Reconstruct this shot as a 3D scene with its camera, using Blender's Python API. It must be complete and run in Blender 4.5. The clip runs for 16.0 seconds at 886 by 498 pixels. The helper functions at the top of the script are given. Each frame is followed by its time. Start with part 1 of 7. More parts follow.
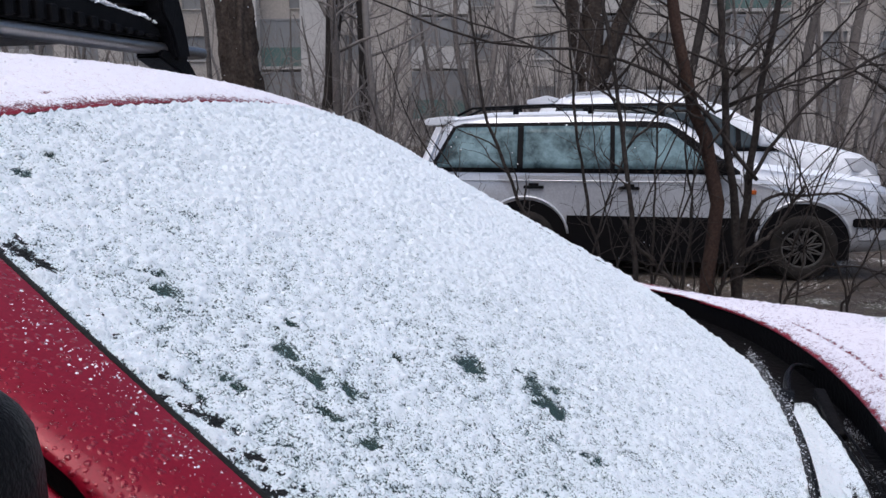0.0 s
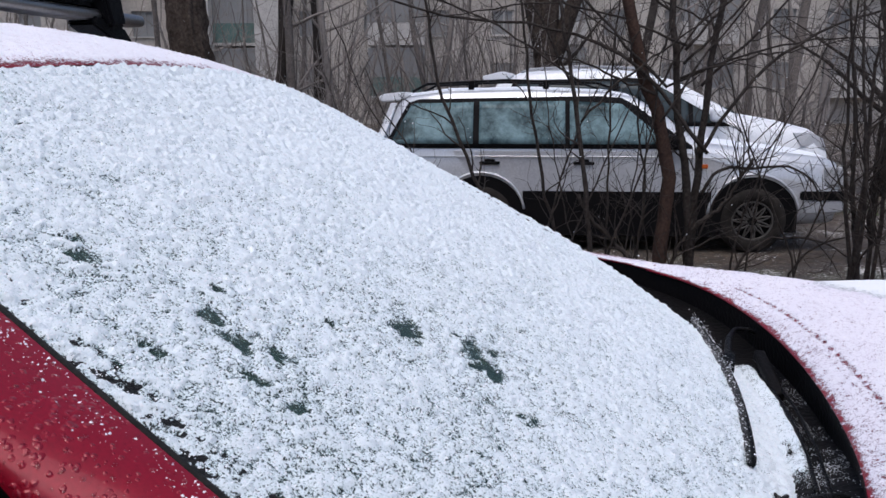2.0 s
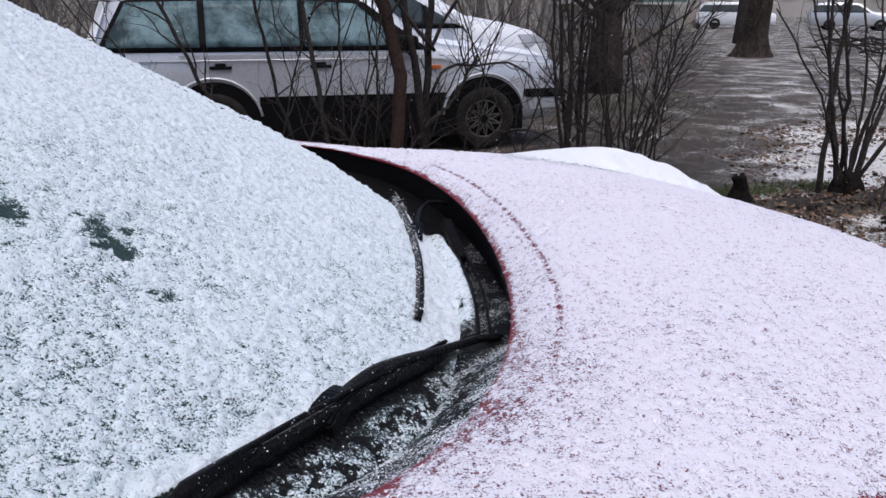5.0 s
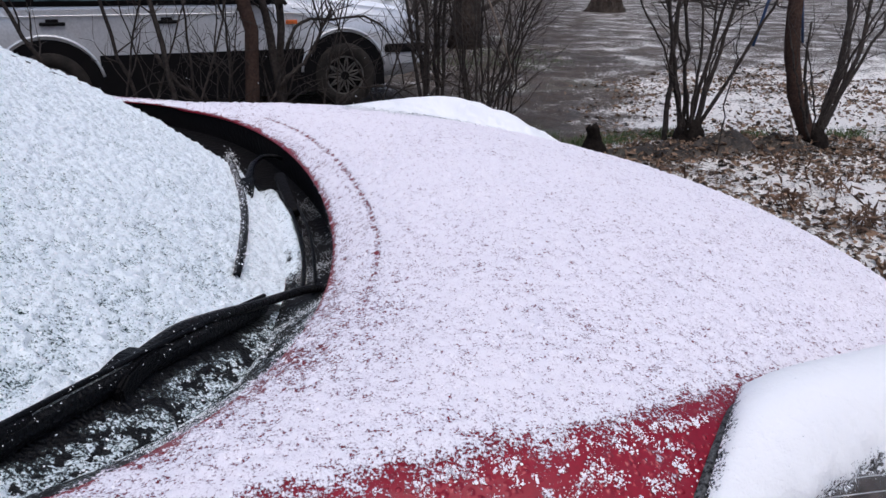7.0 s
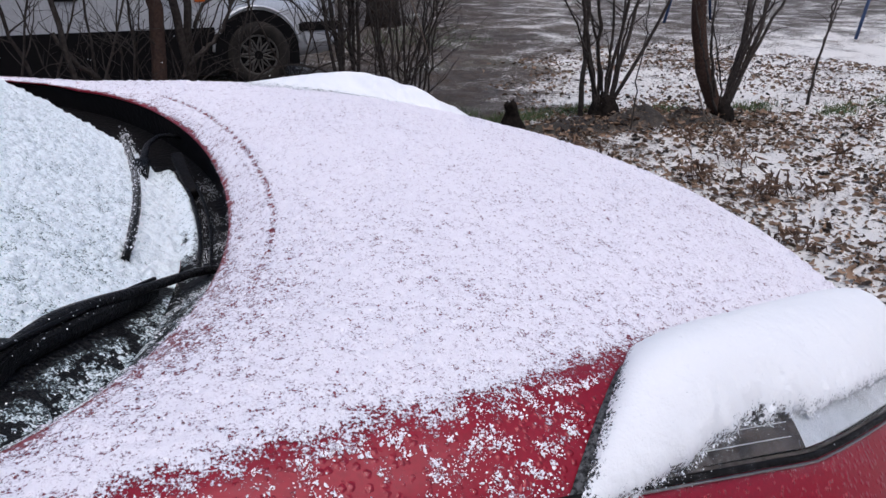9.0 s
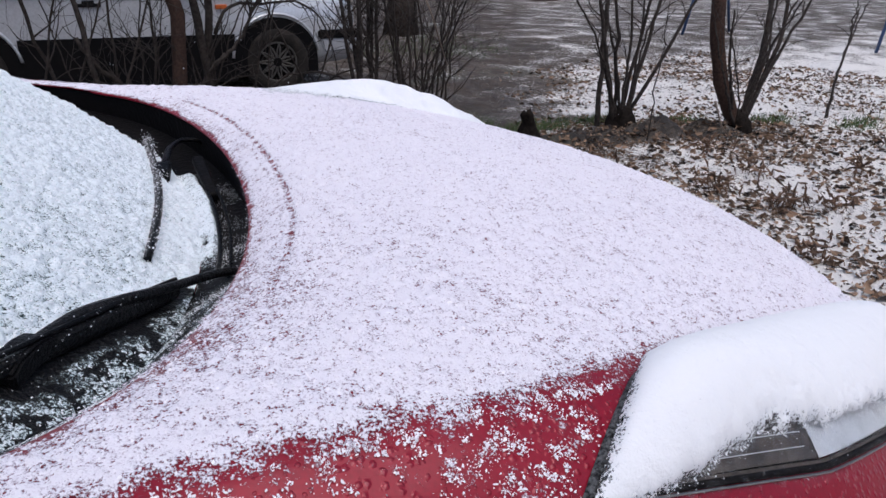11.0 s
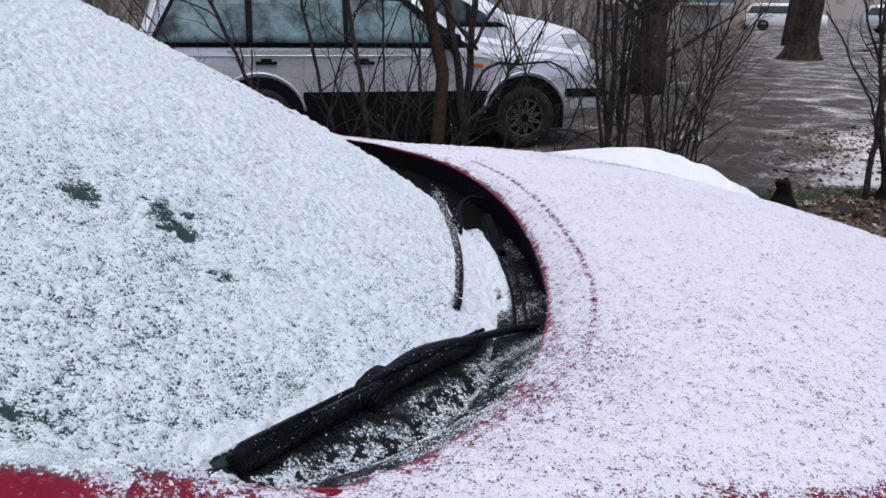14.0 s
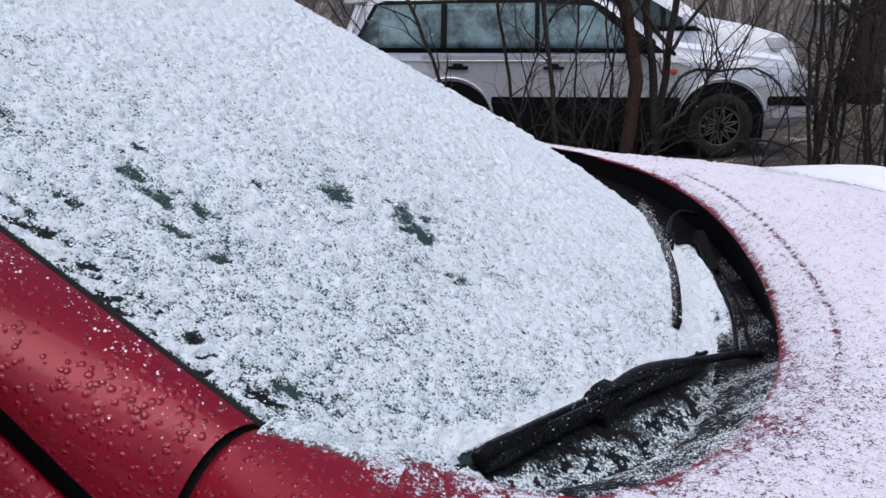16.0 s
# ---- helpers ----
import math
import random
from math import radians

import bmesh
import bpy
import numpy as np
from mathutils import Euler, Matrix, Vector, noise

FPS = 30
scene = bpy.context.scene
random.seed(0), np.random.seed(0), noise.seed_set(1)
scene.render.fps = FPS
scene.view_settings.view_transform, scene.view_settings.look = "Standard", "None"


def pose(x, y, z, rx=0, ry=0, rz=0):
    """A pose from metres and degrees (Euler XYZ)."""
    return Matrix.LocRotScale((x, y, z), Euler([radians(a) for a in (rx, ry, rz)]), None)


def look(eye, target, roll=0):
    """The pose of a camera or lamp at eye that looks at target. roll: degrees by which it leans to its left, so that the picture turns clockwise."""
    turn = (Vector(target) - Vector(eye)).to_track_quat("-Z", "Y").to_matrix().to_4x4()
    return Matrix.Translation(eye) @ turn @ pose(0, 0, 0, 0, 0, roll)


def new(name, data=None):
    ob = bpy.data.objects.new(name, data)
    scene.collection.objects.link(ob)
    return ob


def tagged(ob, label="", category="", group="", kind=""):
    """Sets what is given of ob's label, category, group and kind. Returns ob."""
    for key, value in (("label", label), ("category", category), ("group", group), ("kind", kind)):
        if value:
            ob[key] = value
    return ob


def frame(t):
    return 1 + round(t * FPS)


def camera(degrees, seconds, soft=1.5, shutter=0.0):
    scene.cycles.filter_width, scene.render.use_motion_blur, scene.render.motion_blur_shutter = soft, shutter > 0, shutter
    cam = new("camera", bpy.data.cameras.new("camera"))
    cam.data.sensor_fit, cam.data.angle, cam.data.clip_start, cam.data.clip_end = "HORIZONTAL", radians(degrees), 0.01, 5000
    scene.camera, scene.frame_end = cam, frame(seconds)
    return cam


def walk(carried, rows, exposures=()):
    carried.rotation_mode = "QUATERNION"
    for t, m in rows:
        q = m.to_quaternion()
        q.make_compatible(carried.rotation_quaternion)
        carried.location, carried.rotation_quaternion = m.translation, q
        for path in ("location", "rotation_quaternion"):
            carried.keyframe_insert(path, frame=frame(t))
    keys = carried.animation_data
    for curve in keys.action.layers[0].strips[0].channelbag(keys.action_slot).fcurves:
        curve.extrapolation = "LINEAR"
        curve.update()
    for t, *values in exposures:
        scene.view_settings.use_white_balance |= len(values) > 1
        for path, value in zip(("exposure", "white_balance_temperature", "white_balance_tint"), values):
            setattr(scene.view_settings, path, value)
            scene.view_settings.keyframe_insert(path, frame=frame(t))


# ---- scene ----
cam = camera(62.05, 16.0)
PATH = [
    (0, (0.0000, 0.0001, 1.5200), (0.0000, 1.9697, 1.1728), 0.00),
    (0.5, (-0.0010, 0.0028, 1.5197), (0.0038, 1.9724, 1.1723), 0.01),
    (1, (0.0059, 0.0074, 1.5157), (0.0323, 1.9751, 1.1591), -0.03),
    (1.5, (0.0163, 0.0102, 1.5081), (0.0794, 1.9732, 1.1306), -0.10),
    (2, (0.0285, 0.0121, 1.4993), (0.1369, 1.9678, 1.0946), -0.14),
    (2.5, (0.0423, 0.0127, 1.4877), (0.2127, 1.9565, 1.0488), -0.24),
    (3, (0.0571, 0.0127, 1.4779), (0.3094, 1.9381, 0.9990), -0.35),
    (3.5, (0.0851, 0.0152, 1.4638), (0.4414, 1.9134, 0.9443), -0.48),
    (4, (0.1202, 0.0152, 1.4500), (0.5995, 1.8742, 0.8893), -0.37),
    (4.5, (0.1434, 0.0140, 1.4384), (0.7451, 1.8250, 0.8396), -0.26),
    (4.7, (0.1506, 0.0192, 1.4357), (0.8009, 1.8083, 0.8222), -0.07),
    (7, (0.2291, -0.0050, 1.4130), (1.2266, 1.5659, 0.6800), 0.70),
    (7.5, (0.2406, -0.0045, 1.4104), (1.2916, 1.5231, 0.6608), 0.86),
    (8, (0.2487, -0.0082, 1.4077), (1.3487, 1.4769, 0.6432), 0.96),
    (8.5, (0.2554, -0.0130, 1.4027), (1.3918, 1.4389, 0.6277), 1.04),
    (8.7, (0.2609, -0.0143, 1.4016), (1.4086, 1.4265, 0.6225), 1.05),
    (10.8, (0.2572, -0.0231, 1.3998), (1.3960, 1.4318, 0.6340), 1.39),
    (11, (0.2525, -0.0224, 1.4014), (1.3752, 1.4486, 0.6427), 1.53),
    (11.5, (0.2330, -0.0191, 1.4078), (1.2966, 1.5062, 0.6715), 1.71),
    (12, (0.2154, -0.0156, 1.4155), (1.1972, 1.5748, 0.7038), 1.69),
    (12.5, (0.1925, -0.0127, 1.4213), (1.0778, 1.6435, 0.7334), 1.58),
    (13, (0.1706, -0.0141, 1.4273), (0.9575, 1.6991, 0.7597), 1.29),
    (13.5, (0.1544, -0.0178, 1.4343), (0.8527, 1.7391, 0.7820), 1.05),
    (14, (0.1423, -0.0174, 1.4366), (0.7661, 1.7724, 0.7982), 0.80),
    (14.5, (0.1303, -0.0142, 1.4395), (0.6791, 1.8044, 0.8137), 0.56),
    (15, (0.1086, -0.0141, 1.4452), (0.5740, 1.8310, 0.8295), 0.34),
    (15.5, (0.0942, -0.0136, 1.4508), (0.4373, 1.8585, 0.8363), 0.03),
    (16, (0.0760, -0.0121, 1.4471), (0.2502, 1.8776, 0.8157), -0.06),
]
STOPS, KELVIN, TINT, SKY, SUN = -0.06, 5950, 12, 0.138, 1.0
walk(cam, [(t, look(eye, target, roll)) for t, eye, target, roll in PATH],
     exposures=[(0.0, STOPS + 0.08, KELVIN, TINT), (3.5, STOPS + 0.02, KELVIN, TINT), (8.0, STOPS - 0.04, KELVIN, TINT), (16.0, STOPS - 0.03, KELVIN, TINT)])

# ---- overcast winter daylight ----
world = bpy.data.worlds.new("sky")
scene.world = world
world.use_nodes = True
_n = world.node_tree.nodes
_bg = _n["Background"]
_sky = _n.new("ShaderNodeTexSky")
_sky.sky_type = "NISHITA"
_sky.sun_disc = False
_sky.sun_elevation = radians(68)
_sky.sun_rotation = radians(200)
_sky.air_density, _sky.dust_density, _sky.ozone_density = 1.0, 4.0, 0.4
world.node_tree.links.new(_sky.outputs[0], _bg.inputs[0])
_bg.inputs[1].default_value = SKY
_sun = bpy.data.lights.new("sun", "SUN")
_sun.energy, _sun.angle, _sun.color = SUN, radians(50), (1.0, 0.95, 0.88)
sun = new("sun", _sun)
sun.matrix_world = look((0.5, -2.2, 14), (0, 2, 0))


# ---- small builders ----
def thing(name, m, label, category, group="", kind=""):
    ob = new(name)
    ob.matrix_world = m
    return tagged(ob, label, category, group, kind)


def mesh_object(name, verts, faces, mat, parent=None, label="", smooth=True):
    me = bpy.data.meshes.new(name)
    verts = np.asarray(verts, dtype=np.float32).reshape(-1, 3)
    if isinstance(faces, np.ndarray):
        k = faces.shape[1]
        me.vertices.add(len(verts))
        me.vertices.foreach_set("co", verts.ravel())
        me.loops.add(faces.size)
        me.loops.foreach_set("vertex_index", faces.astype(np.int32).ravel())
        me.polygons.add(len(faces))
        me.polygons.foreach_set("loop_start", np.arange(0, faces.size, k, dtype=np.int32))
        me.update(calc_edges=True)
    else:
        me.from_pydata([tuple(map(float, v)) for v in verts], [], faces)
    me.validate()
    if smooth:
        me.polygons.foreach_set("use_smooth", np.ones(len(me.polygons), dtype=bool))
    me.materials.append(mat)
    ob = new(name, me)
    if parent:
        ob.parent = parent
    if label:
        ob["label"] = label
    return ob


def part(name, bm, mat, parent=None, label="", smooth=False):
    me = bpy.data.meshes.new(name)
    bm.normal_update()
    bm.to_mesh(me)
    bm.free()
    if smooth:
        me.polygons.foreach_set("use_smooth", np.ones(len(me.polygons), dtype=bool))
    me.materials.append(mat)
    ob = new(name, me)
    if parent:
        ob.parent = parent
    if label:
        ob["label"] = label
    return ob


def grid_faces(nu, nv, keep=None):
    i = np.arange(nu - 1)[:, None] * nv + np.arange(nv - 1)[None, :]
    f = np.stack([i, i + nv, i + nv + 1, i + 1], -1).reshape(-1, 4)
    if keep is not None:
        k = keep.reshape(-1)
        f = f[k[f].any(1)]
    return f


def compact(verts, faces):
    used = np.unique(faces)
    back = np.full(len(verts), -1, dtype=np.int64)
    back[used] = np.arange(len(used))
    return verts[used], back[faces]


def snow_sheet(name, P, cover, mat, label, keep=None, flip=False, group=""):
    """A layer of snow on the red car that carries its cover for the material."""
    nu, nv = P.shape[:2]
    keep = cover > -0.75 if keep is None else keep & (cover > -0.75)
    f = grid_faces(nu, nv, keep)
    if flip:
        f = f[:, ::-1]
    v, f = compact(np.concatenate([P.reshape(-1, 3), (cover + 0 * P[..., 0]).reshape(-1, 1)], 1), f)
    ob = mesh_object(name, v[:, :3], f, mat)
    at = ob.data.attributes.new("cover", "FLOAT", "POINT")
    at.data.foreach_set("value", v[:, 3].astype(np.float32))
    ob.matrix_world = CAR
    return tagged(ob, label, "snow", group, kind="stuff")


def sheet(name, P, mat, parent=None, label="", thick=0.0, keep=None, flip=False):
    """A surface over a grid of points (nu, nv, 3), with a back skin when thick."""
    nu, nv = P.shape[:2]
    f = grid_faces(nu, nv, keep)
    if flip:
        f = f[:, ::-1]
    v = P.reshape(-1, 3)
    if thick:
        n = normals(P).reshape(-1, 3) * (-1 if flip else 1)
        m = len(v)
        edge = {}
        for a in f:
            for k in range(4):
                e = (int(a[k]), int(a[(k + 1) % 4]))
                if (e[1], e[0]) in edge:
                    del edge[(e[1], e[0])]
                else:
                    edge[e] = 1
        rim = np.array([(b, a, a + m, b + m) for a, b in edge], dtype=np.int64)
        v = np.concatenate([v, v - n * thick])
        f = np.concatenate([f, f[:, ::-1] + m, rim])
    v, f = compact(v, f)
    return mesh_object(name, v, f, mat, parent, label)


def normals(P):
    du = np.gradient(P, axis=0)
    dv = np.gradient(P, axis=1)
    n = np.cross(du, dv)
    return n / np.maximum(np.linalg.norm(n, axis=-1, keepdims=True), 1e-9)


def hashed(ix, iy, seed):
    h = (ix.astype(np.int64) * 374761393 + iy.astype(np.int64) * 668265263 + seed * 974634137) & 0xFFFFFFFF
    h = ((h ^ (h >> 13)) * 1274126177) & 0xFFFFFFFF
    return ((h ^ (h >> 16)) & 0xFFFFFF) / float(0xFFFFFF)


def vnoise(x, y, seed=0):
    ix, iy = np.floor(x), np.floor(y)
    fx, fy = x - ix, y - iy
    fx, fy = fx * fx * (3 - 2 * fx), fy * fy * (3 - 2 * fy)
    a, b = hashed(ix, iy, seed), hashed(ix + 1, iy, seed)
    c, d = hashed(ix, iy + 1, seed), hashed(ix + 1, iy + 1, seed)
    return (a * (1 - fx) + b * fx) * (1 - fy) + (c * (1 - fx) + d * fx) * fy


def fractal(x, y, size, octaves=3, seed=0, gain=0.55):
    """Noise from -1 to 1; size: metres of the largest lumps."""
    total, amp, norm, f = 0.0, 1.0, 0.0, 1.0 / size
    ang = 0.6
    for k in range(octaves):
        c, s = math.cos(ang * (k + 1)), math.sin(ang * (k + 1))
        total = total + amp * (vnoise((c * x - s * y) * f + 17.3 * k, (s * x + c * y) * f - 9.1 * k, seed + k) * 2 - 1)
        norm += amp
        amp *= gain
        f *= 2.03
    return total / norm


def box(bm, lo, hi, bevel=0.0, segments=2):
    c = [(a + b) / 2 for a, b in zip(lo, hi)]
    s = [max(b - a, 1e-4) for a, b in zip(lo, hi)]
    g = bmesh.ops.create_cube(bm, size=1.0, matrix=Matrix.Translation(c) @ Matrix.Diagonal((*s, 1)))
    if bevel:
        edges = {e for v in g["verts"] for e in v.link_edges}
        bmesh.ops.bevel(bm, geom=list(edges), offset=min(bevel, min(s) * 0.45), segments=segments, affect="EDGES", profile=0.5)
    return g


def tube_arrays(pts, radii, sides=6, twist=0.0, close=True):
    """Vertices and quads of a tapered tube along pts."""
    pts = np.asarray(pts, dtype=float)
    n = len(pts)
    tang = np.gradient(pts, axis=0)
    tang /= np.maximum(np.linalg.norm(tang, axis=1, keepdims=True), 1e-9)
    ref = np.array([0.31, 0.95, 0.05]) if abs(tang[0][2]) > 0.8 else np.array([0.05, 0.1, 1.0])
    u = np.cross(tang, ref)
    u /= np.maximum(np.linalg.norm(u, axis=1, keepdims=True), 1e-9)
    w = np.cross(tang, u)
    a = np.linspace(0, 2 * np.pi, sides, endpoint=False) + twist
    r = np.asarray(radii, dtype=float).reshape(-1, 1, 1)
    v = pts[:, None, :] + r * (np.cos(a)[None, :, None] * u[:, None, :] + np.sin(a)[None, :, None] * w[:, None, :])
    i = np.arange(n - 1)[:, None] * sides + np.arange(sides)[None, :]
    j = np.arange(n - 1)[:, None] * sides + (np.arange(sides)[None, :] + 1) % sides
    f = np.stack([i, j, j + sides, i + sides], -1).reshape(-1, 4)
    v = v.reshape(-1, 3)
    if close:
        v = np.concatenate([v, pts[:1], pts[-1:]])
        k = np.arange(sides)
        k2 = (k + 1) % sides
        f = np.concatenate([f, np.stack([k2, k, np.full(sides, n * sides), np.full(sides, n * sides)], -1),
                            np.stack([k + (n - 1) * sides, k2 + (n - 1) * sides, np.full(sides, n * sides + 1), np.full(sides, n * sides + 1)], -1)])
    return v, f


def merged(pieces):
    """Joins (verts, faces) pairs of quads."""
    vs, fs, k = [], [], 0
    for v, f in pieces:
        vs.append(v)
        fs.append(f + k)
        k += len(v)
    return np.concatenate(vs), np.concatenate(fs)


def quads_object(name, pieces, mat, parent=None, label="", smooth=True):
    """Quads; those with a doubled last corner become triangles."""
    v, f = merged(pieces)
    tri = f[:, 2] == f[:, 3]
    faces = [tuple(a[:3]) for a in f[tri].tolist()] + [tuple(a) for a in f[~tri].tolist()]
    return mesh_object(name, v, faces, mat, parent, label, smooth)


def tube(name, pts, radii, mat, parent=None, label="", sides=8):
    return quads_object(name, [tube_arrays(pts, radii, sides)], mat, parent, label)


def prism(bm, outline, y0, y1, axis=1):
    """A closed outline of (a, b) in the plane across the axis, drawn out from y0 to y1."""
    def place(p, h):
        return (p[0], h, p[1]) if axis == 1 else ((h, p[0], p[1]) if axis == 0 else (p[0], p[1], h))
    a = [bm.verts.new(place(p, y0)) for p in outline]
    b = [bm.verts.new(place(p, y1)) for p in outline]
    n = len(outline)
    bm.faces.new(a)
    bm.faces.new(b[::-1])
    for i in range(n):
        bm.faces.new((a[i], b[i], b[(i + 1) % n], a[(i + 1) % n]))
    bmesh.ops.recalc_face_normals(bm, faces=bm.faces[:])


def smoothstep(a, b, x):
    t = np.clip((x - a) / (b - a), 0, 1)
    return t * t * (3 - 2 * t)


# ---- materials ----
def material(name, rgb, rough=0.6, metal=0.0, spots=None, scale=8.0, amount=0.25, bump=0.0, bump_scale=40.0, coat=0.0, spec=0.5, fine=None, coat_rough=0.08):
    """A surface with colour variation at two scales and a fine relief. spots: the second colour."""
    m = bpy.data.materials.new(name)
    m.use_nodes = True
    nt = m.node_tree
    b = nt.nodes["Principled BSDF"]
    co = nt.nodes.new("ShaderNodeTexCoord")
    n1 = nt.nodes.new("ShaderNodeTexNoise")
    n1.inputs["Scale"].default_value, n1.inputs["Detail"].default_value, n1.inputs["Roughness"].default_value = scale, 6, 0.65
    nt.links.new(co.outputs["Object"], n1.inputs["Vector"])
    ramp = nt.nodes.new("ShaderNodeMapRange")
    ramp.inputs["From Min"].default_value, ramp.inputs["From Max"].default_value = 0.5 - amount, 0.5 + amount
    nt.links.new(n1.outputs["Fac"], ramp.inputs["Value"])
    mix = nt.nodes.new("ShaderNodeMix")
    mix.data_type = "RGBA"
    other = spots or tuple(c * 0.75 for c in rgb)
    mix.inputs["A"].default_value, mix.inputs["B"].default_value = (*rgb, 1), (*other, 1)
    nt.links.new(ramp.outputs["Result"], mix.inputs["Factor"])
    n2 = nt.nodes.new("ShaderNodeTexNoise")
    n2.inputs["Scale"].default_value, n2.inputs["Detail"].default_value = bump_scale, 4
    nt.links.new(co.outputs["Object"], n2.inputs["Vector"])
    hsv = nt.nodes.new("ShaderNodeHueSaturation")
    vr = nt.nodes.new("ShaderNodeMapRange")
    vr.inputs["From Min"].default_value, vr.inputs["From Max"].default_value = 0.3, 0.7
    lo, hi = fine or (0.9, 1.1)
    vr.inputs["To Min"].default_value, vr.inputs["To Max"].default_value = lo, hi
    nt.links.new(n2.outputs["Fac"], vr.inputs["Value"])
    nt.links.new(vr.outputs["Result"], hsv.inputs["Value"])
    nt.links.new(mix.outputs["Result"], hsv.inputs["Color"])
    nt.links.new(hsv.outputs["Color"], b.inputs["Base Color"])
    b.inputs["Roughness"].default_value, b.inputs["Metallic"].default_value = rough, metal
    b.inputs["Specular IOR Level"].default_value = spec
    b.inputs["Coat Weight"].default_value = coat
    b.inputs["Coat Roughness"].default_value = coat_rough
    if bump:
        bp = nt.nodes.new("ShaderNodeBump")
        bp.inputs["Strength"].default_value, bp.inputs["Distance"].default_value = bump, 0.01
        nt.links.new(n2.outputs["Fac"], bp.inputs["Height"])
        nt.links.new(bp.outputs["Normal"], b.inputs["Normal"])
    return m


def glass(name, rgb, rough=0.03, trans=1.0):
    m = bpy.data.materials.new(name)
    m.use_nodes = True
    b = m.node_tree.nodes["Principled BSDF"]
    b.inputs["Base Color"].default_value = (*rgb, 1)
    b.inputs["Roughness"].default_value = rough
    b.inputs["Transmission Weight"].default_value = trans
    b.inputs["IOR"].default_value = 1.3
    return m


def snow_material(name, white, shade, coarse=125, fine=430, soft=0.30, stretch=(1, 1, 1), relief=0.0032, film=0.1, clumps=2.0, crystals=2.7):
    """Granular snow over whatever lies beneath it: the mesh's "cover" says how much lies there, noise breaks it into clumps and crystals."""
    m = bpy.data.materials.new(name)
    m.use_nodes = True
    nt = m.node_tree
    b = nt.nodes["Principled BSDF"]
    out = nt.nodes["Material Output"]
    co = nt.nodes.new("ShaderNodeTexCoord")
    mp = nt.nodes.new("ShaderNodeMapping")
    mp.inputs["Scale"].default_value = stretch
    nt.links.new(co.outputs["Object"], mp.inputs["Vector"])
    att = nt.nodes.new("ShaderNodeAttribute")
    att.attribute_name = "cover"

    def noise_at(s, detail, rough):
        n = nt.nodes.new("ShaderNodeTexNoise")
        n.inputs["Scale"].default_value, n.inputs["Detail"].default_value, n.inputs["Roughness"].default_value = s, detail, rough
        nt.links.new(mp.outputs["Vector"], n.inputs["Vector"])
        return n.outputs["Fac"]

    def op(kind, a, c):
        n = nt.nodes.new("ShaderNodeMath")
        n.operation = kind
        for i, v in enumerate((a, c)):
            if isinstance(v, (int, float)):
                n.inputs[i].default_value = v
            else:
                nt.links.new(v, n.inputs[i])
        return n.outputs[0]

    def ramp(value, a, c, lo, hi):
        r = nt.nodes.new("ShaderNodeMapRange")
        r.interpolation_type = "SMOOTHSTEP"
        for k, v in (("From Min", a), ("From Max", c), ("To Min", lo), ("To Max", hi)):
            r.inputs[k].default_value = v
        nt.links.new(value, r.inputs["Value"])
        return r.outputs["Result"]

    clump, crystal = noise_at(coarse, 4, 0.62), noise_at(fine, 3, 0.65)
    dens = op("ADD", att.outputs["Fac"], op("MULTIPLY", op("SUBTRACT", clump, 0.5), clumps))
    dens = op("ADD", dens, op("MULTIPLY", op("SUBTRACT", crystal, 0.5), crystals))
    cover = op("ADD", ramp(dens, -0.02, soft, 0.0, 1.0 - film), ramp(dens, -0.65, 0.05, 0.0, film))
    mix = nt.nodes.new("ShaderNodeMix")
    mix.data_type = "RGBA"
    mix.inputs["A"].default_value, mix.inputs["B"].default_value = (*shade, 1), (*white, 1)
    nt.links.new(ramp(dens, 0.15, 0.65, 0.0, 1.0), mix.inputs["Factor"])
    nt.links.new(mix.outputs["Result"], b.inputs["Base Color"])
    b.inputs["Roughness"].default_value, b.inputs["Specular IOR Level"].default_value = 0.85, 0.15
    bp = nt.nodes.new("ShaderNodeBump")
    bp.inputs["Strength"].default_value, bp.inputs["Distance"].default_value = 0.75, relief
    nt.links.new(op("ADD", clump, op("MULTIPLY", crystal, 0.7)), bp.inputs["Height"])
    nt.links.new(bp.outputs["Normal"], b.inputs["Normal"])
    clear = nt.nodes.new("ShaderNodeBsdfTransparent")
    over = nt.nodes.new("ShaderNodeMixShader")
    nt.links.new(cover, over.inputs[0])
    nt.links.new(clear.outputs[0], over.inputs[1])
    nt.links.new(b.outputs[0], over.inputs[2])
    nt.links.new(over.outputs[0], out.inputs["Surface"])
    return m


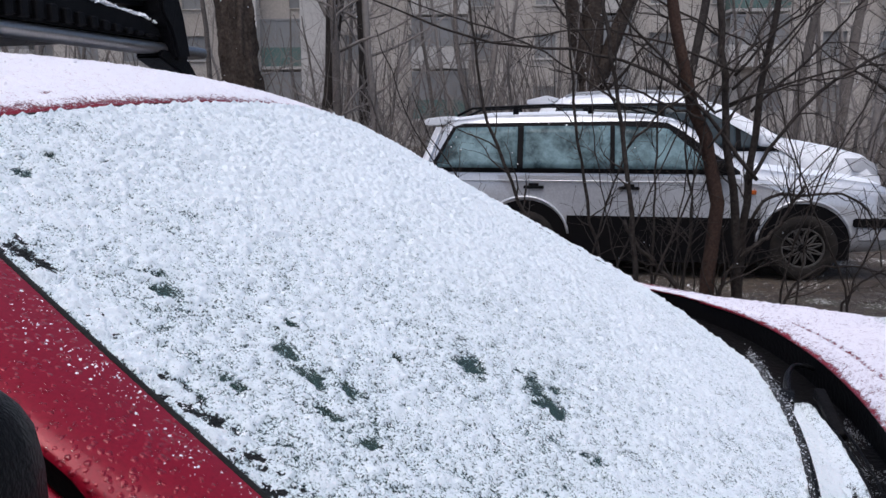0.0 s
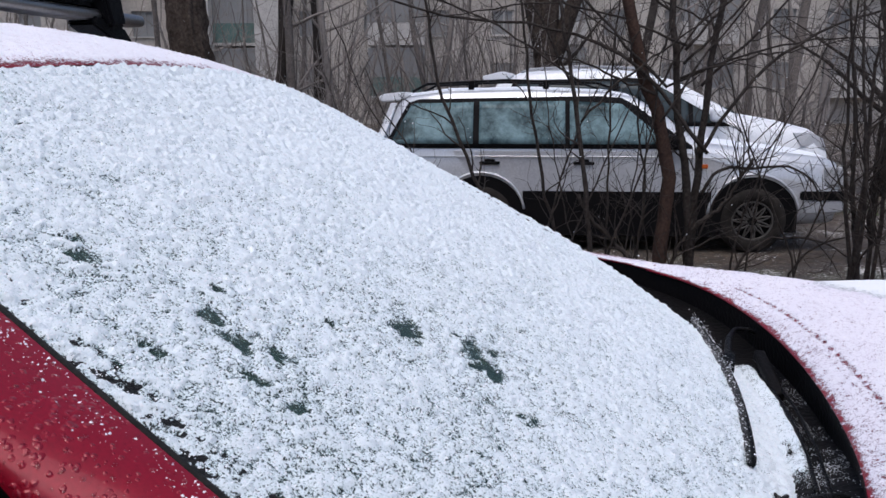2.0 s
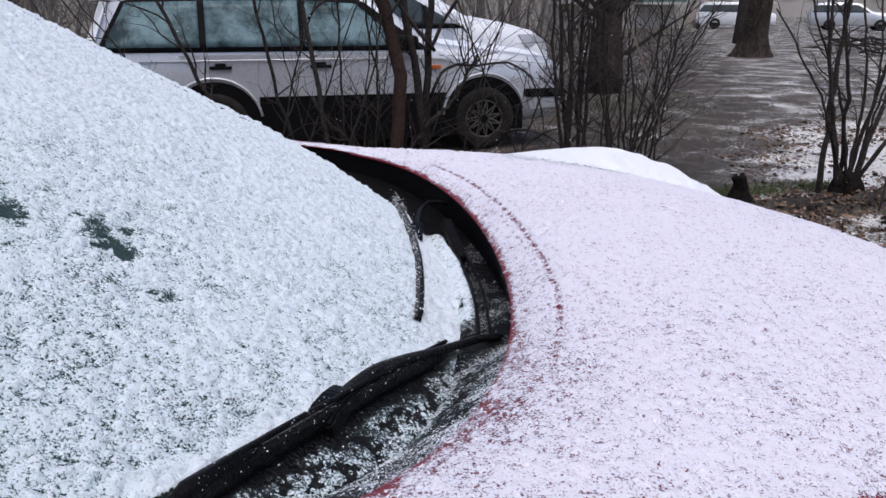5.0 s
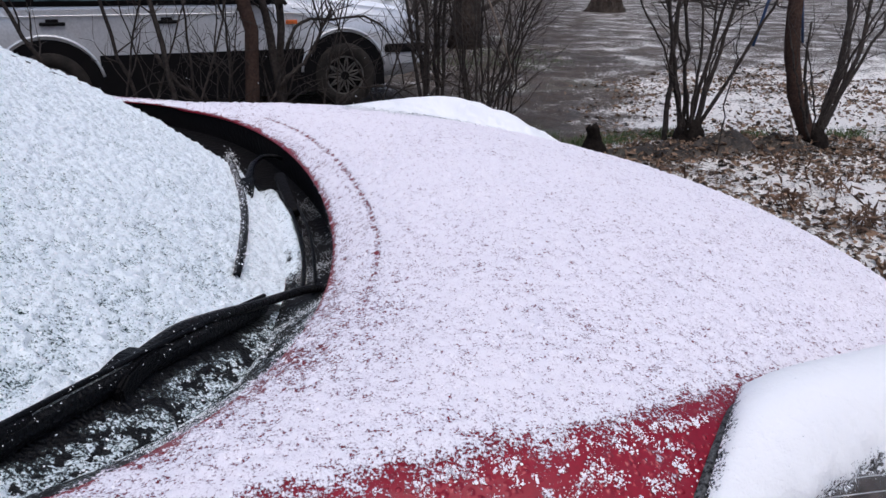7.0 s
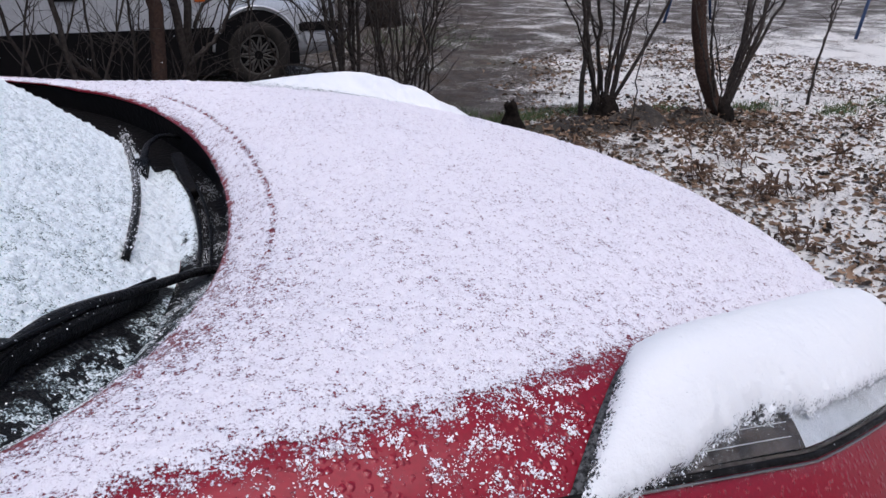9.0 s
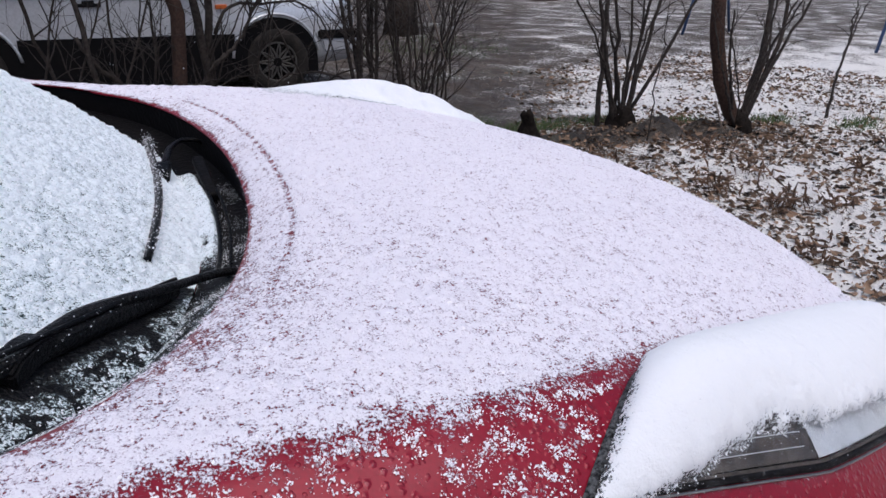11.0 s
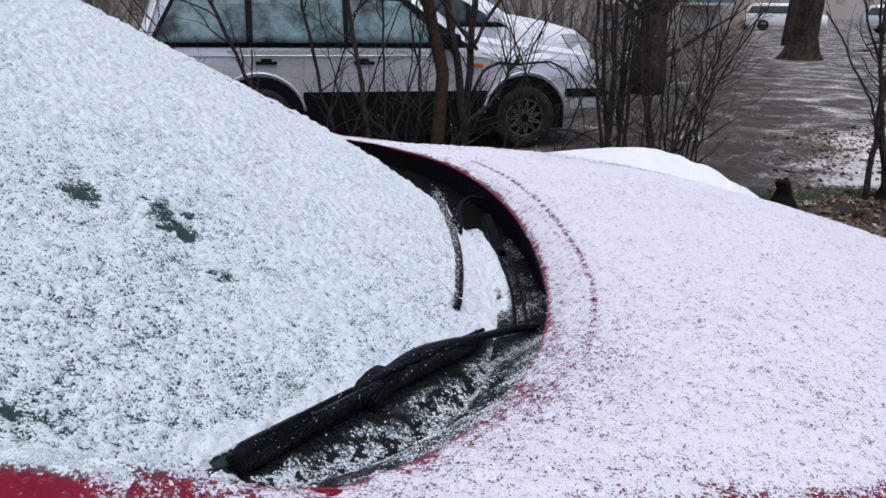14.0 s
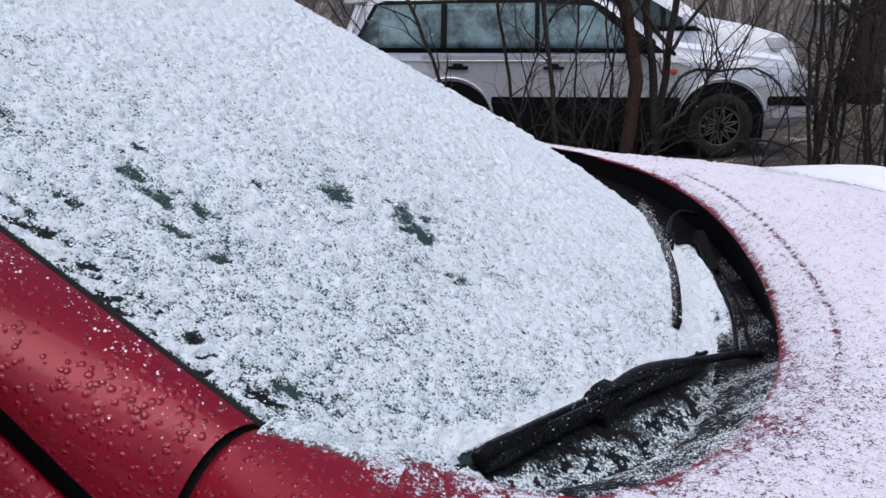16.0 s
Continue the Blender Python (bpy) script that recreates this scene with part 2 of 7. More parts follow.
RED = material("red_car_paint", (0.28, 0.004, 0.020), 0.38, 0.20, (0.23, 0.003, 0.016), 5, 0.3, 0.015, 300, coat=0.0, spec=0.25)
def add_droplets(m, cells, size):
    """Beads of melt water on the paint: small rounded bumps, scattered in patches, each glossier than the paint."""
    nt = m.node_tree
    b = nt.nodes["Principled BSDF"]
    co = nt.nodes.new("ShaderNodeTexCoord")
    warp = nt.nodes.new("ShaderNodeTexNoise")
    warp.inputs["Scale"].default_value = cells * 1.6
    nt.links.new(co.outputs["Object"], warp.inputs["Vector"])
    push = nt.nodes.new("ShaderNodeVectorMath")
    push.operation = "MULTIPLY_ADD"
    push.inputs[1].default_value = (0.5 / cells,) * 3
    nt.links.new(warp.outputs["Color"], push.inputs[0])
    nt.links.new(co.outputs["Object"], push.inputs[2])
    v = nt.nodes.new("ShaderNodeTexVoronoi")
    v.inputs["Scale"].default_value = cells
    nt.links.new(push.outputs["Vector"], v.inputs["Vector"])
    patch = nt.nodes.new("ShaderNodeTexNoise")
    patch.inputs["Scale"].default_value, patch.inputs["Detail"].default_value = 14, 3
    nt.links.new(co.outputs["Object"], patch.inputs["Vector"])
    reach = nt.nodes.new("ShaderNodeMapRange")
    reach.inputs["From Min"].default_value, reach.inputs["From Max"].default_value = 0.38, 0.66
    reach.inputs["To Min"].default_value, reach.inputs["To Max"].default_value = size * 0.45, size
    nt.links.new(patch.outputs["Fac"], reach.inputs["Value"])
    bead = nt.nodes.new("ShaderNodeMapRange")
    bead.interpolation_type = "SMOOTHSTEP"
    bead.inputs["From Min"].default_value = 0.12
    bead.inputs["To Min"].default_value, bead.inputs["To Max"].default_value = 1, 0
    nt.links.new(v.outputs["Distance"], bead.inputs["Value"])
    nt.links.new(reach.outputs["Result"], bead.inputs["From Max"])
    bp = nt.nodes.new("ShaderNodeBump")
    bp.inputs["Strength"].default_value, bp.inputs["Distance"].default_value = 0.7, 0.0011
    nt.links.new(bead.outputs["Result"], bp.inputs["Height"])
    nt.links.new(b.inputs["Normal"].links[0].from_socket, bp.inputs["Normal"])
    nt.links.new(bp.outputs["Normal"], b.inputs["Normal"])
    wet = nt.nodes.new("ShaderNodeMath")
    wet.operation = "MULTIPLY_ADD"
    wet.inputs[1].default_value, wet.inputs[2].default_value = 0.40, 0.34
    nt.links.new(bead.outputs["Result"], wet.inputs[0])
    nt.links.new(wet.outputs["Value"], b.inputs["Coat Weight"])
    b.inputs["Coat Roughness"].default_value = 0.09
    nt.links.new(bp.outputs["Normal"], b.inputs["Coat Normal"])


add_droplets(RED, 150, 0.56)
BLACK_TRIM = material("black_plastic", (0.0025, 0.0025, 0.003), 0.45, 0, (0.005, 0.005, 0.006), 30, 0.2, 0.3, 350, spec=0.11)
RUBBER = material("rubber", (0.010, 0.010, 0.010), 0.7, 0, (0.02, 0.019, 0.018), 14, 0.2, 0.4, 220, spec=0.2)
SEAL = material("frosted_black_seal", (0.008, 0.008, 0.009), 0.6, 0, (0.12, 0.125, 0.13), 260, 0.10, 0.4, 300, spec=0.2)
WET_BLACK = material("wet_black_plastic", (0.0025, 0.0025, 0.003), 0.28, 0, (0.005, 0.005, 0.006), 25, 0.2, 0.6, 260, spec=0.18)
WINDSHIELD_GLASS = glass("green_windshield_glass", (0.10, 0.175, 0.15), 0.08, 0.7)
SNOW_GLASS = snow_material("thin_snow_on_glass", (0.855, 0.92, 0.95), (0.48, 0.58, 0.59), 190, 480, soft=0.36, stretch=(0.9, 1, 0.9), film=0.08, relief=0.0046, clumps=1.9, crystals=3.0)
SNOW_COWL = snow_material("snow_specks_on_black", (0.855, 0.92, 0.95), (0.50, 0.58, 0.60), 120, 430, film=0.03)
SNOW_FLAKE = material("snow_crystals", (0.93, 0.95, 0.97), 0.7, 0, (0.88, 0.91, 0.94), 60, 0.3, spec=0.3)
SNOW_FLAKE_PINK = material("snow_crystals_on_paint", (0.92, 0.91, 0.95), 0.7, 0, (0.90, 0.85, 0.90), 60, 0.3, spec=0.3)
WATER = bpy.data.materials.new("water")
WATER.use_nodes = True
_nt = WATER.node_tree
_clear, _gloss, _both = _nt.nodes.new("ShaderNodeBsdfTransparent"), _nt.nodes.new("ShaderNodeBsdfGlossy"), _nt.nodes.new("ShaderNodeMixShader")
_clear.inputs["Color"].default_value = (0.86, 0.84, 0.84, 1)
_gloss.inputs["Roughness"].default_value = 0.05
_both.inputs[0].default_value = 0.03
_nt.links.new(_clear.outputs[0], _both.inputs[1])
_nt.links.new(_gloss.outputs[0], _both.inputs[2])
_nt.links.new(_both.outputs[0], _nt.nodes["Material Output"].inputs["Surface"])
SNOW_PAINT = snow_material("thin_snow_on_red_paint", (0.885, 0.852, 0.91), (0.56, 0.49, 0.56), 118, 430, relief=0.0032, film=0.04, clumps=2.0, crystals=3.0)
SNOW_HEAP = snow_material("heaped_snow", (0.885, 0.895, 0.91), (0.82, 0.84, 0.865), 110, 420, relief=0.0016)
SNOW_ROOF = snow_material("snow_on_roof", (0.90, 0.885, 0.935), (0.72, 0.60, 0.66), 110, 420)
SNOW = material("thick_snow", (0.90, 0.92, 0.95), 0.8, 0, (0.85, 0.88, 0.92), 12, 0.3, 0.3, 260, fine=(0.95, 1.04), spec=0.2)
DASH = material("dark_interior", (0.02, 0.022, 0.022), 0.8)
LENS = glass("clear_lamp_lens", (0.93, 0.94, 0.95), 0.04, 1.0)
LENS.node_tree.nodes["Principled BSDF"].inputs["IOR"].default_value = 1.14
REFLECTOR = material("lamp_reflector", (0.84, 0.85, 0.87), 0.4, 0.2, (0.66, 0.67, 0.69), 25, 0.25)
LAMP_DARK = material("dark_lamp_bezel", (0.050, 0.041, 0.036), 0.5, 0.0, (0.13, 0.11, 0.098), 45, 0.12, 0.2, 120, spec=0.2)
CHROME = material("aluminium", (0.33, 0.32, 0.31), 0.34, 0.9, (0.24, 0.235, 0.23), 10, 0.3, 0.1, 200)
SILVER = material("silver_grey_car_paint", (0.68, 0.69, 0.71), 0.32, 0.4, (0.58, 0.59, 0.61), 3, 0.3, 0.03, 60, coat=0.6)
WHITE_PAINT = material("white_car_paint", (0.88, 0.885, 0.90), 0.4, 0, (0.82, 0.825, 0.84), 2, 0.3, 0.05, 60, coat=0.3)
CLADDING = material("dark_lower_cladding", (0.006, 0.006, 0.007), 0.5, 0, (0.011, 0.010, 0.010), 4, 0.25, 0.2, 120, spec=0.05)
CAR_GLASS = material("misted_side_glass", (0.20, 0.30, 0.32), 0.25, 0.0, (0.025, 0.045, 0.05), 3.2, 0.12, 0.0, 60, spec=0.15)
DARK_GLASS = material("dark_side_glass", (0.02, 0.03, 0.034), 0.12, 0.0, (0.05, 0.065, 0.07), 5, 0.25, 0, 90, spec=0.25)
MUDDY_TYRE = material("muddy_tyre", (0.016, 0.015, 0.014), 0.9, 0, (0.038, 0.033, 0.029), 9, 0.2, 0.6, 120, spec=0.1)
ALLOY = material("dusty_alloy", (0.12, 0.11, 0.10), 0.6, 0.3, (0.06, 0.054, 0.048), 18, 0.25, 0.3, 150)
AMBER = material("amber_plastic", (0.6, 0.13, 0.02), 0.3)
LIGHT_GREY = material("worn_grey_bumper", (0.45, 0.46, 0.48), 0.5, 0, (0.33, 0.33, 0.34), 6, 0.25, 0.2, 90)
BARK = material("dark_bark", (0.036, 0.029, 0.025), 0.9, 0, (0.07, 0.06, 0.054), 9, 0.25, 1.0, 45, fine=(0.6, 1.3), spec=0.1)
BARK_RED = material("reddish_bark", (0.085, 0.052, 0.038), 0.85, 0, (0.045, 0.030, 0.026), 7, 0.25, 0.8, 60, fine=(0.7, 1.25), spec=0.1)
BARK_OLD = material("old_furrowed_bark", (0.085, 0.067, 0.055), 0.95, 0, (0.032, 0.025, 0.021), 5, 0.22, 1.0, 22, fine=(0.55, 1.3), spec=0.1)
TWIG = material("grey_twig", (0.075, 0.064, 0.057), 0.85, 0, (0.04, 0.033, 0.03), 12, 0.25, 0.4, 90, spec=0.1)
TWIG_PALE = material("pale_shoot", (0.20, 0.16, 0.13), 0.8, 0, (0.13, 0.10, 0.08), 12, 0.25, 0.3, 90, spec=0.1)
# paler bark and twigs for the wood behind: snow haze put into their colour
BARK_GREY = material("hazed_far_bark", (0.21, 0.183, 0.165), 0.9, 0, (0.13, 0.112, 0.10), 7, 0.25, 0.8, 45, fine=(0.65, 1.25), spec=0.1)
TWIG_GREY = material("hazed_far_twig", (0.33, 0.295, 0.27), 0.85, 0, (0.21, 0.185, 0.168), 12, 0.25, 0.4, 90, spec=0.1)
ROTTEN = material("rotten_black_wood", (0.011, 0.009, 0.008), 0.95, 0, (0.024, 0.019, 0.016), 12, 0.25, 1.0, 40, fine=(0.6, 1.3), spec=0.08)
BLUE = material("blue_painted_steel", (0.03, 0.075, 0.19), 0.45, 0, (0.025, 0.045, 0.10), 8, 0.25, 0.1, 60)


# ---- red car in the foreground ----
# Its own axes: x to the front from the middle of the bonnet's rear edge, y to its left, z up from the ground.
CAR = pose(0.6434, 0.9746, 0, 0, 0, -18.04)


def glass_x(y, z):
    u, d = z - 1.25, y + 0.009
    return -0.4976 - 1.732 * u - (-0.057) * u * u - (0.412 + 0.383 * u) * d ** 2 - (-0.213) * d ** 4


def glass_base(y):
    return 1.004 + 0.145 * (np.abs(y) / 0.735) ** 4


def glass_top(y):
    return 1.545 - 0.140 * (y + 0.05) ** 2 - 0.3 * np.maximum(0, np.abs(y) - 0.6) ** 2


HALF, DEEP = 0.6912, 0.4858


def edge_x(y):
    """The bonnet's rear edge, a rounded arc round the windscreen's foot."""
    return DEEP * np.maximum(1 - (np.minimum(np.abs(y), HALF) / HALF) ** 2.084, 0) ** (1 / 2.936) - DEEP


def hood_z(x, y):
    q = np.abs(y)
    xx = x + 0.674 * y * y
    z = 1.1088 - 0.320 * np.maximum(0, xx - 0.2) ** 2 - 0.311 * np.maximum(0, xx - 0.5) ** 3 - 0.006 * (y / 0.7) ** 2
    z = z + np.where(y < 0, 0.349, 0.08) * np.maximum(0, -0.236 - x)
    shoulder = 0.62 + 0.12 * (1 - smoothstep(-0.45, 0.1, x))
    z = z - 4.180 * np.maximum(0, q - shoulder) ** 2
    return z - 0.049 * np.exp(-np.maximum(0, x - edge_x(y)) / 0.06) * np.maximum(0, 1 - (q / HALF) ** 2)


def roof_z(d, y):
    return glass_top(y) + 0.106 * (1 - np.exp(-d / 0.28)) - 0.05 * smoothstep(1.4, 2.4, d) - 1.2 * np.maximum(0, np.abs(y) - 0.5) ** 2


def roof_grid(d0, d1, y0, y1, nd, ny):
    """d runs back from the glass; the front edge follows the glass, the tail is straight."""
    y = np.linspace(y0, y1, ny)[None, :]
    d = np.linspace(d0, d1, nd)[:, None]
    front, middle = glass_x(y, glass_top(y)), glass_x(0, glass_top(0))
    x = middle + (front - middle) * smoothstep(1.6, 0.5, d) - 0.012 - d
    return np.stack([x + 0 * d, y + 0 * d, roof_z(d, y) + 0 * x], -1)


def glass_edge(z):
    """How far out the glass ends on the near side: it narrows towards the roof."""
    return 0.689 - 0.276 * (z - 1.18)


def narrowing(y, z):
    return np.where(y < 0, glass_edge(z) / 0.7525, 1.0)


def glass_grid(ny, nt, y0=-0.745, y1=0.745):
    y = np.linspace(y0, y1, ny)[:, None]
    t = np.linspace(0, 1, nt)[None, :]
    top = glass_top(y * (1 + (narrowing(y, glass_top(y)) - 1) * smoothstep(0.0, -0.6, y)))
    foot = glass_base(y * (1 + (narrowing(y, glass_base(y)) - 1) * smoothstep(0.0, -0.6, y)))
    z = foot + (top - foot) * t
    y = y * (1 + (narrowing(y, z) - 1) * smoothstep(0.0, -0.6, y))
    return np.stack([glass_x(y, z), y, z], -1)


def pillar_point(z, a, side):
    """The pillar's skin at height z of its glass edge; a runs from the glass to the door."""
    inner = glass_edge(z) if side < 0 else 0.752 + 0 * z
    xi = glass_x(side * inner, z)
    low = np.minimum(1.308 - 1.03 * (xi + 0.715), z + 0.002) if side < 0 else z - 0.03
    py = inner + 0.001 + ((0.758 if side < 0 else 0.790) - inner) * np.sin(a * np.pi / 2) - 0.06 * smoothstep(1.35, 1.5, z) * a
    lift = 0.007 if side < 0 else -0.016
    pz = z + lift + (low - z - lift) * (1 - np.cos(a * np.pi / 2)) + 0.007 * np.sin(a * np.pi)
    return np.stack([xi - 0.012 * a + 0 * py, side * py + 0 * z, pz], -1)


car = thing("red_car", CAR, "red car parked with a thin layer of fresh snow", "car")
sheet("windshield", glass_grid(61, 41), WINDSHIELD_GLASS, car, "green-tinted windscreen under speckled snow", thick=0.005)

# black seal round the glass
for side in (-1, 1):
    t = np.linspace(0, 1, 30)
    zz = 1.150 + (glass_top(0.60) - 1.150) * t
    yy = side * (glass_edge(zz) - 0.004)
    tube("windshield_seal", np.stack([glass_x(yy, zz) + 0.002, yy, zz + 0.001], 1), 0.0032 + 0 * t, RUBBER, car, "black rubber seal")
yy = np.linspace(-0.60, 0.60, 50)
tube("roof_seal", np.stack([glass_x(yy, glass_top(yy)) - 0.004, yy, glass_top(yy) - 0.001], 1), 0.0035 + 0 * yy, RUBBER, car, "black rubber seal")

# roof
P = roof_grid(0, 1.78, -0.70, 0.70, 60, 61)
sheet("roof", P, RED, car, "red roof panel", thick=0.012, flip=True)

# bonnet: from the rounded rear edge to the nose
y = np.linspace(-(HALF - 0.003), HALF - 0.003, 95)[None, :]
s = np.linspace(0, 1, 60)[:, None] ** 1.3
front = 0.93 - 0.30 * y ** 2
x = edge_x(y) + s * (front - edge_x(y))
P = np.stack([x, y + 0 * s, hood_z(x, y)], -1)
sheet("bonnet", P, RED, car, "red bonnet")
# rolled rear lip of the bonnet
yy = np.linspace(-0.655, 0.655, 90)
tube("bonnet_lip", np.stack([edge_x(yy) + 0.003, yy, hood_z(edge_x(yy), yy) - 0.002], 1), 0.0024 + 0 * yy, RED, car)

# black sheet added under the rear edge to stand for the shaded gap
for side in (-1, 1):
    yy = np.concatenate([np.linspace(0, 0.6, 40), np.linspace(0.61, HALF - 0.02 if side < 0 else HALF - 0.002, 40)])
    ed = np.stack([edge_x(yy), yy], 1)
    tg = np.gradient(ed, axis=0)
    tg /= np.linalg.norm(tg, axis=1, keepdims=True)
    into = np.stack([tg[:, 1], -tg[:, 0]], 1)
    px, py = (ed + into * 0.006).T
    w = np.linspace(0, 1, 6)[None, :]
    P = np.stack([px[:, None] + 0.01 * w, side * py[:, None] + 0 * w, hood_z(ed[:, 0], side * ed[:, 1])[:, None] - 0.005 - 0.10 * w], -1)
    sheet("bonnet_skirt", P, CLADDING, car, "black sheet standing for the shaded gap under the bonnet's rear edge", flip=side > 0)

# wings, with the edge beside the glass
for side in (-1, 1):
    s = np.linspace(0, 1, 60)[:, None]
    q = np.linspace(HALF - 0.003, 0.845, 28)[None, :]
    rear = -0.36 if side < 0 else -0.475 - 0.25 * (q - HALF)
    front = 0.73 - 1.1 * np.maximum(0, q - 0.62) ** 2
    x = rear + s * (front - rear)
    P = np.stack([x, side * q + 0 * s, hood_z(x, side * q)], -1)
    sheet("wing", P, RED, car, "red front wing", flip=side < 0)
    # flank below it down to the sill
    top = hood_z(x[:, -1], side * q[0, -1] + 0 * x[:, -1])
    w = np.linspace(0, 1, 14)[None, :]
    zz = top[:, None] * (1 - w) + 0.3 * w
    out = side * (0.845 + 0.02 * np.sin(w * np.pi))
    P = np.stack([x[:, -1:] + 0 * w, out + 0 * zz, zz], -1)
    sheet("wing_flank", P, RED, car, thick=0.01, flip=side < 0)

    # A-pillar, from the glass to the door's shut line
    t = np.linspace(0, 1, 40)[:, None]
    a = np.linspace(0, 1, 15)[None, :]
    foot = 1.157 + 0.020 * a
    P = pillar_point(foot + (1.50 - foot) * t, a, side)
    # bevelled lower end, dark joint and the wing's shoulder beyond it
    s = np.linspace(0, 1, 5)[:, None]
    J = pillar_point(foot + 0.003 - 0.010 * s, a + 0 * s, side)
    J[..., 2] -= 0.007
    J[..., 1] -= side * 0.004
    sheet("pillar_joint", J, CLADDING, car, "black joint under the pillar", flip=side < 0)
    s = np.linspace(0, 1, 24)[:, None]
    G = pillar_point(foot - 0.003, a, side)
    wq = HALF + 0.002 + 0.149 * a
    W = np.stack([-0.355 + 0 * wq, side * wq, hood_z(-0.355, side * wq)], -1)
    if side < 0:
        sheet("wing_shoulder", G * (1 - s)[..., None] + W * s[..., None], RED, car, "red shoulder of the wing below the pillar", thick=0.008, flip=side < 0)
    sheet("windscreen_pillar", P, RED, car, "wet red pillar beside the windscreen", flip=side > 0)
    # door frame beyond the shut line
    xo, yo, zo = P[:, -1, 0], P[:, -1, 1], P[:, -1, 2]
    a = np.linspace(0, 1, 8)[None, :]
    sheet("shut_line", np.stack([xo[:, None] - 0.006 - 0.03 * a, yo[:, None] - side * 0.012 + 0 * a, zo[:, None] - 0.006 - 0.04 * a], -1), CLADDING, car, "black shut line of the door", flip=side > 0)
    dx = xo[:, None] - 0.010 - 0.045 * a
    dy = yo[:, None] + side * (0.004 + 0.030 * np.sin(a * np.pi / 2))
    dz = zo[:, None] - 0.013 - 0.060 * a
    sheet("door_frame", np.stack([dx, dy, dz], -1), RED, car, "red door frame", thick=0.010, flip=side > 0)
    # side glass
    q = np.array([(-0.62, 0.99), (-2.95, 1.02), (-2.75, 1.46), (-1.18, 1.50)])
    bm = bmesh.new()
    lo, hi = (0.80, 0.68)
    vs = [bm.verts.new((px, side * (lo if pz < 1.2 else hi), pz)) for px, pz in q]
    bm.faces.new(vs)
    bmesh.ops.solidify(bm, geom=bm.faces[:], thickness=0.006)
    part("side_window", bm, DARK_GLASS, car, "dark side window")
    # flank
    bm = bmesh.new()
    prism(bm, [(-0.56, 0.95), (-0.66, 0.99), (-2.98, 1.03), (-3.12, 0.95), (-3.16, 0.55), (-3.05, 0.30), (-2.88, 0.30), (-2.82, 0.52), (-2.66, 0.66), (-2.44, 0.66), (-2.26, 0.52),
               (-2.2, 0.25), (-0.35, 0.25), (-0.42, 0.7)], side * 0.77, side * 0.855)
    part("door_panel", bm, RED, car, "red door panels")
    # roof rail side and tail pillar
    bm = bmesh.new()
    lead = -1.18 if side < 0 else -1.62
    prism(bm, [(lead, 1.49), (-2.75, 1.50), (-3.05, 1.02), (-2.92, 1.02), (-2.66, 1.45), (lead - 0.1, 1.455)], side * 0.68, side * 0.735)
    part("roof_rail_panel", bm, RED, car, "red side frame")

# tail and underbody
bm = bmesh.new()
prism(bm, [(-3.05, 0.3), (-3.2, 0.5), (-3.18, 0.95), (-3.08, 1.03), (-2.9, 1.03), (-2.9, 0.3)], -0.80, 0.80)
part("tailgate", bm, RED, car)
bm = bmesh.new()
prism(bm, [(-3.06, 1.03), (-2.76, 1.50), (-2.74, 1.50), (-3.02, 1.03)], -0.72, 0.72)
part("rear_window", bm, DARK_GLASS, car)
bm = bmesh.new()
box(bm, (-3.0, -0.79, 0.2), (0.6, 0.79, 0.34))
part("underbody", bm, CLADDING, car)
bm = bmesh.new()
prism(bm, [(0.70, 0.90), (0.86, 0.72), (0.90, 0.55), (0.86, 0.28), (0.60, 0.25), (0.55, 0.85)], -0.80, 0.80)
bmesh.ops.bevel(bm, geom=bm.edges[:], offset=0.03, segments=2, affect="EDGES")
part("front_bumper", bm, RED, car)
# dark interior
bm = bmesh.new()
prism(bm, [(-0.22, 0.98), (-0.75, 1.02), (-0.85, 0.90), (-0.85, 0.4), (-0.1, 0.4), (-0.1, 0.9)], -0.73, 0.73)
part("dashboard", bm, DASH, car)
bm = bmesh.new()
box(bm, (-2.9, -0.73, 0.36), (-0.86, 0.73, 0.80), 0.05)
part("seats", bm, DASH, car)


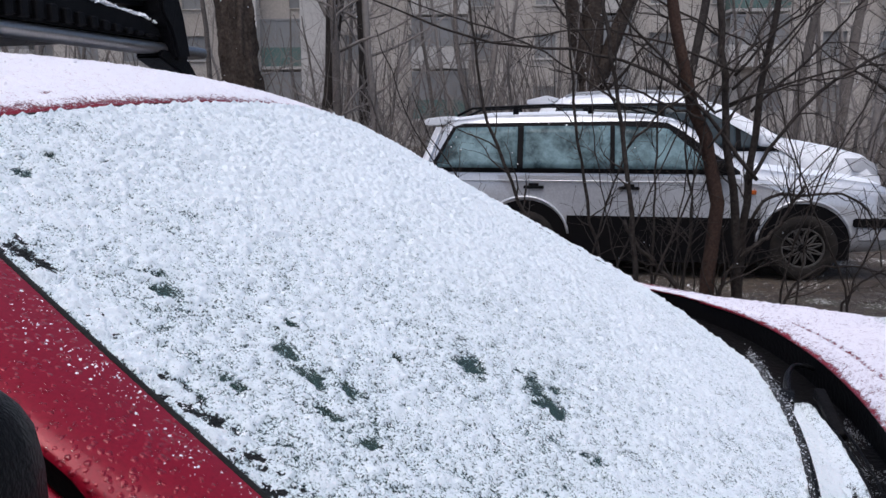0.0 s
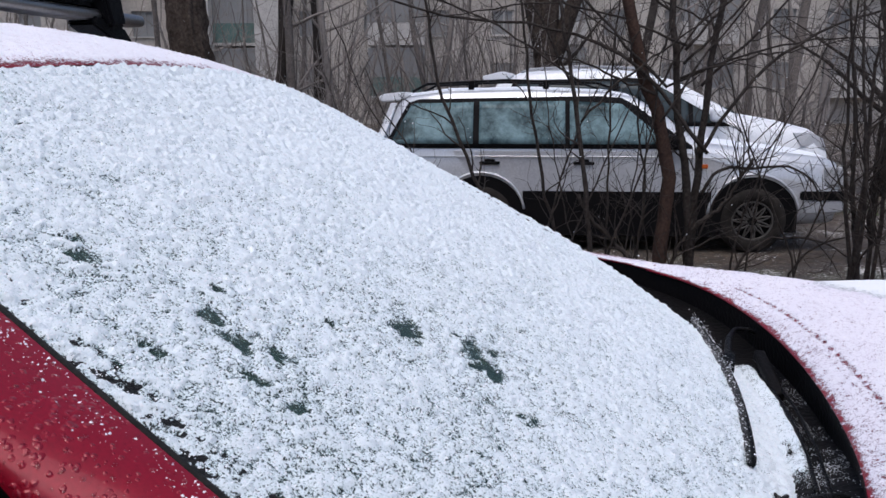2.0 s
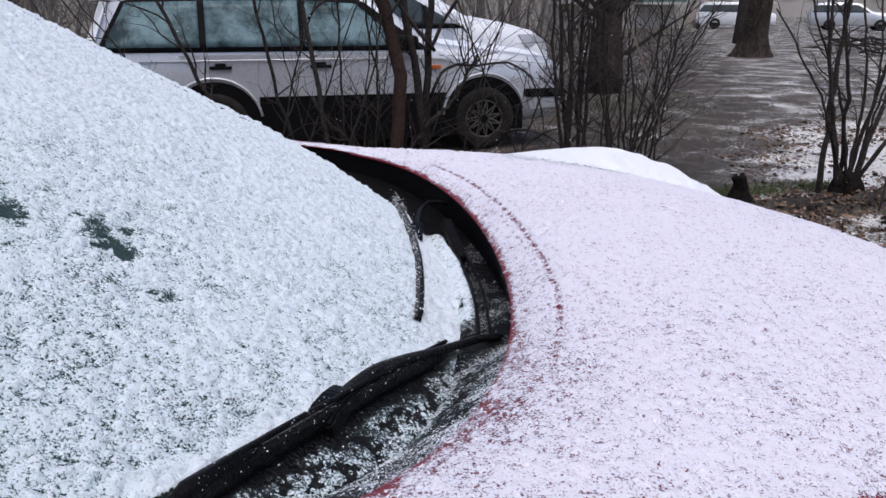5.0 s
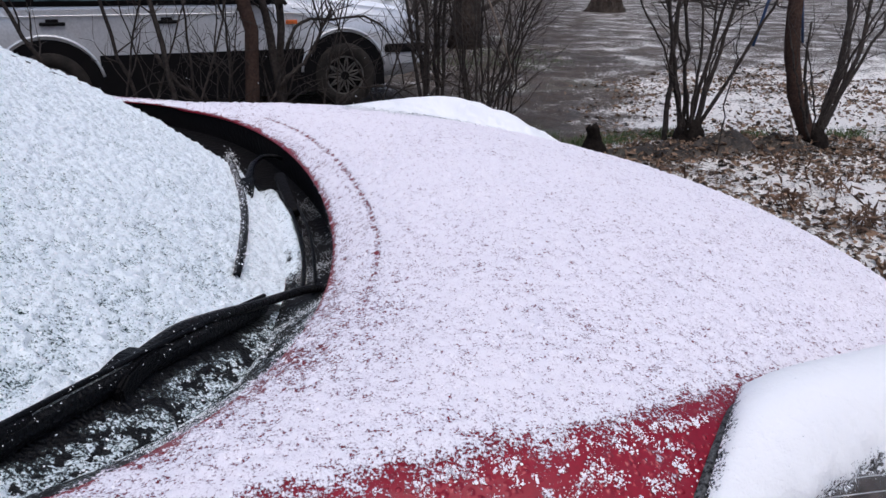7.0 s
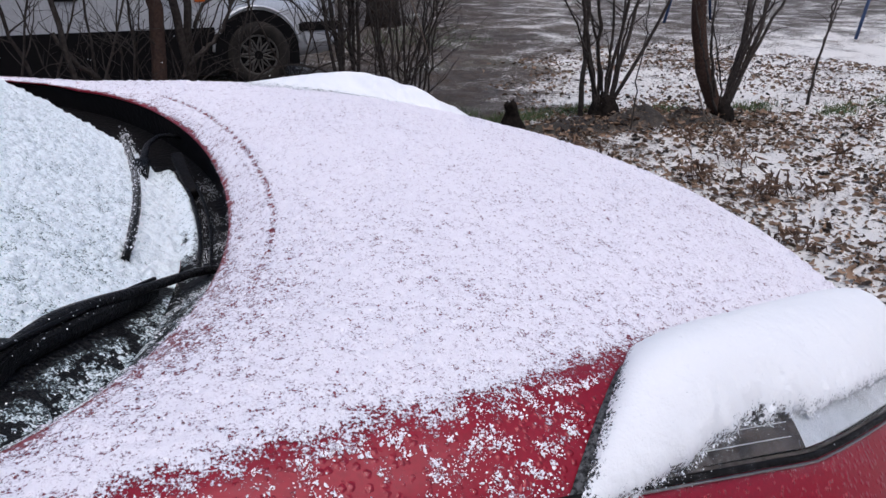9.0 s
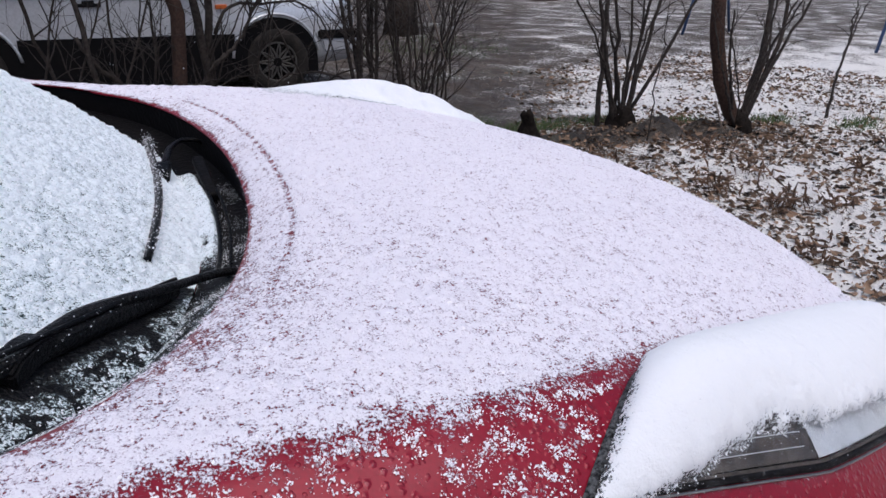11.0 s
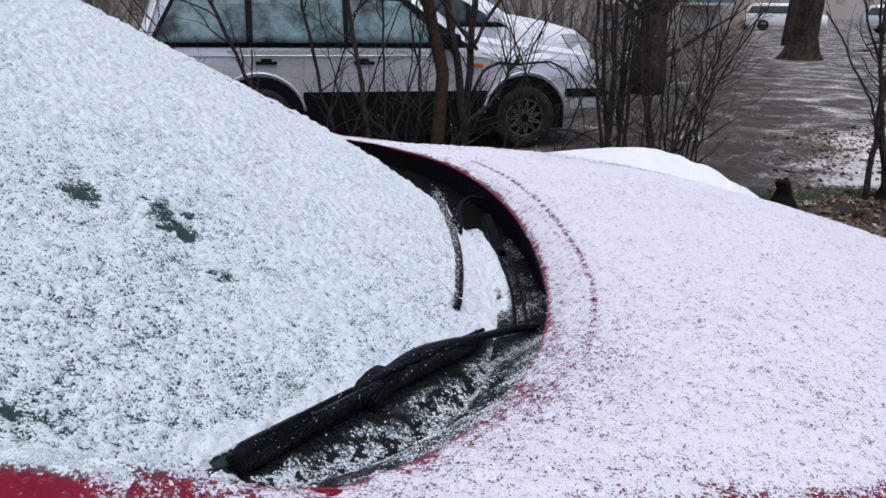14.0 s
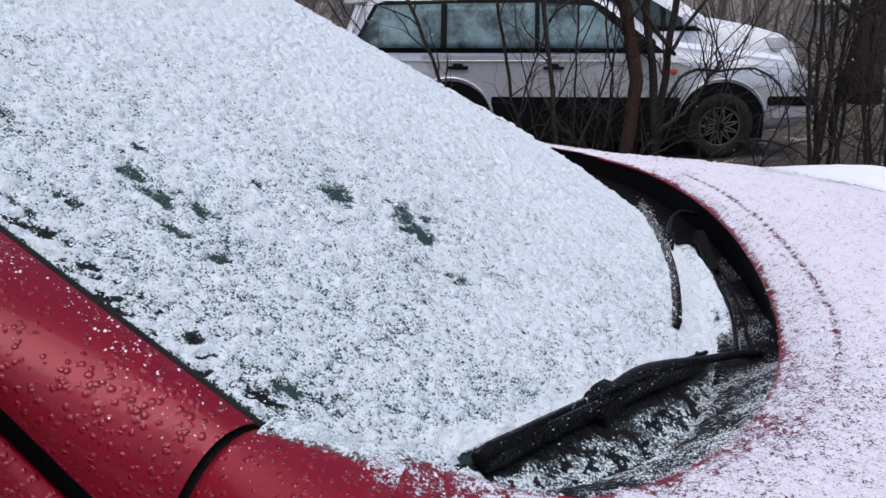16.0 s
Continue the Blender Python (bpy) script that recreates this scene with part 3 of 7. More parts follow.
def wheel(parent, m, radius, width, tyre, rim, spokes=10):
    """tyre and rim under one wheel part; its axis runs along y."""
    hub = new("wheel")
    hub.parent = parent
    hub.matrix_local = m
    prof = [(-0.5, 0.62), (-0.5, 0.86), (-0.42, 0.96), (-0.25, 1.0), (0.25, 1.0), (0.42, 0.96), (0.5, 0.86), (0.5, 0.62), (0.3, 0.58), (-0.3, 0.58)]
    n = 40
    v = np.array([[math.cos(a) * r * radius, w * width, math.sin(a) * r * radius] for a in np.linspace(0, 2 * np.pi, n, endpoint=False) for w, r in prof])
    k = len(prof)
    f = np.array([[i * k + j, i * k + (j + 1) % k, ((i + 1) % n) * k + (j + 1) % k, ((i + 1) % n) * k + j] for i in range(n) for j in range(k)])
    mesh_object("tyre", v, f, tyre, hub, "muddy black tyre")
    bm = bmesh.new()
    for sgn in (-1,):
        g = bmesh.ops.create_cone(bm, cap_ends=True, segments=28, radius1=radius * 0.60, radius2=radius * 0.60, depth=width * 0.3, matrix=Matrix.Rotation(radians(90), 4, "X"))
        g = bmesh.ops.create_cone(bm, cap_ends=True, segments=16, radius1=radius * 0.16, radius2=radius * 0.13, depth=width * 0.2, matrix=Matrix.Translation((0, -width * 0.42, 0)) @ Matrix.Rotation(radians(90), 4, "X"))
    part("rim_barrel", bm, CLADDING, hub, "dark inner rim")
    pieces = []
    ring = [(radius * 0.59 * math.cos(a), -width * 0.44, radius * 0.59 * math.sin(a)) for a in np.linspace(0, 2 * np.pi, 33)]
    pieces.append(tube_arrays(ring, [radius * 0.035] * 33, 6, close=False))
    for i in range(spokes):
        a = 2 * np.pi * i / spokes
        for lean in (-0.30, 0.30):
            pts = [(radius * r * math.cos(a + lean * (r - 0.12) / 0.46), -width * (0.46 - 0.05 * (r > 0.5)), radius * r * math.sin(a + lean * (r - 0.12) / 0.46)) for r in (0.13, 0.3, 0.45, 0.585)]
            pieces.append(tube_arrays(pts, [radius * 0.028] * 4, 5, close=False))
    quads_object("rim_spokes", pieces, rim, hub, "dusty lattice alloy wheel")
    return hub


for wx in (0.12, -2.5):
    for side in (-1, 1):
        wheel(car, pose(wx, side * 0.755, 0.30, 0, 0, 0 if side < 0 else 180), 0.30, 0.18, RUBBER, ALLOY)

# cowl between glass and bonnet
def cowl_depth(y, a):
    far = smoothstep(-0.20, 0.08, y)
    return 0.002 + (0.016 + 0.029 * far) * np.sin(np.clip(a * (0.85 + 0.40 * far), 0, 1) * np.pi / 2)


def cowl_point(y, a):
    """The cowl between the glass and the space under the bonnet's edge; on the near side it runs flush up to the edge."""
    zb, ex = glass_base(y), edge_x(y)
    gx, ez = glass_x(y, zb), hood_z(ex, y)
    near = smoothstep(-0.20, -0.34, y)
    under = 0.05 * (1 - near) + 0.003 * near
    reach = np.clip((ex - gx) / (ex + under - gx), 0.05, 1)
    k = a * (1 - near) + near * np.minimum(a / reach, 1)
    z = zb + (ez - 0.006 * near - zb) * k - cowl_depth(y, np.maximum(a, 0)) * (1 - 0.7 * near)
    return np.stack([gx + 0.002 + (ex + under - gx - 0.002 * near) * a, y + 0 * a, z], -1)


y = np.linspace(-0.685, 0.685, 80)[:, None]
a = np.linspace(0, 1, 17)[None, :]
sheet("cowl_panel", cowl_point(y, a), CLADDING, car, "wet black plastic cowl panel", thick=0.01, flip=True)

# black printed border of the glass, broad under the near wiper to take in its shadow
y = np.linspace(-0.690, 0.60, 120)[:, None]
a = np.linspace(0, 1, 10)[None, :]
zl = np.where(y < -0.20, np.maximum(1.092 - 0.079 * np.clip((y + 0.61) / 0.39, 0, 1), glass_base(y) + 0.02), glass_base(y) + 0.014)
z = glass_base(y) + (zl - glass_base(y)) * a
P = np.stack([glass_x(y, z) + 0.0006, y + 0 * a, z + 0.0006], -1)
sheet("glass_border", P, WET_BLACK, car, "black printed border of the windscreen")
y = np.linspace(-0.744, -0.712, 6)[:, None]
t = np.linspace(0, 1, 60)[None, :]
z = glass_base(y) + 0.02 + (glass_top(y) - glass_base(y) - 0.03) * t
y = y * narrowing(y, z)
P = np.stack([glass_x(y, z) + 0.0006, y + 0 * t, z + 0.0006], -1)
sheet("side_border", P, WET_BLACK, car, "black printed border of the windscreen")


# ---- details of the red car ----
def on_glass(y, z, lift):
    """A point above the glass, and the direction out of it."""
    y, z = np.asarray(y, float), np.asarray(z, float)
    e = 1e-3
    gy = (glass_x(y + e, z) - glass_x(y - e, z)) / (2 * e)
    gz = (glass_x(y, z + e) - glass_x(y, z - e)) / (2 * e)
    n = np.stack([np.ones_like(y), -gy, -gz], -1)
    n /= np.linalg.norm(n, axis=-1, keepdims=True)
    return np.stack([glass_x(y, z), y, z], -1) + n * lift, n


def blade_mesh(pts, nrm, width, height, taper=0.8):
    """A flat wiper blade: a low wedge profile along pts."""
    pts = np.asarray(pts)
    tang = np.gradient(pts, axis=0)
    tang /= np.linalg.norm(tang, axis=1, keepdims=True)
    side = np.cross(tang, nrm)
    side /= np.linalg.norm(side, axis=1, keepdims=True)
    prof = [(-0.5, -0.1), (-0.5, 0.25), (-0.30, 0.62), (0.05, 1.0), (0.28, 0.95), (0.46, 0.45), (0.5, 0.0), (0.08, -0.25), (0.02, -0.85), (-0.04, -0.85), (-0.06, -0.2)]
    n, k = len(pts), len(prof)
    s = np.linspace(0, 1, n)
    scale = np.minimum(1, taper + (1 - taper) * np.minimum(s, 1 - s) / 0.05)
    v = np.array([pts[i] + (side[i] * a * width + nrm[i] * b * height) * scale[i] for i in range(n) for a, b in prof])
    f = [[i * k + j, i * k + (j + 1) % k, (i + 1) * k + (j + 1) % k, (i + 1) * k + j] for i in range(n - 1) for j in range(k)]
    f += [list(range(k))[::-1], [(n - 1) * k + j for j in range(k)]]
    return v, f


def wiper(line, arm, label, height, width, clip_size, bow=0.016, thick=0.0085):
    """line: the blade's ends on the glass, (y, z) each; arm: its middle line from the clip to the hinge."""
    w = new("wiper")
    w.parent = car
    w["label"] = label
    (y0, z0), (y1, z1) = line

    def along(t, lift):
        t = np.asarray(t, float)
        return on_glass(y0 + (y1 - y0) * t, z0 + (z1 - z0) * t + bow * t * (1 - t), lift)

    pts, nrm = along(np.linspace(0, 1, 24), 0.005)
    v, f = blade_mesh(pts, nrm, width, height)
    mesh_object("wiper_blade", v, f, WET_BLACK, w, smooth=False)
    # raised spine along the blade's upper edge, in a longer cap at the tip
    up = np.array([0.35, 0.18, 0.92])
    pts, nrm = along(np.linspace(0.01, 0.99, 20), 0.005 + height * 0.75)
    quads_object("blade_spine", [tube_arrays(pts + up * width * 0.30, [width * 0.11] * 20, 6)], BLACK_TRIM, w)
    pts, nrm = along(np.linspace(-0.012, 0.20, 10), 0.006 + height * 0.55)
    v, f = tube_arrays(pts + up * width * 0.12, np.array([0.55, 1, 1, 0.98, 0.95, 0.92, 0.9, 0.88, 0.86, 0.5]) * width * 0.34, 8)
    quads_object("end_cap", [(v, f)], BLACK_TRIM, w, "black end cap")
    pts, nrm = along(np.linspace(0.95, 1.008, 5), 0.006 + height * 0.45)
    quads_object("end_cap", [tube_arrays(pts, np.array([0.8, 1, 1, 0.95, 0.5]) * width * 0.36, 8)], BLACK_TRIM, w, "black end cap")
    pts = np.array(arm)
    seg = np.concatenate([[0], np.cumsum(np.linalg.norm(np.diff(pts, axis=0), axis=1))])
    tt = np.linspace(0, seg[-1], 30)
    fine = np.stack([np.interp(tt, seg, pts[:, i]) for i in range(3)], 1)
    for _ in range(2):
        fine[1:-1] = (fine[:-2] + 2 * fine[1:-1] + fine[2:]) / 4
    rad = thick * (1.0 - 0.35 * smoothstep(0.25, 0.6, tt / seg[-1]))
    quads_object("wiper_arm", [tube_arrays(fine, rad, 10)], WET_BLACK, w)
    a, b, c = clip_size
    bm = bmesh.new()
    prism(bm, [(-a, -c), (-a, c * 0.35), (-a * 0.55, c * 0.95), (a * 0.35, c), (a, c * 0.55), (a, -c * 0.6)], -b, b)
    bmesh.ops.bevel(bm, geom=bm.edges[:], offset=c * 0.22, segments=2, affect="EDGES")
    clip = part("wiper_clip", bm, BLACK_TRIM, w, "angular black clip")
    d = (fine[3] - fine[0])
    clip.matrix_local = Matrix.Translation(Vector(fine[1])) @ Vector(d).to_track_quat("X", "Z").to_matrix().to_4x4()
    return w


NEAR_BLADE, FAR_BLADE = ((-0.612, 1.091), (-0.236, 1.017)), ((-0.176, 1.036), (0.600, 1.008))
near_arm = [(-0.226, -0.450, 1.067), (-0.212, -0.417, 1.069), (-0.185, -0.368, 1.067), (-0.147, -0.318, 1.056), (-0.101, -0.267, 1.042), (-0.047, -0.214, 1.031), (-0.018, -0.190, 1.018)]
wiper(NEAR_BLADE, near_arm, "black wiper lying on the lower edge of the windscreen", 0.015, 0.024, (0.032, 0.016, 0.011))
far_arm = [(-0.118, 0.215, 1.036), (-0.114, 0.250, 1.044), (-0.106, 0.320, 1.052), (-0.088, 0.380, 1.052), (-0.062, 0.392, 1.049), (-0.028, 0.405, 1.030)]
wiper(FAR_BLADE, far_arm, "snow-dusted black wiper on the far side", 0.009, 0.012, (0.026, 0.012, 0.010), bow=0.036, thick=0.0065)

# louvres along the cowl's front, beside the bonnet's edge
for off, y0, y1, r in ((0.041, -0.17, 0.27, 0.0034), (0.026, -0.20, 0.31, 0.0024)):
    yy = np.linspace(y0, y1, 26)
    tube("cowl_louvre", np.stack([edge_x(yy) - off, yy, 1.012 + 0.006 * (0.041 - off) / 0.026 + 0 * yy], 1), r + 0 * yy, WET_BLACK, car, "wet black louvre", sides=6)
bm = bmesh.new()
box(bm, (-0.010, -0.060, -0.004), (0.010, 0.060, 0.012), 0.004)
clip = part("cowl_clip", bm, CLADDING, car, "black plastic cowl clip")
clip.matrix_local = pose(-0.050, 0.215, 1.020, 18, 0, 10)

# side mirror of black plastic
mirror = new("side_mirror")
mirror.parent = car
mirror["label"] = "black plastic wing mirror with snow on top"
bm = bmesh.new()
box(bm, (-0.095, -0.07, -0.10), (0.095, 0.07, 0.095), 0.06, 5)
mb = part("mirror_housing", bm, BLACK_TRIM, mirror, smooth=True)
mb.matrix_local = pose(-0.713, -0.888, 1.298, 0, 0, 6)
bm = bmesh.new()
box(bm, (-0.05, -0.06, -0.02), (0.05, 0.06, 0.02), 0.012)
mb = part("mirror_foot", bm, BLACK_TRIM, mirror)
mb.matrix_local = pose(-0.72, -0.83, 1.175)
P = np.stack(np.meshgrid(np.linspace(-1, 1, 40), np.linspace(-1, 1, 50), indexing="ij"), -1)
h = 0.02 * np.sqrt(np.clip(1 - P[..., 0] ** 4 - P[..., 1] ** 4, 0, 1)) + 0.004 * fractal(P[..., 0] * 0.06, P[..., 1] * 0.1, 0.02, 3, 5)
G = np.stack([P[..., 0] * 0.045 - 0.03, P[..., 1] * 0.05, h * 0.5 + 0.088], -1)
sm = sheet("mirror_snow", G, SNOW, mirror, "cap of snow")
sm.matrix_local = pose(-0.713, -0.888, 1.298, 0, 0, 6)


# headlamps: a lens over a dark bowl, framed by a black strip, on the corner of each wing
def lamp_top(x):
    return 0.610 - 0.31 * (x - 0.298) - 0.25 * np.maximum(0, x - 0.298) ** 2


def lamp_low(x):
    return 0.715 - 0.12 * (x - 0.25) - 0.55 * np.maximum(0, x - 0.32) ** 2


def lamp_point(x, u, lift):
    """x along the car, u from 0 at the top edge to 1 at the low edge."""
    q = lamp_top(x) * (1 - u) + lamp_low(x) * u
    xr = x - 0.020 - 0.127 * u * np.clip((0.45 - x) / 0.2, 0, 1)
    return xr, q, hood_z(xr, q) + lift


for side in (-1, 1):
    lamp = new("headlamp")
    lamp.parent = car
    lamp["label"] = "clear headlamp heaped with snow"
    x = np.linspace(0.30, 0.78, 40)[:, None]
    u = np.linspace(0, 1, 24)[None, :]
    xr, q, z = lamp_point(x, u, 0.008)
    sheet("lens", np.stack([xr + 0 * u, side * q, z], -1), LENS, lamp, "clear wet plastic lens", thick=0.003, flip=side < 0)
    xr, q, z = lamp_point(x, u, 0.002)
    sheet("lamp_bowl", np.stack([xr + 0 * u, side * q, z], -1), LAMP_DARK, lamp, "dark lamp bowl", flip=side < 0)
    x2 = np.linspace(0.448, 0.72, 12)[:, None]
    u2 = np.linspace(0.55, 0.97, 8)[None, :]
    xr, q, z = lamp_point(x2, u2, 0.004)
    sheet("reflector", np.stack([xr + 0 * u2, side * q, z], -1), REFLECTOR, lamp, "bright reflector", flip=side < 0)
    for uu in (0.815, 0.90):
        xs = np.linspace(0.34 + 0.1 * (1 - uu), 0.440, 10)
        xr, q, z = lamp_point(xs, uu + 0 * xs, 0.0035)
        tube("bowl_rib", np.stack([xr, side * q, z], 1), 0.0005 + 0 * xs, REFLECTOR, lamp, "thin bright streak line", sides=5)
    for uu, r in ((1.02, 0.0032), (1.052, 0.0012)):
        xs = np.linspace(0.285, 0.78, 30)
        xr, q, z = lamp_point(xs, uu + 0 * xs, 0.004)
        tube("lamp_trim", np.stack([xr, side * q, z], 1), r + 0 * xs, CLADDING if r > 0.002 else CHROME, lamp, "black trim strip" if r > 0.002 else "bright thin strip")
    us = np.linspace(-0.10, 1.16, 40)[:, None]
    w = np.linspace(0, 1, 7)[None, :]
    xr, q, z = lamp_point(0.292 + 0.013 * w + 0.035 * np.clip((0.10 - us) / 0.2, 0, 1) ** 2, us + 0 * w, 0.0015 + 0.004 * np.sin(w * np.pi))
    sheet("lamp_gap_seal", np.stack([xr, side * q, z], -1), SEAL, lamp, "grey-speckled black edge seal", flip=side < 0)

# roof rack: aluminium bar on feet with a ribbed black carrier
rack = thing("roof_rack", CAR, "aluminium roof bar with a ribbed black carrier on the car's roof", "roof rack")
for bx in (-1.62, -2.4):
    bm = bmesh.new()
    box(bm, (bx - 0.035, -0.60, 1.684), (bx + 0.035, 0.685, 1.714), 0.013, 3)
    part("cross_bar", bm, CHROME, rack, "brushed aluminium cross bar", smooth=True)
    for side in (-1, 1):
        bm = bmesh.new()
        prism(bm, [(side * 0.49, 1.70), (side * 0.47, 1.675), (side * 0.54, 1.645), (side * 0.66, 1.560), (side * 0.675, 1.575), (side * 0.59, 1.675)], bx - 0.04, bx + 0.04, axis=0)
        bmesh.ops.bevel(bm, geom=bm.edges[:], offset=0.006, segments=2, affect="EDGES")
        part("bar_foot", bm, BLACK_TRIM, rack, "black plastic foot")
bm = bmesh.new()
prism(bm, [(-0.50, 1.717), (0.50, 1.717), (0.485, 1.752), (0.44, 1.768), (0.08, 1.800), (-0.5, 1.80)], -2.46, -1.585, axis=0)
bmesh.ops.bevel(bm, geom=bm.edges[:], offset=0.01, segments=2, affect="EDGES")
part("carrier", bm, BLACK_TRIM, rack, "black carrier body")
for i in range(25):
    yy = -0.46 + i * 0.037
    bm = bmesh.new()
    top = 1.79 if yy < 0 else 1.79 - 0.1 * yy
    box(bm, (-1.588, yy, 1.720), (-1.572, yy + 0.020, top - 0.02), 0.004)
    part("rib", bm, BLACK_TRIM, rack)
bm = bmesh.new()
prism(bm, [(0.46, 1.86), (0.53, 1.85), (0.555, 1.78), (0.575, 1.675), (0.52, 1.67), (0.495, 1.745), (0.465, 1.78)], -1.68, -1.56, axis=0)
bmesh.ops.bevel(bm, geom=bm.edges[:], offset=0.008, segments=2, affect="EDGES")
part("end_bracket", bm, BLACK_TRIM, rack, "black end bracket")
bm = bmesh.new()
prism(bm, [(0.20, 1.78), (0.48, 1.80), (0.51, 1.86), (0.46, 1.93), (0.12, 1.95)], -1.9, -1.60, axis=0)
bmesh.ops.bevel(bm, geom=bm.edges[:], offset=0.012, segments=2, affect="EDGES")
part("carrier_top", bm, BLACK_TRIM, rack, "black upper carrier")

# ---- fresh snow on the red car ----

# windscreen: fine clumps with the dark glass between them, some melted holes
NY, NT = 620, 420
P = glass_grid(NY, NT, -0.7475, 0.740)
N = normals(P)
N = np.where(N[..., 2:3] < 0, -N, N)
gy, gz = P[..., 1], P[..., 2]
du = 1.93 * (gz - 1.0)
n1 = fractal(gy, du, 0.0085, 2, 11, 0.7)
n2 = fractal(gy, du, 0.16, 3, 23)
n3 = fractal(gy, du, 0.030, 3, 31)
cover = 0.47 + 0.11 * n2 + 0.24 * n3 + 0.34 * n1 + 0.24 * smoothstep(-0.60, 0.0, gy) + 0.18 * smoothstep(1.2, 1.45, gz)
holes = [(-0.300, 1.217, 0.034, 0.015), (-0.315, 1.209, 0.042, 0.018), (-0.326, 1.198, 0.030, 0.014), (-0.336, 1.190, 0.018, 0.010), (-0.347, 1.241, 0.032, 0.015), (-0.526, 1.275, 0.020, 0.016), (-0.511, 1.263, 0.016, 0.012), (-0.552, 1.252, 0.013, 0.010),
         (-0.538, 1.352, 0.026, 0.020), (-0.530, 1.366, 0.026, 0.012), (-0.589, 1.284, 0.013, 0.014), (-0.607, 1.394, 0.011, 0.012), (-0.626, 1.297, 0.012, 0.022), (-0.638, 1.269, 0.012, 0.020),
         (-0.553, 1.230, 0.010, 0.008), (-0.372, 1.159, 0.024, 0.013), (-0.475, 1.312, 0.008, 0.008), (-0.513, 1.295, 0.020, 0.012), (-0.520, 1.462, 0.012, 0.008), (-0.423, 1.469, 0.010, 0.006),
         (-0.471, 1.480, 0.010, 0.006), (-0.038, 1.085, 0.014, 0.004), (0.157, 1.054, 0.012, 0.004), (-0.650, 1.199, 0.011, 0.010), (-0.647, 1.164, 0.010, 0.010), (-0.422, 1.267, 0.007, 0.006)]
for cy, cz, ry, rz in holes:
    d = np.sqrt(((gy - cy) / (ry * 0.46)) ** 2 + ((gz - cz) / (rz * 0.46)) ** 2) + 0.9 * n3 + 0.5 * n1
    cover = cover - 0.85 * np.clip(1.5 - d, 0, 1)
cover = cover + 0.30 * smoothstep(0.05, 0.0, gz - glass_base(gy)) * smoothstep(-0.32, -0.2, gy)
# patchier over the black printed border, bare along the seal
rim = gy + 0.7475 * narrowing(gy, gz)
edge = smoothstep(0.040, 0.028, rim)
cover = cover - edge * (-0.05 - 0.55 * n3) - 1.3 * np.clip(1 - rim / (0.006 + 0.004 * n3), 0, 1)
# bare black strip under the near wiper, specks of snow further down
wipe = gz - (1.097 - 0.079 * np.clip((gy + 0.61) / 0.39, 0, 1))
specks = -0.04 + 0.40 * n3 + 0.25 * smoothstep(0.02, 0.0, gz - glass_base(gy)) - 1.0 * smoothstep(-0.018, -0.006, wipe)
cover = cover + 0.45 * np.exp(-((wipe - 0.007) / 0.007) ** 2) * smoothstep(-0.63, -0.60, gy) * smoothstep(-0.20, -0.26, gy)
cover = np.where((wipe < 0.002) & (gy > -0.618) & (gy < -0.205), specks, cover)
Q = P + N * (np.clip(0.0036 * cover + 0.0050 * n1, 0.0002, 0.009) + 0.0006)[..., None]
snow_sheet("windshield_snow", Q, cover, SNOW_GLASS, "thin speckled fresh snow lying on the windscreen")


def grains(name, P, N, weight, count, size, mat, label, seed):
    """Loose snow crystals scattered over a grid of points where the weight allows."""
    r = np.random.default_rng(seed)
    i, j = r.integers(0, P.shape[0] - 1, count * 3), r.integers(0, P.shape[1] - 1, count * 3)
    ok = r.random(count * 3) < weight[i, j]
    i, j = i[ok][:count], j[ok][:count]
    f = r.random((len(i), 1))
    c = P[i, j] * f + P[i + 1, j + 1] * (1 - f)
    nn = N[i, j] + r.normal(0, 0.6, (len(i), 3))
    nn /= np.linalg.norm(nn, axis=1, keepdims=True)
    flakes(name, c, nn, size, mat, label, seed)


def flakes(name, centres, nrm, size, mat, label, seed):
    r = np.random.default_rng(seed)
    c = np.asarray(centres)
    n = len(c)
    s = size * (0.45 + r.random(n) ** 2 * 1.5)
    t1 = np.cross(nrm, r.normal(size=(n, 3)))
    t1 /= np.linalg.norm(t1, axis=1, keepdims=True)
    t2 = np.cross(nrm, t1)
    base = np.array([(1, 0), (0.3, 0.8), (-0.6, 0.7), (-1, -0.1), (0.1, -0.9)])
    v = c[:, None, :] + (t1[:, None, :] * base[None, :, :1] + t2[:, None, :] * base[None, :, 1:]) * s[:, None, None] * (0.5 + 0.9 * r.random((n, 5, 1)))
    top = c + nrm * s[:, None] * 0.7
    v = np.concatenate([v, top[:, None, :]], 1).reshape(-1, 3)
    k = np.arange(n) * 6
    f = np.concatenate([np.stack([k + i, k + (i + 1) % 5, k + 5], 1) for i in range(5)])
    ob = mesh_object(name, v, f, mat, smooth=False)
    ob.matrix_world = CAR
    return tagged(ob, label, "snow", kind="stuff")


grains("windshield_snow_grains", Q, N, np.clip(cover * 1.3, 0.01, 1), 100000, 0.0009, SNOW_FLAKE, "loose bright snow crystals on the windscreen", 91)

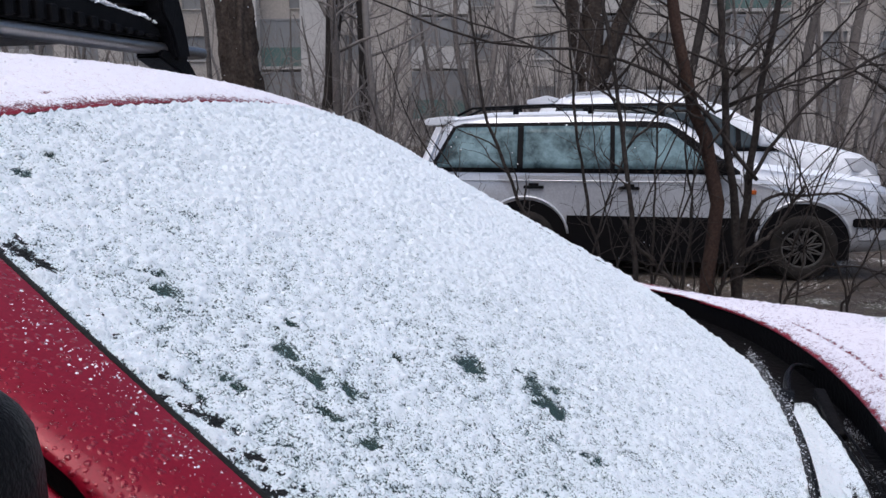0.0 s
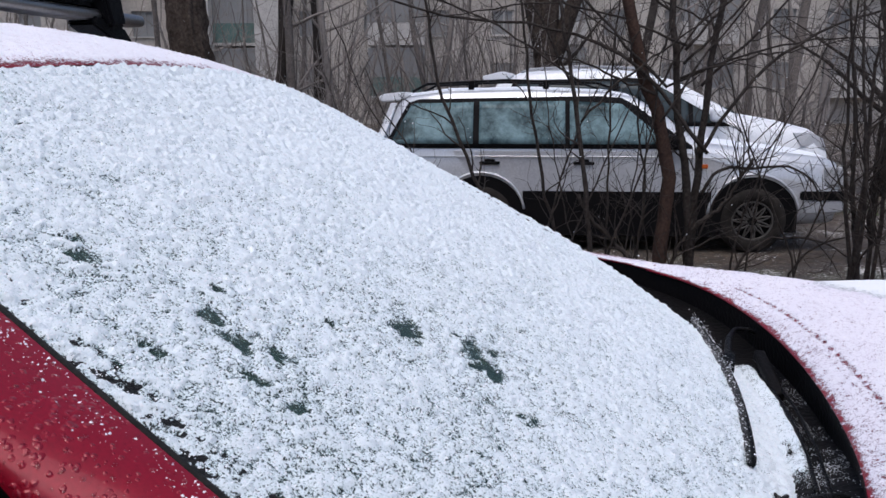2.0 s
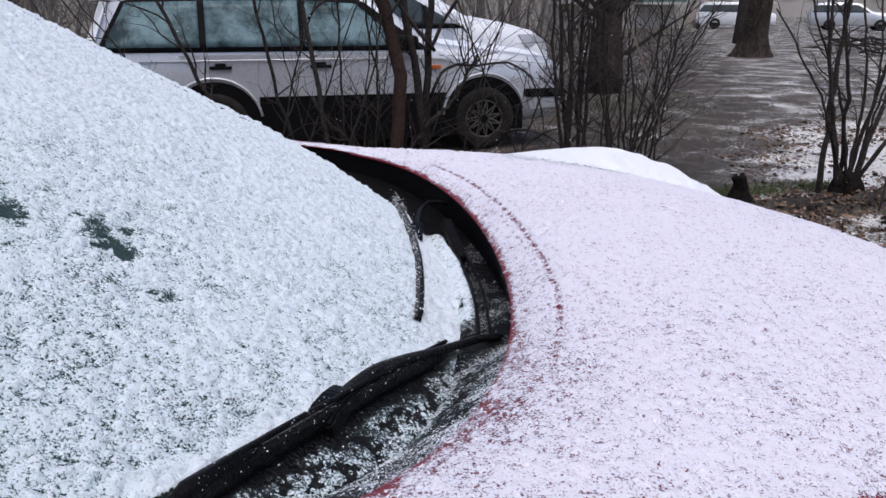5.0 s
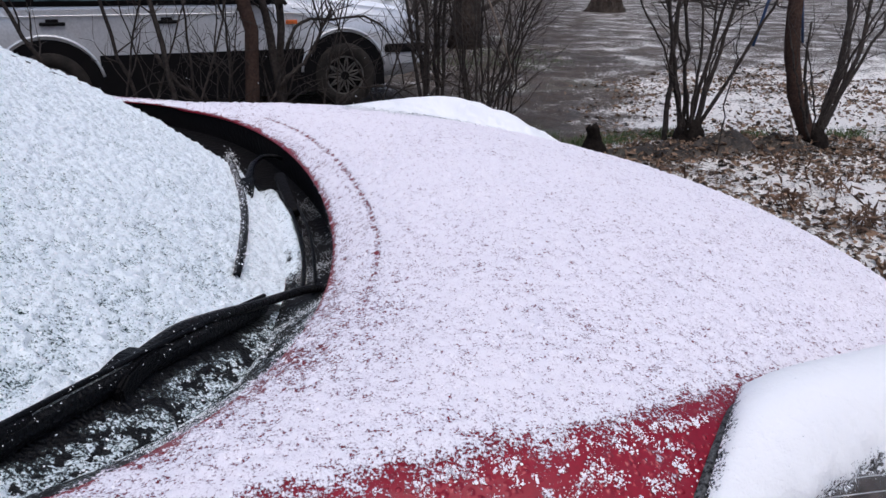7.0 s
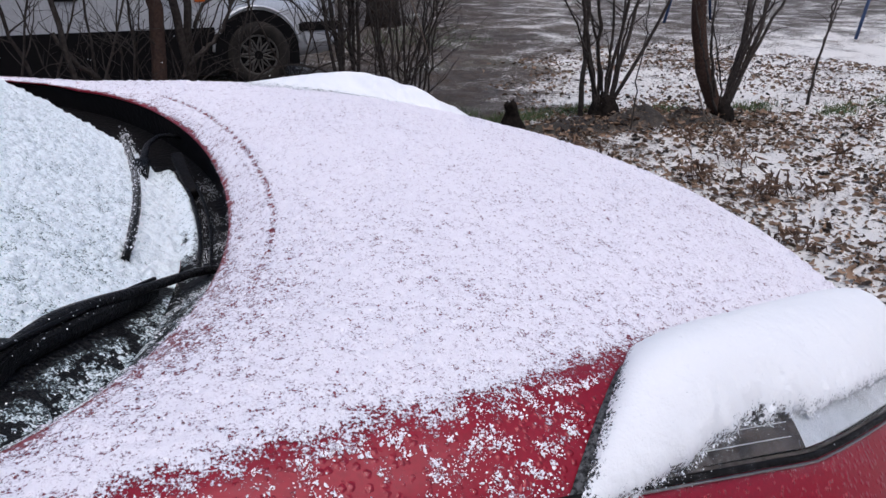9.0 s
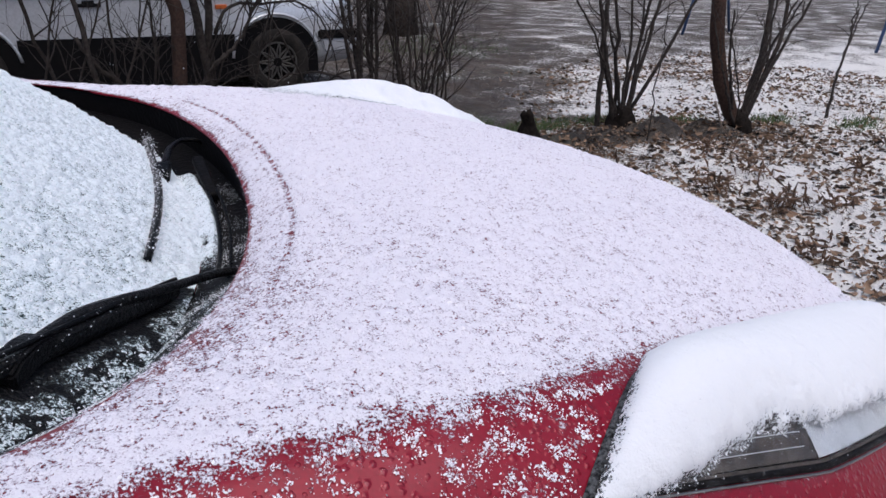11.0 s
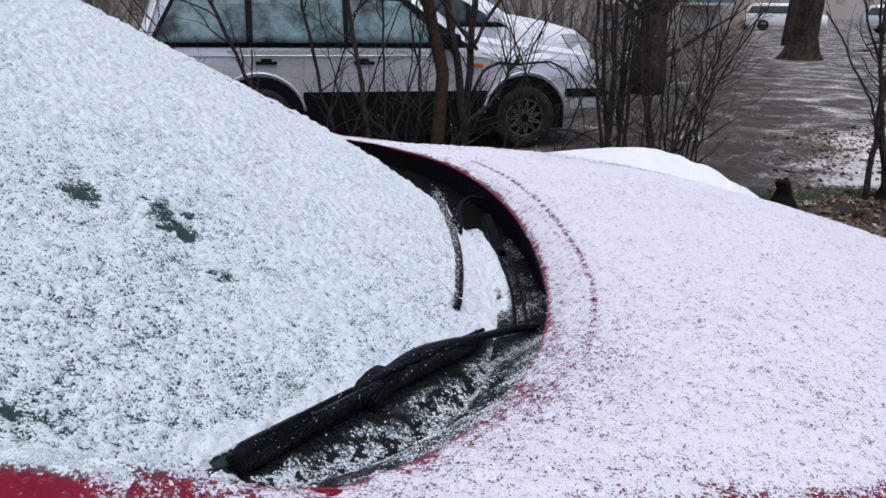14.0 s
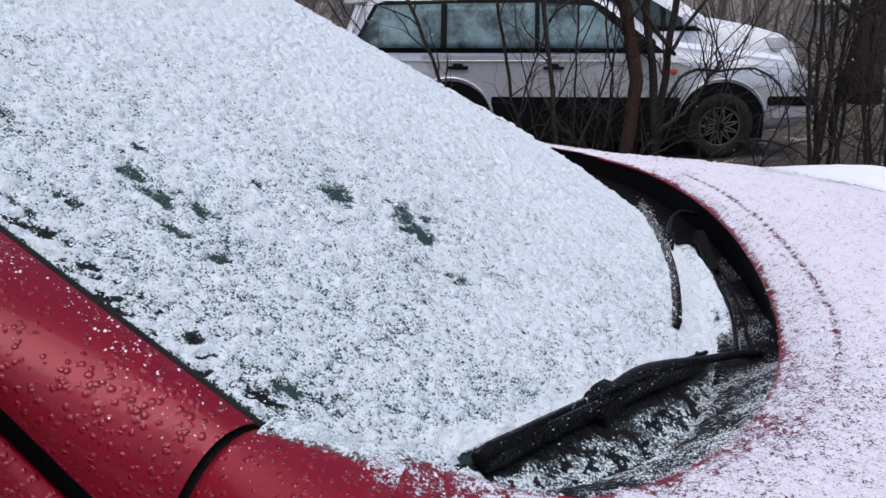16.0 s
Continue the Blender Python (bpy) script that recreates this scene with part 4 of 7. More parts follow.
# bonnet and wings
x = np.arange(-0.49, 0.90, 0.0029)[:, None]
y = np.arange(-0.83, 0.831, 0.0029)[None, :]
x, y = x + 0 * y, y + 0 * x
z = hood_z(x, y)
P = np.stack([x, y, z], -1)
n1 = fractal(x, y, 0.0085, 2, 41, 0.75)
n2 = fractal(x, y, 0.2, 3, 43)
n3 = fractal(x, y, 0.05, 3, 47)
n4 = fractal(x, y, 0.018, 3, 49)
ex = edge_x(y)
cover = 0.76 - 0.09 * smoothstep(0.15, -0.35, y) + 0.08 * n2 + 0.13 * n3 + 0.20 * n1
limit = 0.664 - 0.19 * x - 0.55 * np.clip(x - 0.1, 0, 0.16) ** 2 - 0.10 * np.maximum(0, x - 0.26) + 0.012 * n3
cover = cover - 1.50 * smoothstep(-0.022, 0.030, np.abs(y) - limit) * (1 - 0.25 * n4) + (0.85 * n4 + 0.50 * n3 + 0.10) * smoothstep(0.0, 0.03, np.abs(y) - limit) * smoothstep(0.17, 0.07, np.abs(y) - limit)
cover = cover - 0.75 * smoothstep(-0.20, -0.36, x) * smoothstep(-0.665, -0.70, y) * (1 - 0.5 * n4)
gap = x - ex
cover = cover - 0.9 * np.clip(1 - gap / (0.010 + 0.006 * n3), 0, 1) * (1 - 0.65 * smoothstep(-0.28, -0.45, y))
cover = cover - 0.16 * smoothstep(0.05, 0.005, gap) * (1 + 1.8 * n4)
line = gap - 0.047 - 0.012 * smoothstep(0.2, -0.4, y)
span = smoothstep(0.60, 0.45, y) * smoothstep(-0.50, -0.20, y)
cover = cover - np.exp(-(line / 0.0042) ** 2) * span * np.clip(0.62 + 1.5 * n1 + 0.3 * n3, 0, 1.6)
cover = cover - np.exp(-((line + 0.013) / 0.004) ** 2) * span * np.clip(0.08 + 1.0 * n1, 0, 1) * smoothstep(0.35, 0.1, y)
cover = cover - 0.26 * smoothstep(-0.15, -0.5, y) * smoothstep(0.16, 0.0, gap) * (1 + 1.5 * n4 + 0.8 * n3)
lamps = (x > 0.272 - 0.90 * (np.abs(y) - 0.603)) & (np.abs(y) > lamp_top(x + 0.02)) & (y < 0)
keep = (gap > -0.001) & ~lamps & ~((y < -(HALF - 0.002)) & (x < -0.36))
N = -normals(P)
N = np.where(N[..., 2:3] < 0, -N, N)
Q = P + N * (np.clip(0.0026 * (cover + n1), 0.0002, 0.006) + 0.0006)[..., None]
snow_sheet("bonnet_snow", Q, cover, SNOW_PAINT, "thin pinkish fresh snow lying on the red bonnet", keep)
grains("bonnet_snow_grains", Q, N, np.where(keep, np.clip(0.30 + cover * 0.9 + 0.35 * n4, 0.02, 1), 0), 48000, 0.0010, SNOW_FLAKE_PINK, "loose snow crystals on the bonnet and wings", 92)

# tufts of flakes that slid onto the bare wing
r = np.random.default_rng(150)
n = 340
tx = r.uniform(-0.22, 0.27, n)
off = r.random(n) ** 1.4 * 0.135 + 0.008
ty = 0.664 - 0.19 * tx + off
ok = (tx < 0.262 - 0.90 * (ty - 0.603)) & (r.random(n) < 0.35 + 0.65 * smoothstep(-0.2, 0.15, tx))
tx, ty, size = tx[ok], ty[ok], 0.0022 + 0.0065 * r.random(ok.sum()) ** 2
k = np.repeat(np.arange(len(tx)), (8 + 5200 * size).astype(int))
fx, fy = tx[k] + r.normal(0, 0.7, len(k)) * size[k], ty[k] + r.normal(0, 0.6, len(k)) * size[k]
c = np.stack([fx, -fy, hood_z(fx, -fy) + 0.0008 + r.random(len(k)) * size[k] * 0.25], 1)
flakes("wing_snow_tufts", c, np.array([0, -0.5, 0.85]) + r.normal(0, 0.55, (len(k), 3)), 0.00062, SNOW_FLAKE_PINK, "loose tufts of snowflakes on the bare red wing", 151)

# roof
P = roof_grid(0.0, 1.74, -0.68, 0.68, 250, 220)
N = normals(P)
N = np.where(N[..., 2:3] < 0, -N, N)
x, y = P[..., 0], P[..., 1]
d = np.linspace(0, 1.74, 250)[:, None] + 0 * y
n1 = fractal(x, y, 0.010, 3, 61, 0.7)
n3 = fractal(x, y, 0.05, 3, 67)
cover = 0.85 + 0.15 * n3 - 1.5 * np.clip(1 - d / (0.012 + 0.022 * smoothstep(0.35, -0.2, y) * (1 + fractal(y, x * 0, 0.12, 2, 5)) + 0.006 * n3), 0, 1)
for cy, cd in ((-0.35, 0.055), (-0.45, 0.05), (-0.50, 0.03)):
    e = np.sqrt(((y - cy) / 0.012) ** 2 + ((d - cd - 0.3 * (y - cy)) / 0.004) ** 2)
    cover = cover - 1.3 * np.clip(1.4 - e, 0, 1)
h = 0.0055 * (cover + n1 * 0.6)
snow_sheet("roof_snow", P + N * (np.clip(h, 0.0, 0.014) + 0.0008)[..., None], cover, SNOW_ROOF, "thin fresh snow lying on the red roof")
grains("roof_snow_grains", P + N * (np.clip(h, 0.0, 0.014) + 0.0008)[..., None], N, np.clip(cover, 0.01, 1), 9000, 0.0016, SNOW_FLAKE_PINK, "loose snow crystals on the red roof", 97)

# dusting on the carrier
r = np.random.default_rng(140)
yy = r.uniform(-0.5, 0.48, 2600)
zz = np.interp(yy, [-0.5, 0.08, 0.44, 0.50], [1.80, 1.80, 1.768, 1.75])
back = r.random(2600) ** 2 * 0.35
flakes("carrier_snow", np.stack([-1.588 - back, yy, zz + 0.001], 1), np.array([0, 0, 1.0]) + r.normal(0, 0.4, (2600, 3)), 0.0045, SNOW_FLAKE, "snow dusting along the top of the black carrier", 141)

# heaps on the headlamps
for side in (-1,):
    x = np.linspace(0.300, 0.92, 380)[:, None]
    u = np.linspace(-0.07, 1.12, 180)[None, :]
    xr, q, z = lamp_point(x, u, 0.011)
    xr = xr + 0 * u
    n3 = fractal(xr, q, 0.05, 3, 71)
    n1 = fractal(xr, q, 0.009, 3, 73)
    n4 = fractal(xr, q, 0.014, 3, 75)
    low = np.interp(x, [0.30, 0.33, 0.36, 0.385, 0.41, 0.44, 0.472, 0.556, 0.638, 0.95], [1.14, 1.10, 0.97, 0.865, 0.815, 0.79, 0.845, 0.845, 0.84, 0.84]) + 0.02 * n3 + 0.045 * n4
    left, top, foot, nose = (x - 0.301) / 0.085, (u + 0.065) / 0.62, (low - u) / 0.70, (0.93 - x) / 0.06
    edge = np.minimum(np.minimum(left, top), np.minimum(foot, nose))
    dome = 1.0 + 0 * xr
    for e in (left, top, foot, nose):
        dome = dome * (1 - (1 - np.clip(e, 0, 1)) ** 2)
    thick = 0.040 * np.sqrt(dome) + 0.003 * n3 * dome + 0.0006 * n1 * np.clip(edge * 4, 0, 1)
    P = np.stack([xr, side * q, z + 0 * xr], -1)
    N = normals(P)
    N = np.where(N[..., 2:3] < 0, -N, N)
    cover = np.clip(edge * 9, -0.8, 1.0) + 0.1
    Q = P + N * (thick[..., None] * np.array([0.4, 0.7, 1.0]))
    snow_sheet("lamp_snow", Q, cover, SNOW_HEAP, "thick clean snow heaped on the headlamp", flip=side < 0, group="snow on the lamps")
    if side < 0:
        grains("lamp_snow_grains", Q, N, np.exp(-(edge / 0.13) ** 2), 2500, 0.0005, SNOW_FLAKE, "snow crystals clinging to the wet lens", 98)


x = np.linspace(0.06, 0.87, 260)[:, None]
y = np.linspace(0.50, 0.77, 110)[None, :]
n3 = fractal(x, y, 0.06, 3, 77)
n1 = fractal(x, y, 0.010, 3, 79)
body = smoothstep(0.07, 0.42, x) ** 0.8 * smoothstep(0.86, 0.74, x) * smoothstep(0.51, 0.63, y + 0.03 * n3) * smoothstep(0.77, 0.705, y)
z = hood_z(x, y) + 0.0015 + 0.066 * body + 0.004 * n3 * body + 0.0006 * n1
snow_sheet("lamp_snow", np.stack([x + 0 * y, y + 0 * x, z], -1), np.clip(body * 6 - 0.15, -0.8, 1.1), SNOW_HEAP, "thick clean snow heaped along the far wing and headlamp", group="snow on the lamps")


# snow lying in the cowl: a patch beside the far wiper, grains elsewhere
y = np.linspace(-0.67, 0.34, 500)[:, None]
a = np.linspace(-0.08, 0.97, 100)[None, :]
P = cowl_point(y, a)
P[..., 2] -= 0.03 * np.minimum(a, 0)
x = P[..., 0]
n1 = fractal(x, y + 0 * a, 0.0075, 2, 81, 0.7)
n3 = fractal(x, y + 0 * a, 0.04, 3, 83)
patch = smoothstep(0.27, 0.15, a + 0.05 * n3) * smoothstep(0.33, 0.24, y + 0.05 * n3) * smoothstep(-0.20, 0.0, y + 0.06 * n3)
cover = 0.66 * patch - 0.62 * (1 - patch) + 0.34 * n3 + (0.50 + 0.12 * smoothstep(0.4, 0.9, a)) * smoothstep(-0.12, -0.30, y) * (1 - patch) + 0.35 * smoothstep(0.16, 0.02, a) * smoothstep(-0.22, -0.32, y)
h = 0.003 * (cover + n1 * 0.6) + 0.020 * patch * np.sin(np.clip((a + 0.06) / 0.72, 0, 1) * np.pi)
N = np.zeros_like(P)
N[..., 2] = 1
Q = P + N * (np.clip(h, 0.0, 0.028) + 0.0008)[..., None]
snow_sheet("cowl_snow", Q, cover, SNOW_COWL, "patch of snow lying in the black cowl")
grains("cowl_snow_grains", Q, N, np.clip(0.25 + 1.1 * n3 + 0.5 * patch, 0.0, 1) * smoothstep(0.30, 0.20, y + 0 * a), 12500, 0.0005, SNOW_FLAKE, "scattered snow crystals on the wet cowl", 93)

# crystals lying on the wipers
for k, (y0, z0, y1, z1, count) in enumerate(((*NEAR_BLADE[0], *NEAR_BLADE[1], 500), (*FAR_BLADE[0], *FAR_BLADE[1], 2600))):
    r = np.random.default_rng(120 + k)
    t = r.random(count)
    c, n = on_glass(y0 + (y1 - y0) * t, z0 + (z1 - z0) * t + (0.016, 0.036)[k] * t * (1 - t), (0.019, 0.010)[k])
    c = c + r.normal(0, 0.0060, c.shape) * np.array([1, 0.4, 0.8])
    flakes("wiper_snow_grains", c, n + r.normal(0, 0.4, n.shape), (0.00045, 0.0009)[k], SNOW_FLAKE, "snow crystals lying on the wiper", 130 + k)

# few crystals and many water drops on the near pillar and wing
T, A = np.meshgrid(np.linspace(0, 1, 160), np.linspace(0.02, 0.98, 60), indexing="ij")
P = pillar_point(1.157 + 0.020 * A + (0.343 - 0.020 * A) * T, A, -1)
N = normals(P)
N = np.where(N[..., 2:3] < 0, -N, N)
w = np.clip(0.62 - A * 1.5 + 0.5 * fractal(T * 0.5, A * 0.1, 0.05, 2, 8), 0.01, 1) ** 2
grains("pillar_snow", P, N, w, 3200, 0.0009, SNOW_FLAKE_PINK, "few snow crystals on the wet red pillar", 94)


def drops(name, P, N, weight, count, size, label, seed):
    """Flattened water drops lying on a surface."""
    r = np.random.default_rng(seed)
    i, j = r.integers(0, P.shape[0] - 1, count * 3), r.integers(0, P.shape[1] - 1, count * 3)
    ok = r.random(count * 3) < weight[i, j]
    i, j = i[ok][:count], j[ok][:count]
    c = P[i, j] + (P[i + 1, j + 1] - P[i, j]) * r.random((len(i), 1))
    nn = N[i, j]
    n = len(c)
    s = size * (0.35 + 1.3 * r.random(n) ** 3)
    t1 = np.cross(nn, r.normal(size=(n, 3)))
    t1 /= np.linalg.norm(t1, axis=1, keepdims=True)
    t2 = np.cross(nn, t1)
    k = 8
    a = np.linspace(0, 2 * np.pi, k, endpoint=False)
    wob = 1 + 0.20 * r.normal(size=(n, k))
    stretch = r.uniform(0.6, 1.6, n)[:, None, None]
    rings = []
    for rad, hgt in ((1.0, -0.02), (0.80, 0.16), (0.45, 0.24)):
        rings.append(c[:, None, :] + (t1[:, None, :] * np.cos(a)[None, :, None] * stretch + t2[:, None, :] * np.sin(a)[None, :, None]) * (s[:, None] * wob * rad)[..., None] + nn[:, None, :] * (s * hgt)[:, None, None])
    v = np.concatenate(rings + [(c + nn * s[:, None] * 0.27)[:, None, :]], 1).reshape(-1, 3)
    b = np.arange(n) * (3 * k + 1)
    faces = []
    for ring in (0, 1):
        for q in range(k):
            faces += [np.stack([b + ring * k + q, b + ring * k + (q + 1) % k, b + (ring + 1) * k + (q + 1) % k], 1), np.stack([b + ring * k + q, b + (ring + 1) * k + (q + 1) % k, b + (ring + 1) * k + q], 1)]
    for q in range(k):
        faces.append(np.stack([b + 2 * k + q, b + 2 * k + (q + 1) % k, b + 3 * k], 1))
    ob = mesh_object(name, v, np.concatenate(faces), WATER)
    ob.matrix_world = CAR
    return tagged(ob, label, "water drops", kind="stuff")


drops("pillar_drops", P, N, 0.25 + 0.65 * (fractal(T * 0.5, A * 0.1, 0.04, 2, 9) > -0.1), 1000, 0.0015, "rain drops and meltwater on the red pillar", 95)
X, Y = np.meshgrid(np.linspace(-0.47, 0.30, 200), np.linspace(-0.82, -0.63, 80), indexing="ij")
P = np.stack([X, Y, hood_z(X, Y)], -1)
N = normals(P)
N = np.where(N[..., 2:3] < 0, -N, N)
drops("wing_drops", P, N, np.where(((X < edge_x(Y)) & (Y > -(HALF + 0.001))) | (X < -0.35), 0, 0.7), 500, 0.0010, "meltwater drops on the red wing", 96)
# the same on the wing's shoulder below the pillar
S, A = np.meshgrid(np.linspace(0.02, 1, 60), np.linspace(0.02, 0.98, 50), indexing="ij")
G = pillar_point(1.1532 + 0.020 * A, A, -1)
P = G * (1 - S)[..., None] + np.stack([-0.355 + 0 * A, -(HALF + 0.002 + 0.149 * A), hood_z(-0.355, -(HALF + 0.002 + 0.149 * A))], -1) * S[..., None]
N = normals(P)
N = np.where(N[..., 2:3] < 0, -N, N)
drops("shoulder_drops", P, N, 0.7 + 0 * S, 160, 0.0018, "meltwater drops on the wing's shoulder", 99)
cover = 0.46 - 1.15 * smoothstep(0.03, 0.36, A + 0.45 * (1 - S)) + 0.25 * fractal(S * 0.1, A * 0.12, 0.03, 3, 87)
snow_sheet("shoulder_snow", P + N * 0.002, cover, SNOW_PAINT, "thin snow on the wing's shoulder beside the glass")
grains("shoulder_snow_grains", P, N, np.clip(cover + 0.25, 0.02, 1), 1200, 0.0008, SNOW_FLAKE_PINK, "loose snow crystals on the wing's shoulder", 89)
# a little ridge of snow along the joint of glass and wing
u = np.linspace(-1, 1, 26)[:, None]
s = np.linspace(0.02, 1.45, 150)[None, :]
G0, W0 = pillar_point(np.array(1.1532), np.array(0.0), -1), np.array([-0.355, -HALF - 0.002, float(hood_z(-0.355, -HALF - 0.002))])
C = G0[None, None, :] * (1 - s)[..., None] + W0[None, None, :] * s[..., None]
P = C + np.stack([0.35 * 0.011 * u + 0 * s, 0.011 * u + 0 * s, 0.006 * (1 - u ** 2) + 0.005 * np.maximum(u, 0) + 0 * s], -1)
n4 = fractal(s * 0.12, u * 0.02, 0.010, 3, 88)
cover = 0.34 - 0.8 * np.abs(u) ** 3 + 0.60 * n4 - 1.2 * smoothstep(0.9, 1.3, s)
P[..., 2] += 0.0015 * n4
snow_sheet("edge_snow", P, cover, SNOW_GLASS, "ridge of snow along the joint of windscreen and wing")


# ---- ground: wet mud, with leaf litter and thin snow on the verge ----
def ground_material():
    m = bpy.data.materials.new("muddy_ground_with_thin_snow")
    m.use_nodes = True
    nt = m.node_tree
    b = nt.nodes["Principled BSDF"]
    co = nt.nodes.new("ShaderNodeTexCoord")

    def noise_node(scale, detail=6, rough=0.6):
        n = nt.nodes.new("ShaderNodeTexNoise")
        n.inputs["Scale"].default_value, n.inputs["Detail"].default_value, n.inputs["Roughness"].default_value = scale, detail, rough
        nt.links.new(co.outputs["Object"], n.inputs["Vector"])
        return n.outputs["Fac"]

    def rng_node(value, a, b2, c=0.0, d=1.0):
        n = nt.nodes.new("ShaderNodeMapRange")
        for k, v in (("From Min", a), ("From Max", b2), ("To Min", c), ("To Max", d)):
            n.inputs[k].default_value = v
        nt.links.new(value, n.inputs["Value"])
        return n.outputs["Result"]

    def math_node(op, a, b2):
        n = nt.nodes.new("ShaderNodeMath")
        n.operation = op
        for i, v in enumerate((a, b2)):
            if isinstance(v, (int, float)):
                n.inputs[i].default_value = v
            else:
                nt.links.new(v, n.inputs[i])
        return n.outputs[0]

    def mix_node(fac, a, b2):
        n = nt.nodes.new("ShaderNodeMix")
        n.data_type = "RGBA"
        nt.links.new(fac, n.inputs["Factor"])
        for k, v in (("A", a), ("B", b2)):
            if isinstance(v, tuple):
                n.inputs[k].default_value = (*v, 1)
            else:
                nt.links.new(v, n.inputs[k])
        return n.outputs["Result"]

    mud = mix_node(rng_node(noise_node(0.55), 0.35, 0.65), (0.056, 0.040, 0.028), (0.112, 0.081, 0.056))
    mud = mix_node(rng_node(noise_node(14), 0.35, 0.7), mud, (0.030, 0.025, 0.022))
    grass = mix_node(rng_node(noise_node(40), 0.4, 0.65), (0.05, 0.055, 0.03), (0.085, 0.10, 0.045))
    col = mix_node(rng_node(noise_node(0.8, 4), 0.56, 0.68, 0, 0.55), mud, grass)
    sep = nt.nodes.new("ShaderNodeSeparateXYZ")
    nt.links.new(co.outputs["Object"], sep.inputs[0])
    # the verge lies along a line across the plot
    f = math_node("SUBTRACT", math_node("MULTIPLY", sep.outputs[0], 0.75), math_node("MULTIPLY", sep.outputs[1], 0.60))
    verge = math_node("MULTIPLY", rng_node(f, 0.5, 1.8), rng_node(sep.outputs[1], 4.8, 7.6, 1.0, 0.30))
    col = mix_node(math_node("MULTIPLY", verge, rng_node(noise_node(5, 6, 0.7), 0.3, 0.65, 0.0, 0.75)), col, (0.20, 0.165, 0.13))
    patch = math_node("ADD", math_node("MULTIPLY", noise_node(1.6, 3), 0.45), math_node("MULTIPLY", noise_node(30, 8, 0.85), 0.90))
    level = math_node("ADD", patch, math_node("MULTIPLY", verge, 0.18))
    ridge = math_node("ABSOLUTE", math_node("ADD", math_node("SUBTRACT", sep.outputs[1], 3.66), math_node("MULTIPLY", math_node("SUBTRACT", sep.outputs[0], 5.3), 0.42)), 0.0)
    along = math_node("ABSOLUTE", math_node("SUBTRACT", sep.outputs[0], 5.3), 0.0)
    bare = math_node("MULTIPLY", rng_node(ridge, 0.10, 0.30, 1.0, 0.0), rng_node(along, 0.7, 1.2, 1.0, 0.0))
    level = math_node("SUBTRACT", level, math_node("MULTIPLY", bare, 0.25))
    col = mix_node(math_node("MULTIPLY", bare, rng_node(noise_node(9, 6, 0.7), 0.35, 0.55)), col, (0.022, 0.017, 0.014))
    snowy = rng_node(level, 0.75, 0.81)
    col = mix_node(snowy, col, (0.82, 0.79, 0.75))
    nt.links.new(col, b.inputs["Base Color"])
    rough = rng_node(noise_node(2.5), 0.35, 0.65, 0.55, 0.95)
    nt.links.new(rough, b.inputs["Roughness"])
    bp = nt.nodes.new("ShaderNodeBump")
    bp.inputs["Strength"].default_value, bp.inputs["Distance"].default_value = 0.8, 0.03
    nt.links.new(noise_node(22, 8, 0.7), bp.inputs["Height"])
    nt.links.new(bp.outputs["Normal"], b.inputs["Normal"])
    return m


GROUND = ground_material()


def ground_z(x, y):
    z = 0.035 * fractal(x, y, 1.3, 3, 5) + 0.012 * fractal(x, y, 0.16, 3, 9)
    # small earth ridge at the feet of the shrubs
    d = np.abs((y - 3.70) + 0.42 * (x - 5.3))
    z = z + 0.15 * np.exp(-(d / 0.16) ** 2) * np.exp(-((x - 5.3) / 0.8) ** 2) * (0.6 + 1.5 * fractal(x, y, 0.16, 4, 2))
    # wheel ruts in front of the estate car
    for off in (-0.5, 0.25):
        z = z - 0.04 * np.exp(-((y - 7.05 - off + 0.14 * (x - 3.4)) / 0.16) ** 2)
    far = np.maximum(np.abs(x - 6) - 10, 0) + np.maximum(np.abs(y - 7) - 10, 0)
    return z * np.exp(-far / 3)


def spread(lo, hi, a, b, step):
    mid = np.arange(a, b + step, step)
    left = a - np.geomspace(0.15, a - lo, 24)[::-1]
    right = b + np.geomspace(0.15, hi - b, 24)
    return np.concatenate([left, mid, right])


gx_, gy_ = spread(-400, 400, 1.6, 13, 0.055), spread(-400, 400, 0.8, 12, 0.055)
X, Y = np.meshgrid(gx_, gy_, indexing="ij")
ground = sheet("ground", np.stack([X, Y, ground_z(X, Y)], -1), GROUND)
tagged(ground, "wet muddy ground with thin snow and dead leaves", "ground", kind="structure")


# ---- loose leaves, grass ----
def island_material(name, a, b2, rough=0.8):
    m = bpy.data.materials.new(name)
    m.use_nodes = True
    nt = m.node_tree
    g = nt.nodes.new("ShaderNodeNewGeometry")
    ramp = nt.nodes.new("ShaderNodeMix")
    ramp.data_type = "RGBA"
    ramp.inputs["A"].default_value, ramp.inputs["B"].default_value = (*a, 1), (*b2, 1)
    nt.links.new(g.outputs["Random Per Island"], ramp.inputs["Factor"])
    nt.links.new(ramp.outputs["Result"], nt.nodes["Principled BSDF"].inputs["Base Color"])
    nt.nodes["Principled BSDF"].inputs["Roughness"].default_value = rough
    return m


LEAF = island_material("dead_brown_leaf", (0.016, 0.012, 0.010), (0.34, 0.22, 0.14))
GRASS = island_material("grass_blade", (0.05, 0.09, 0.03), (0.12, 0.16, 0.06))


def verge_of(x, y):
    return 0.75 * x - 0.60 * y


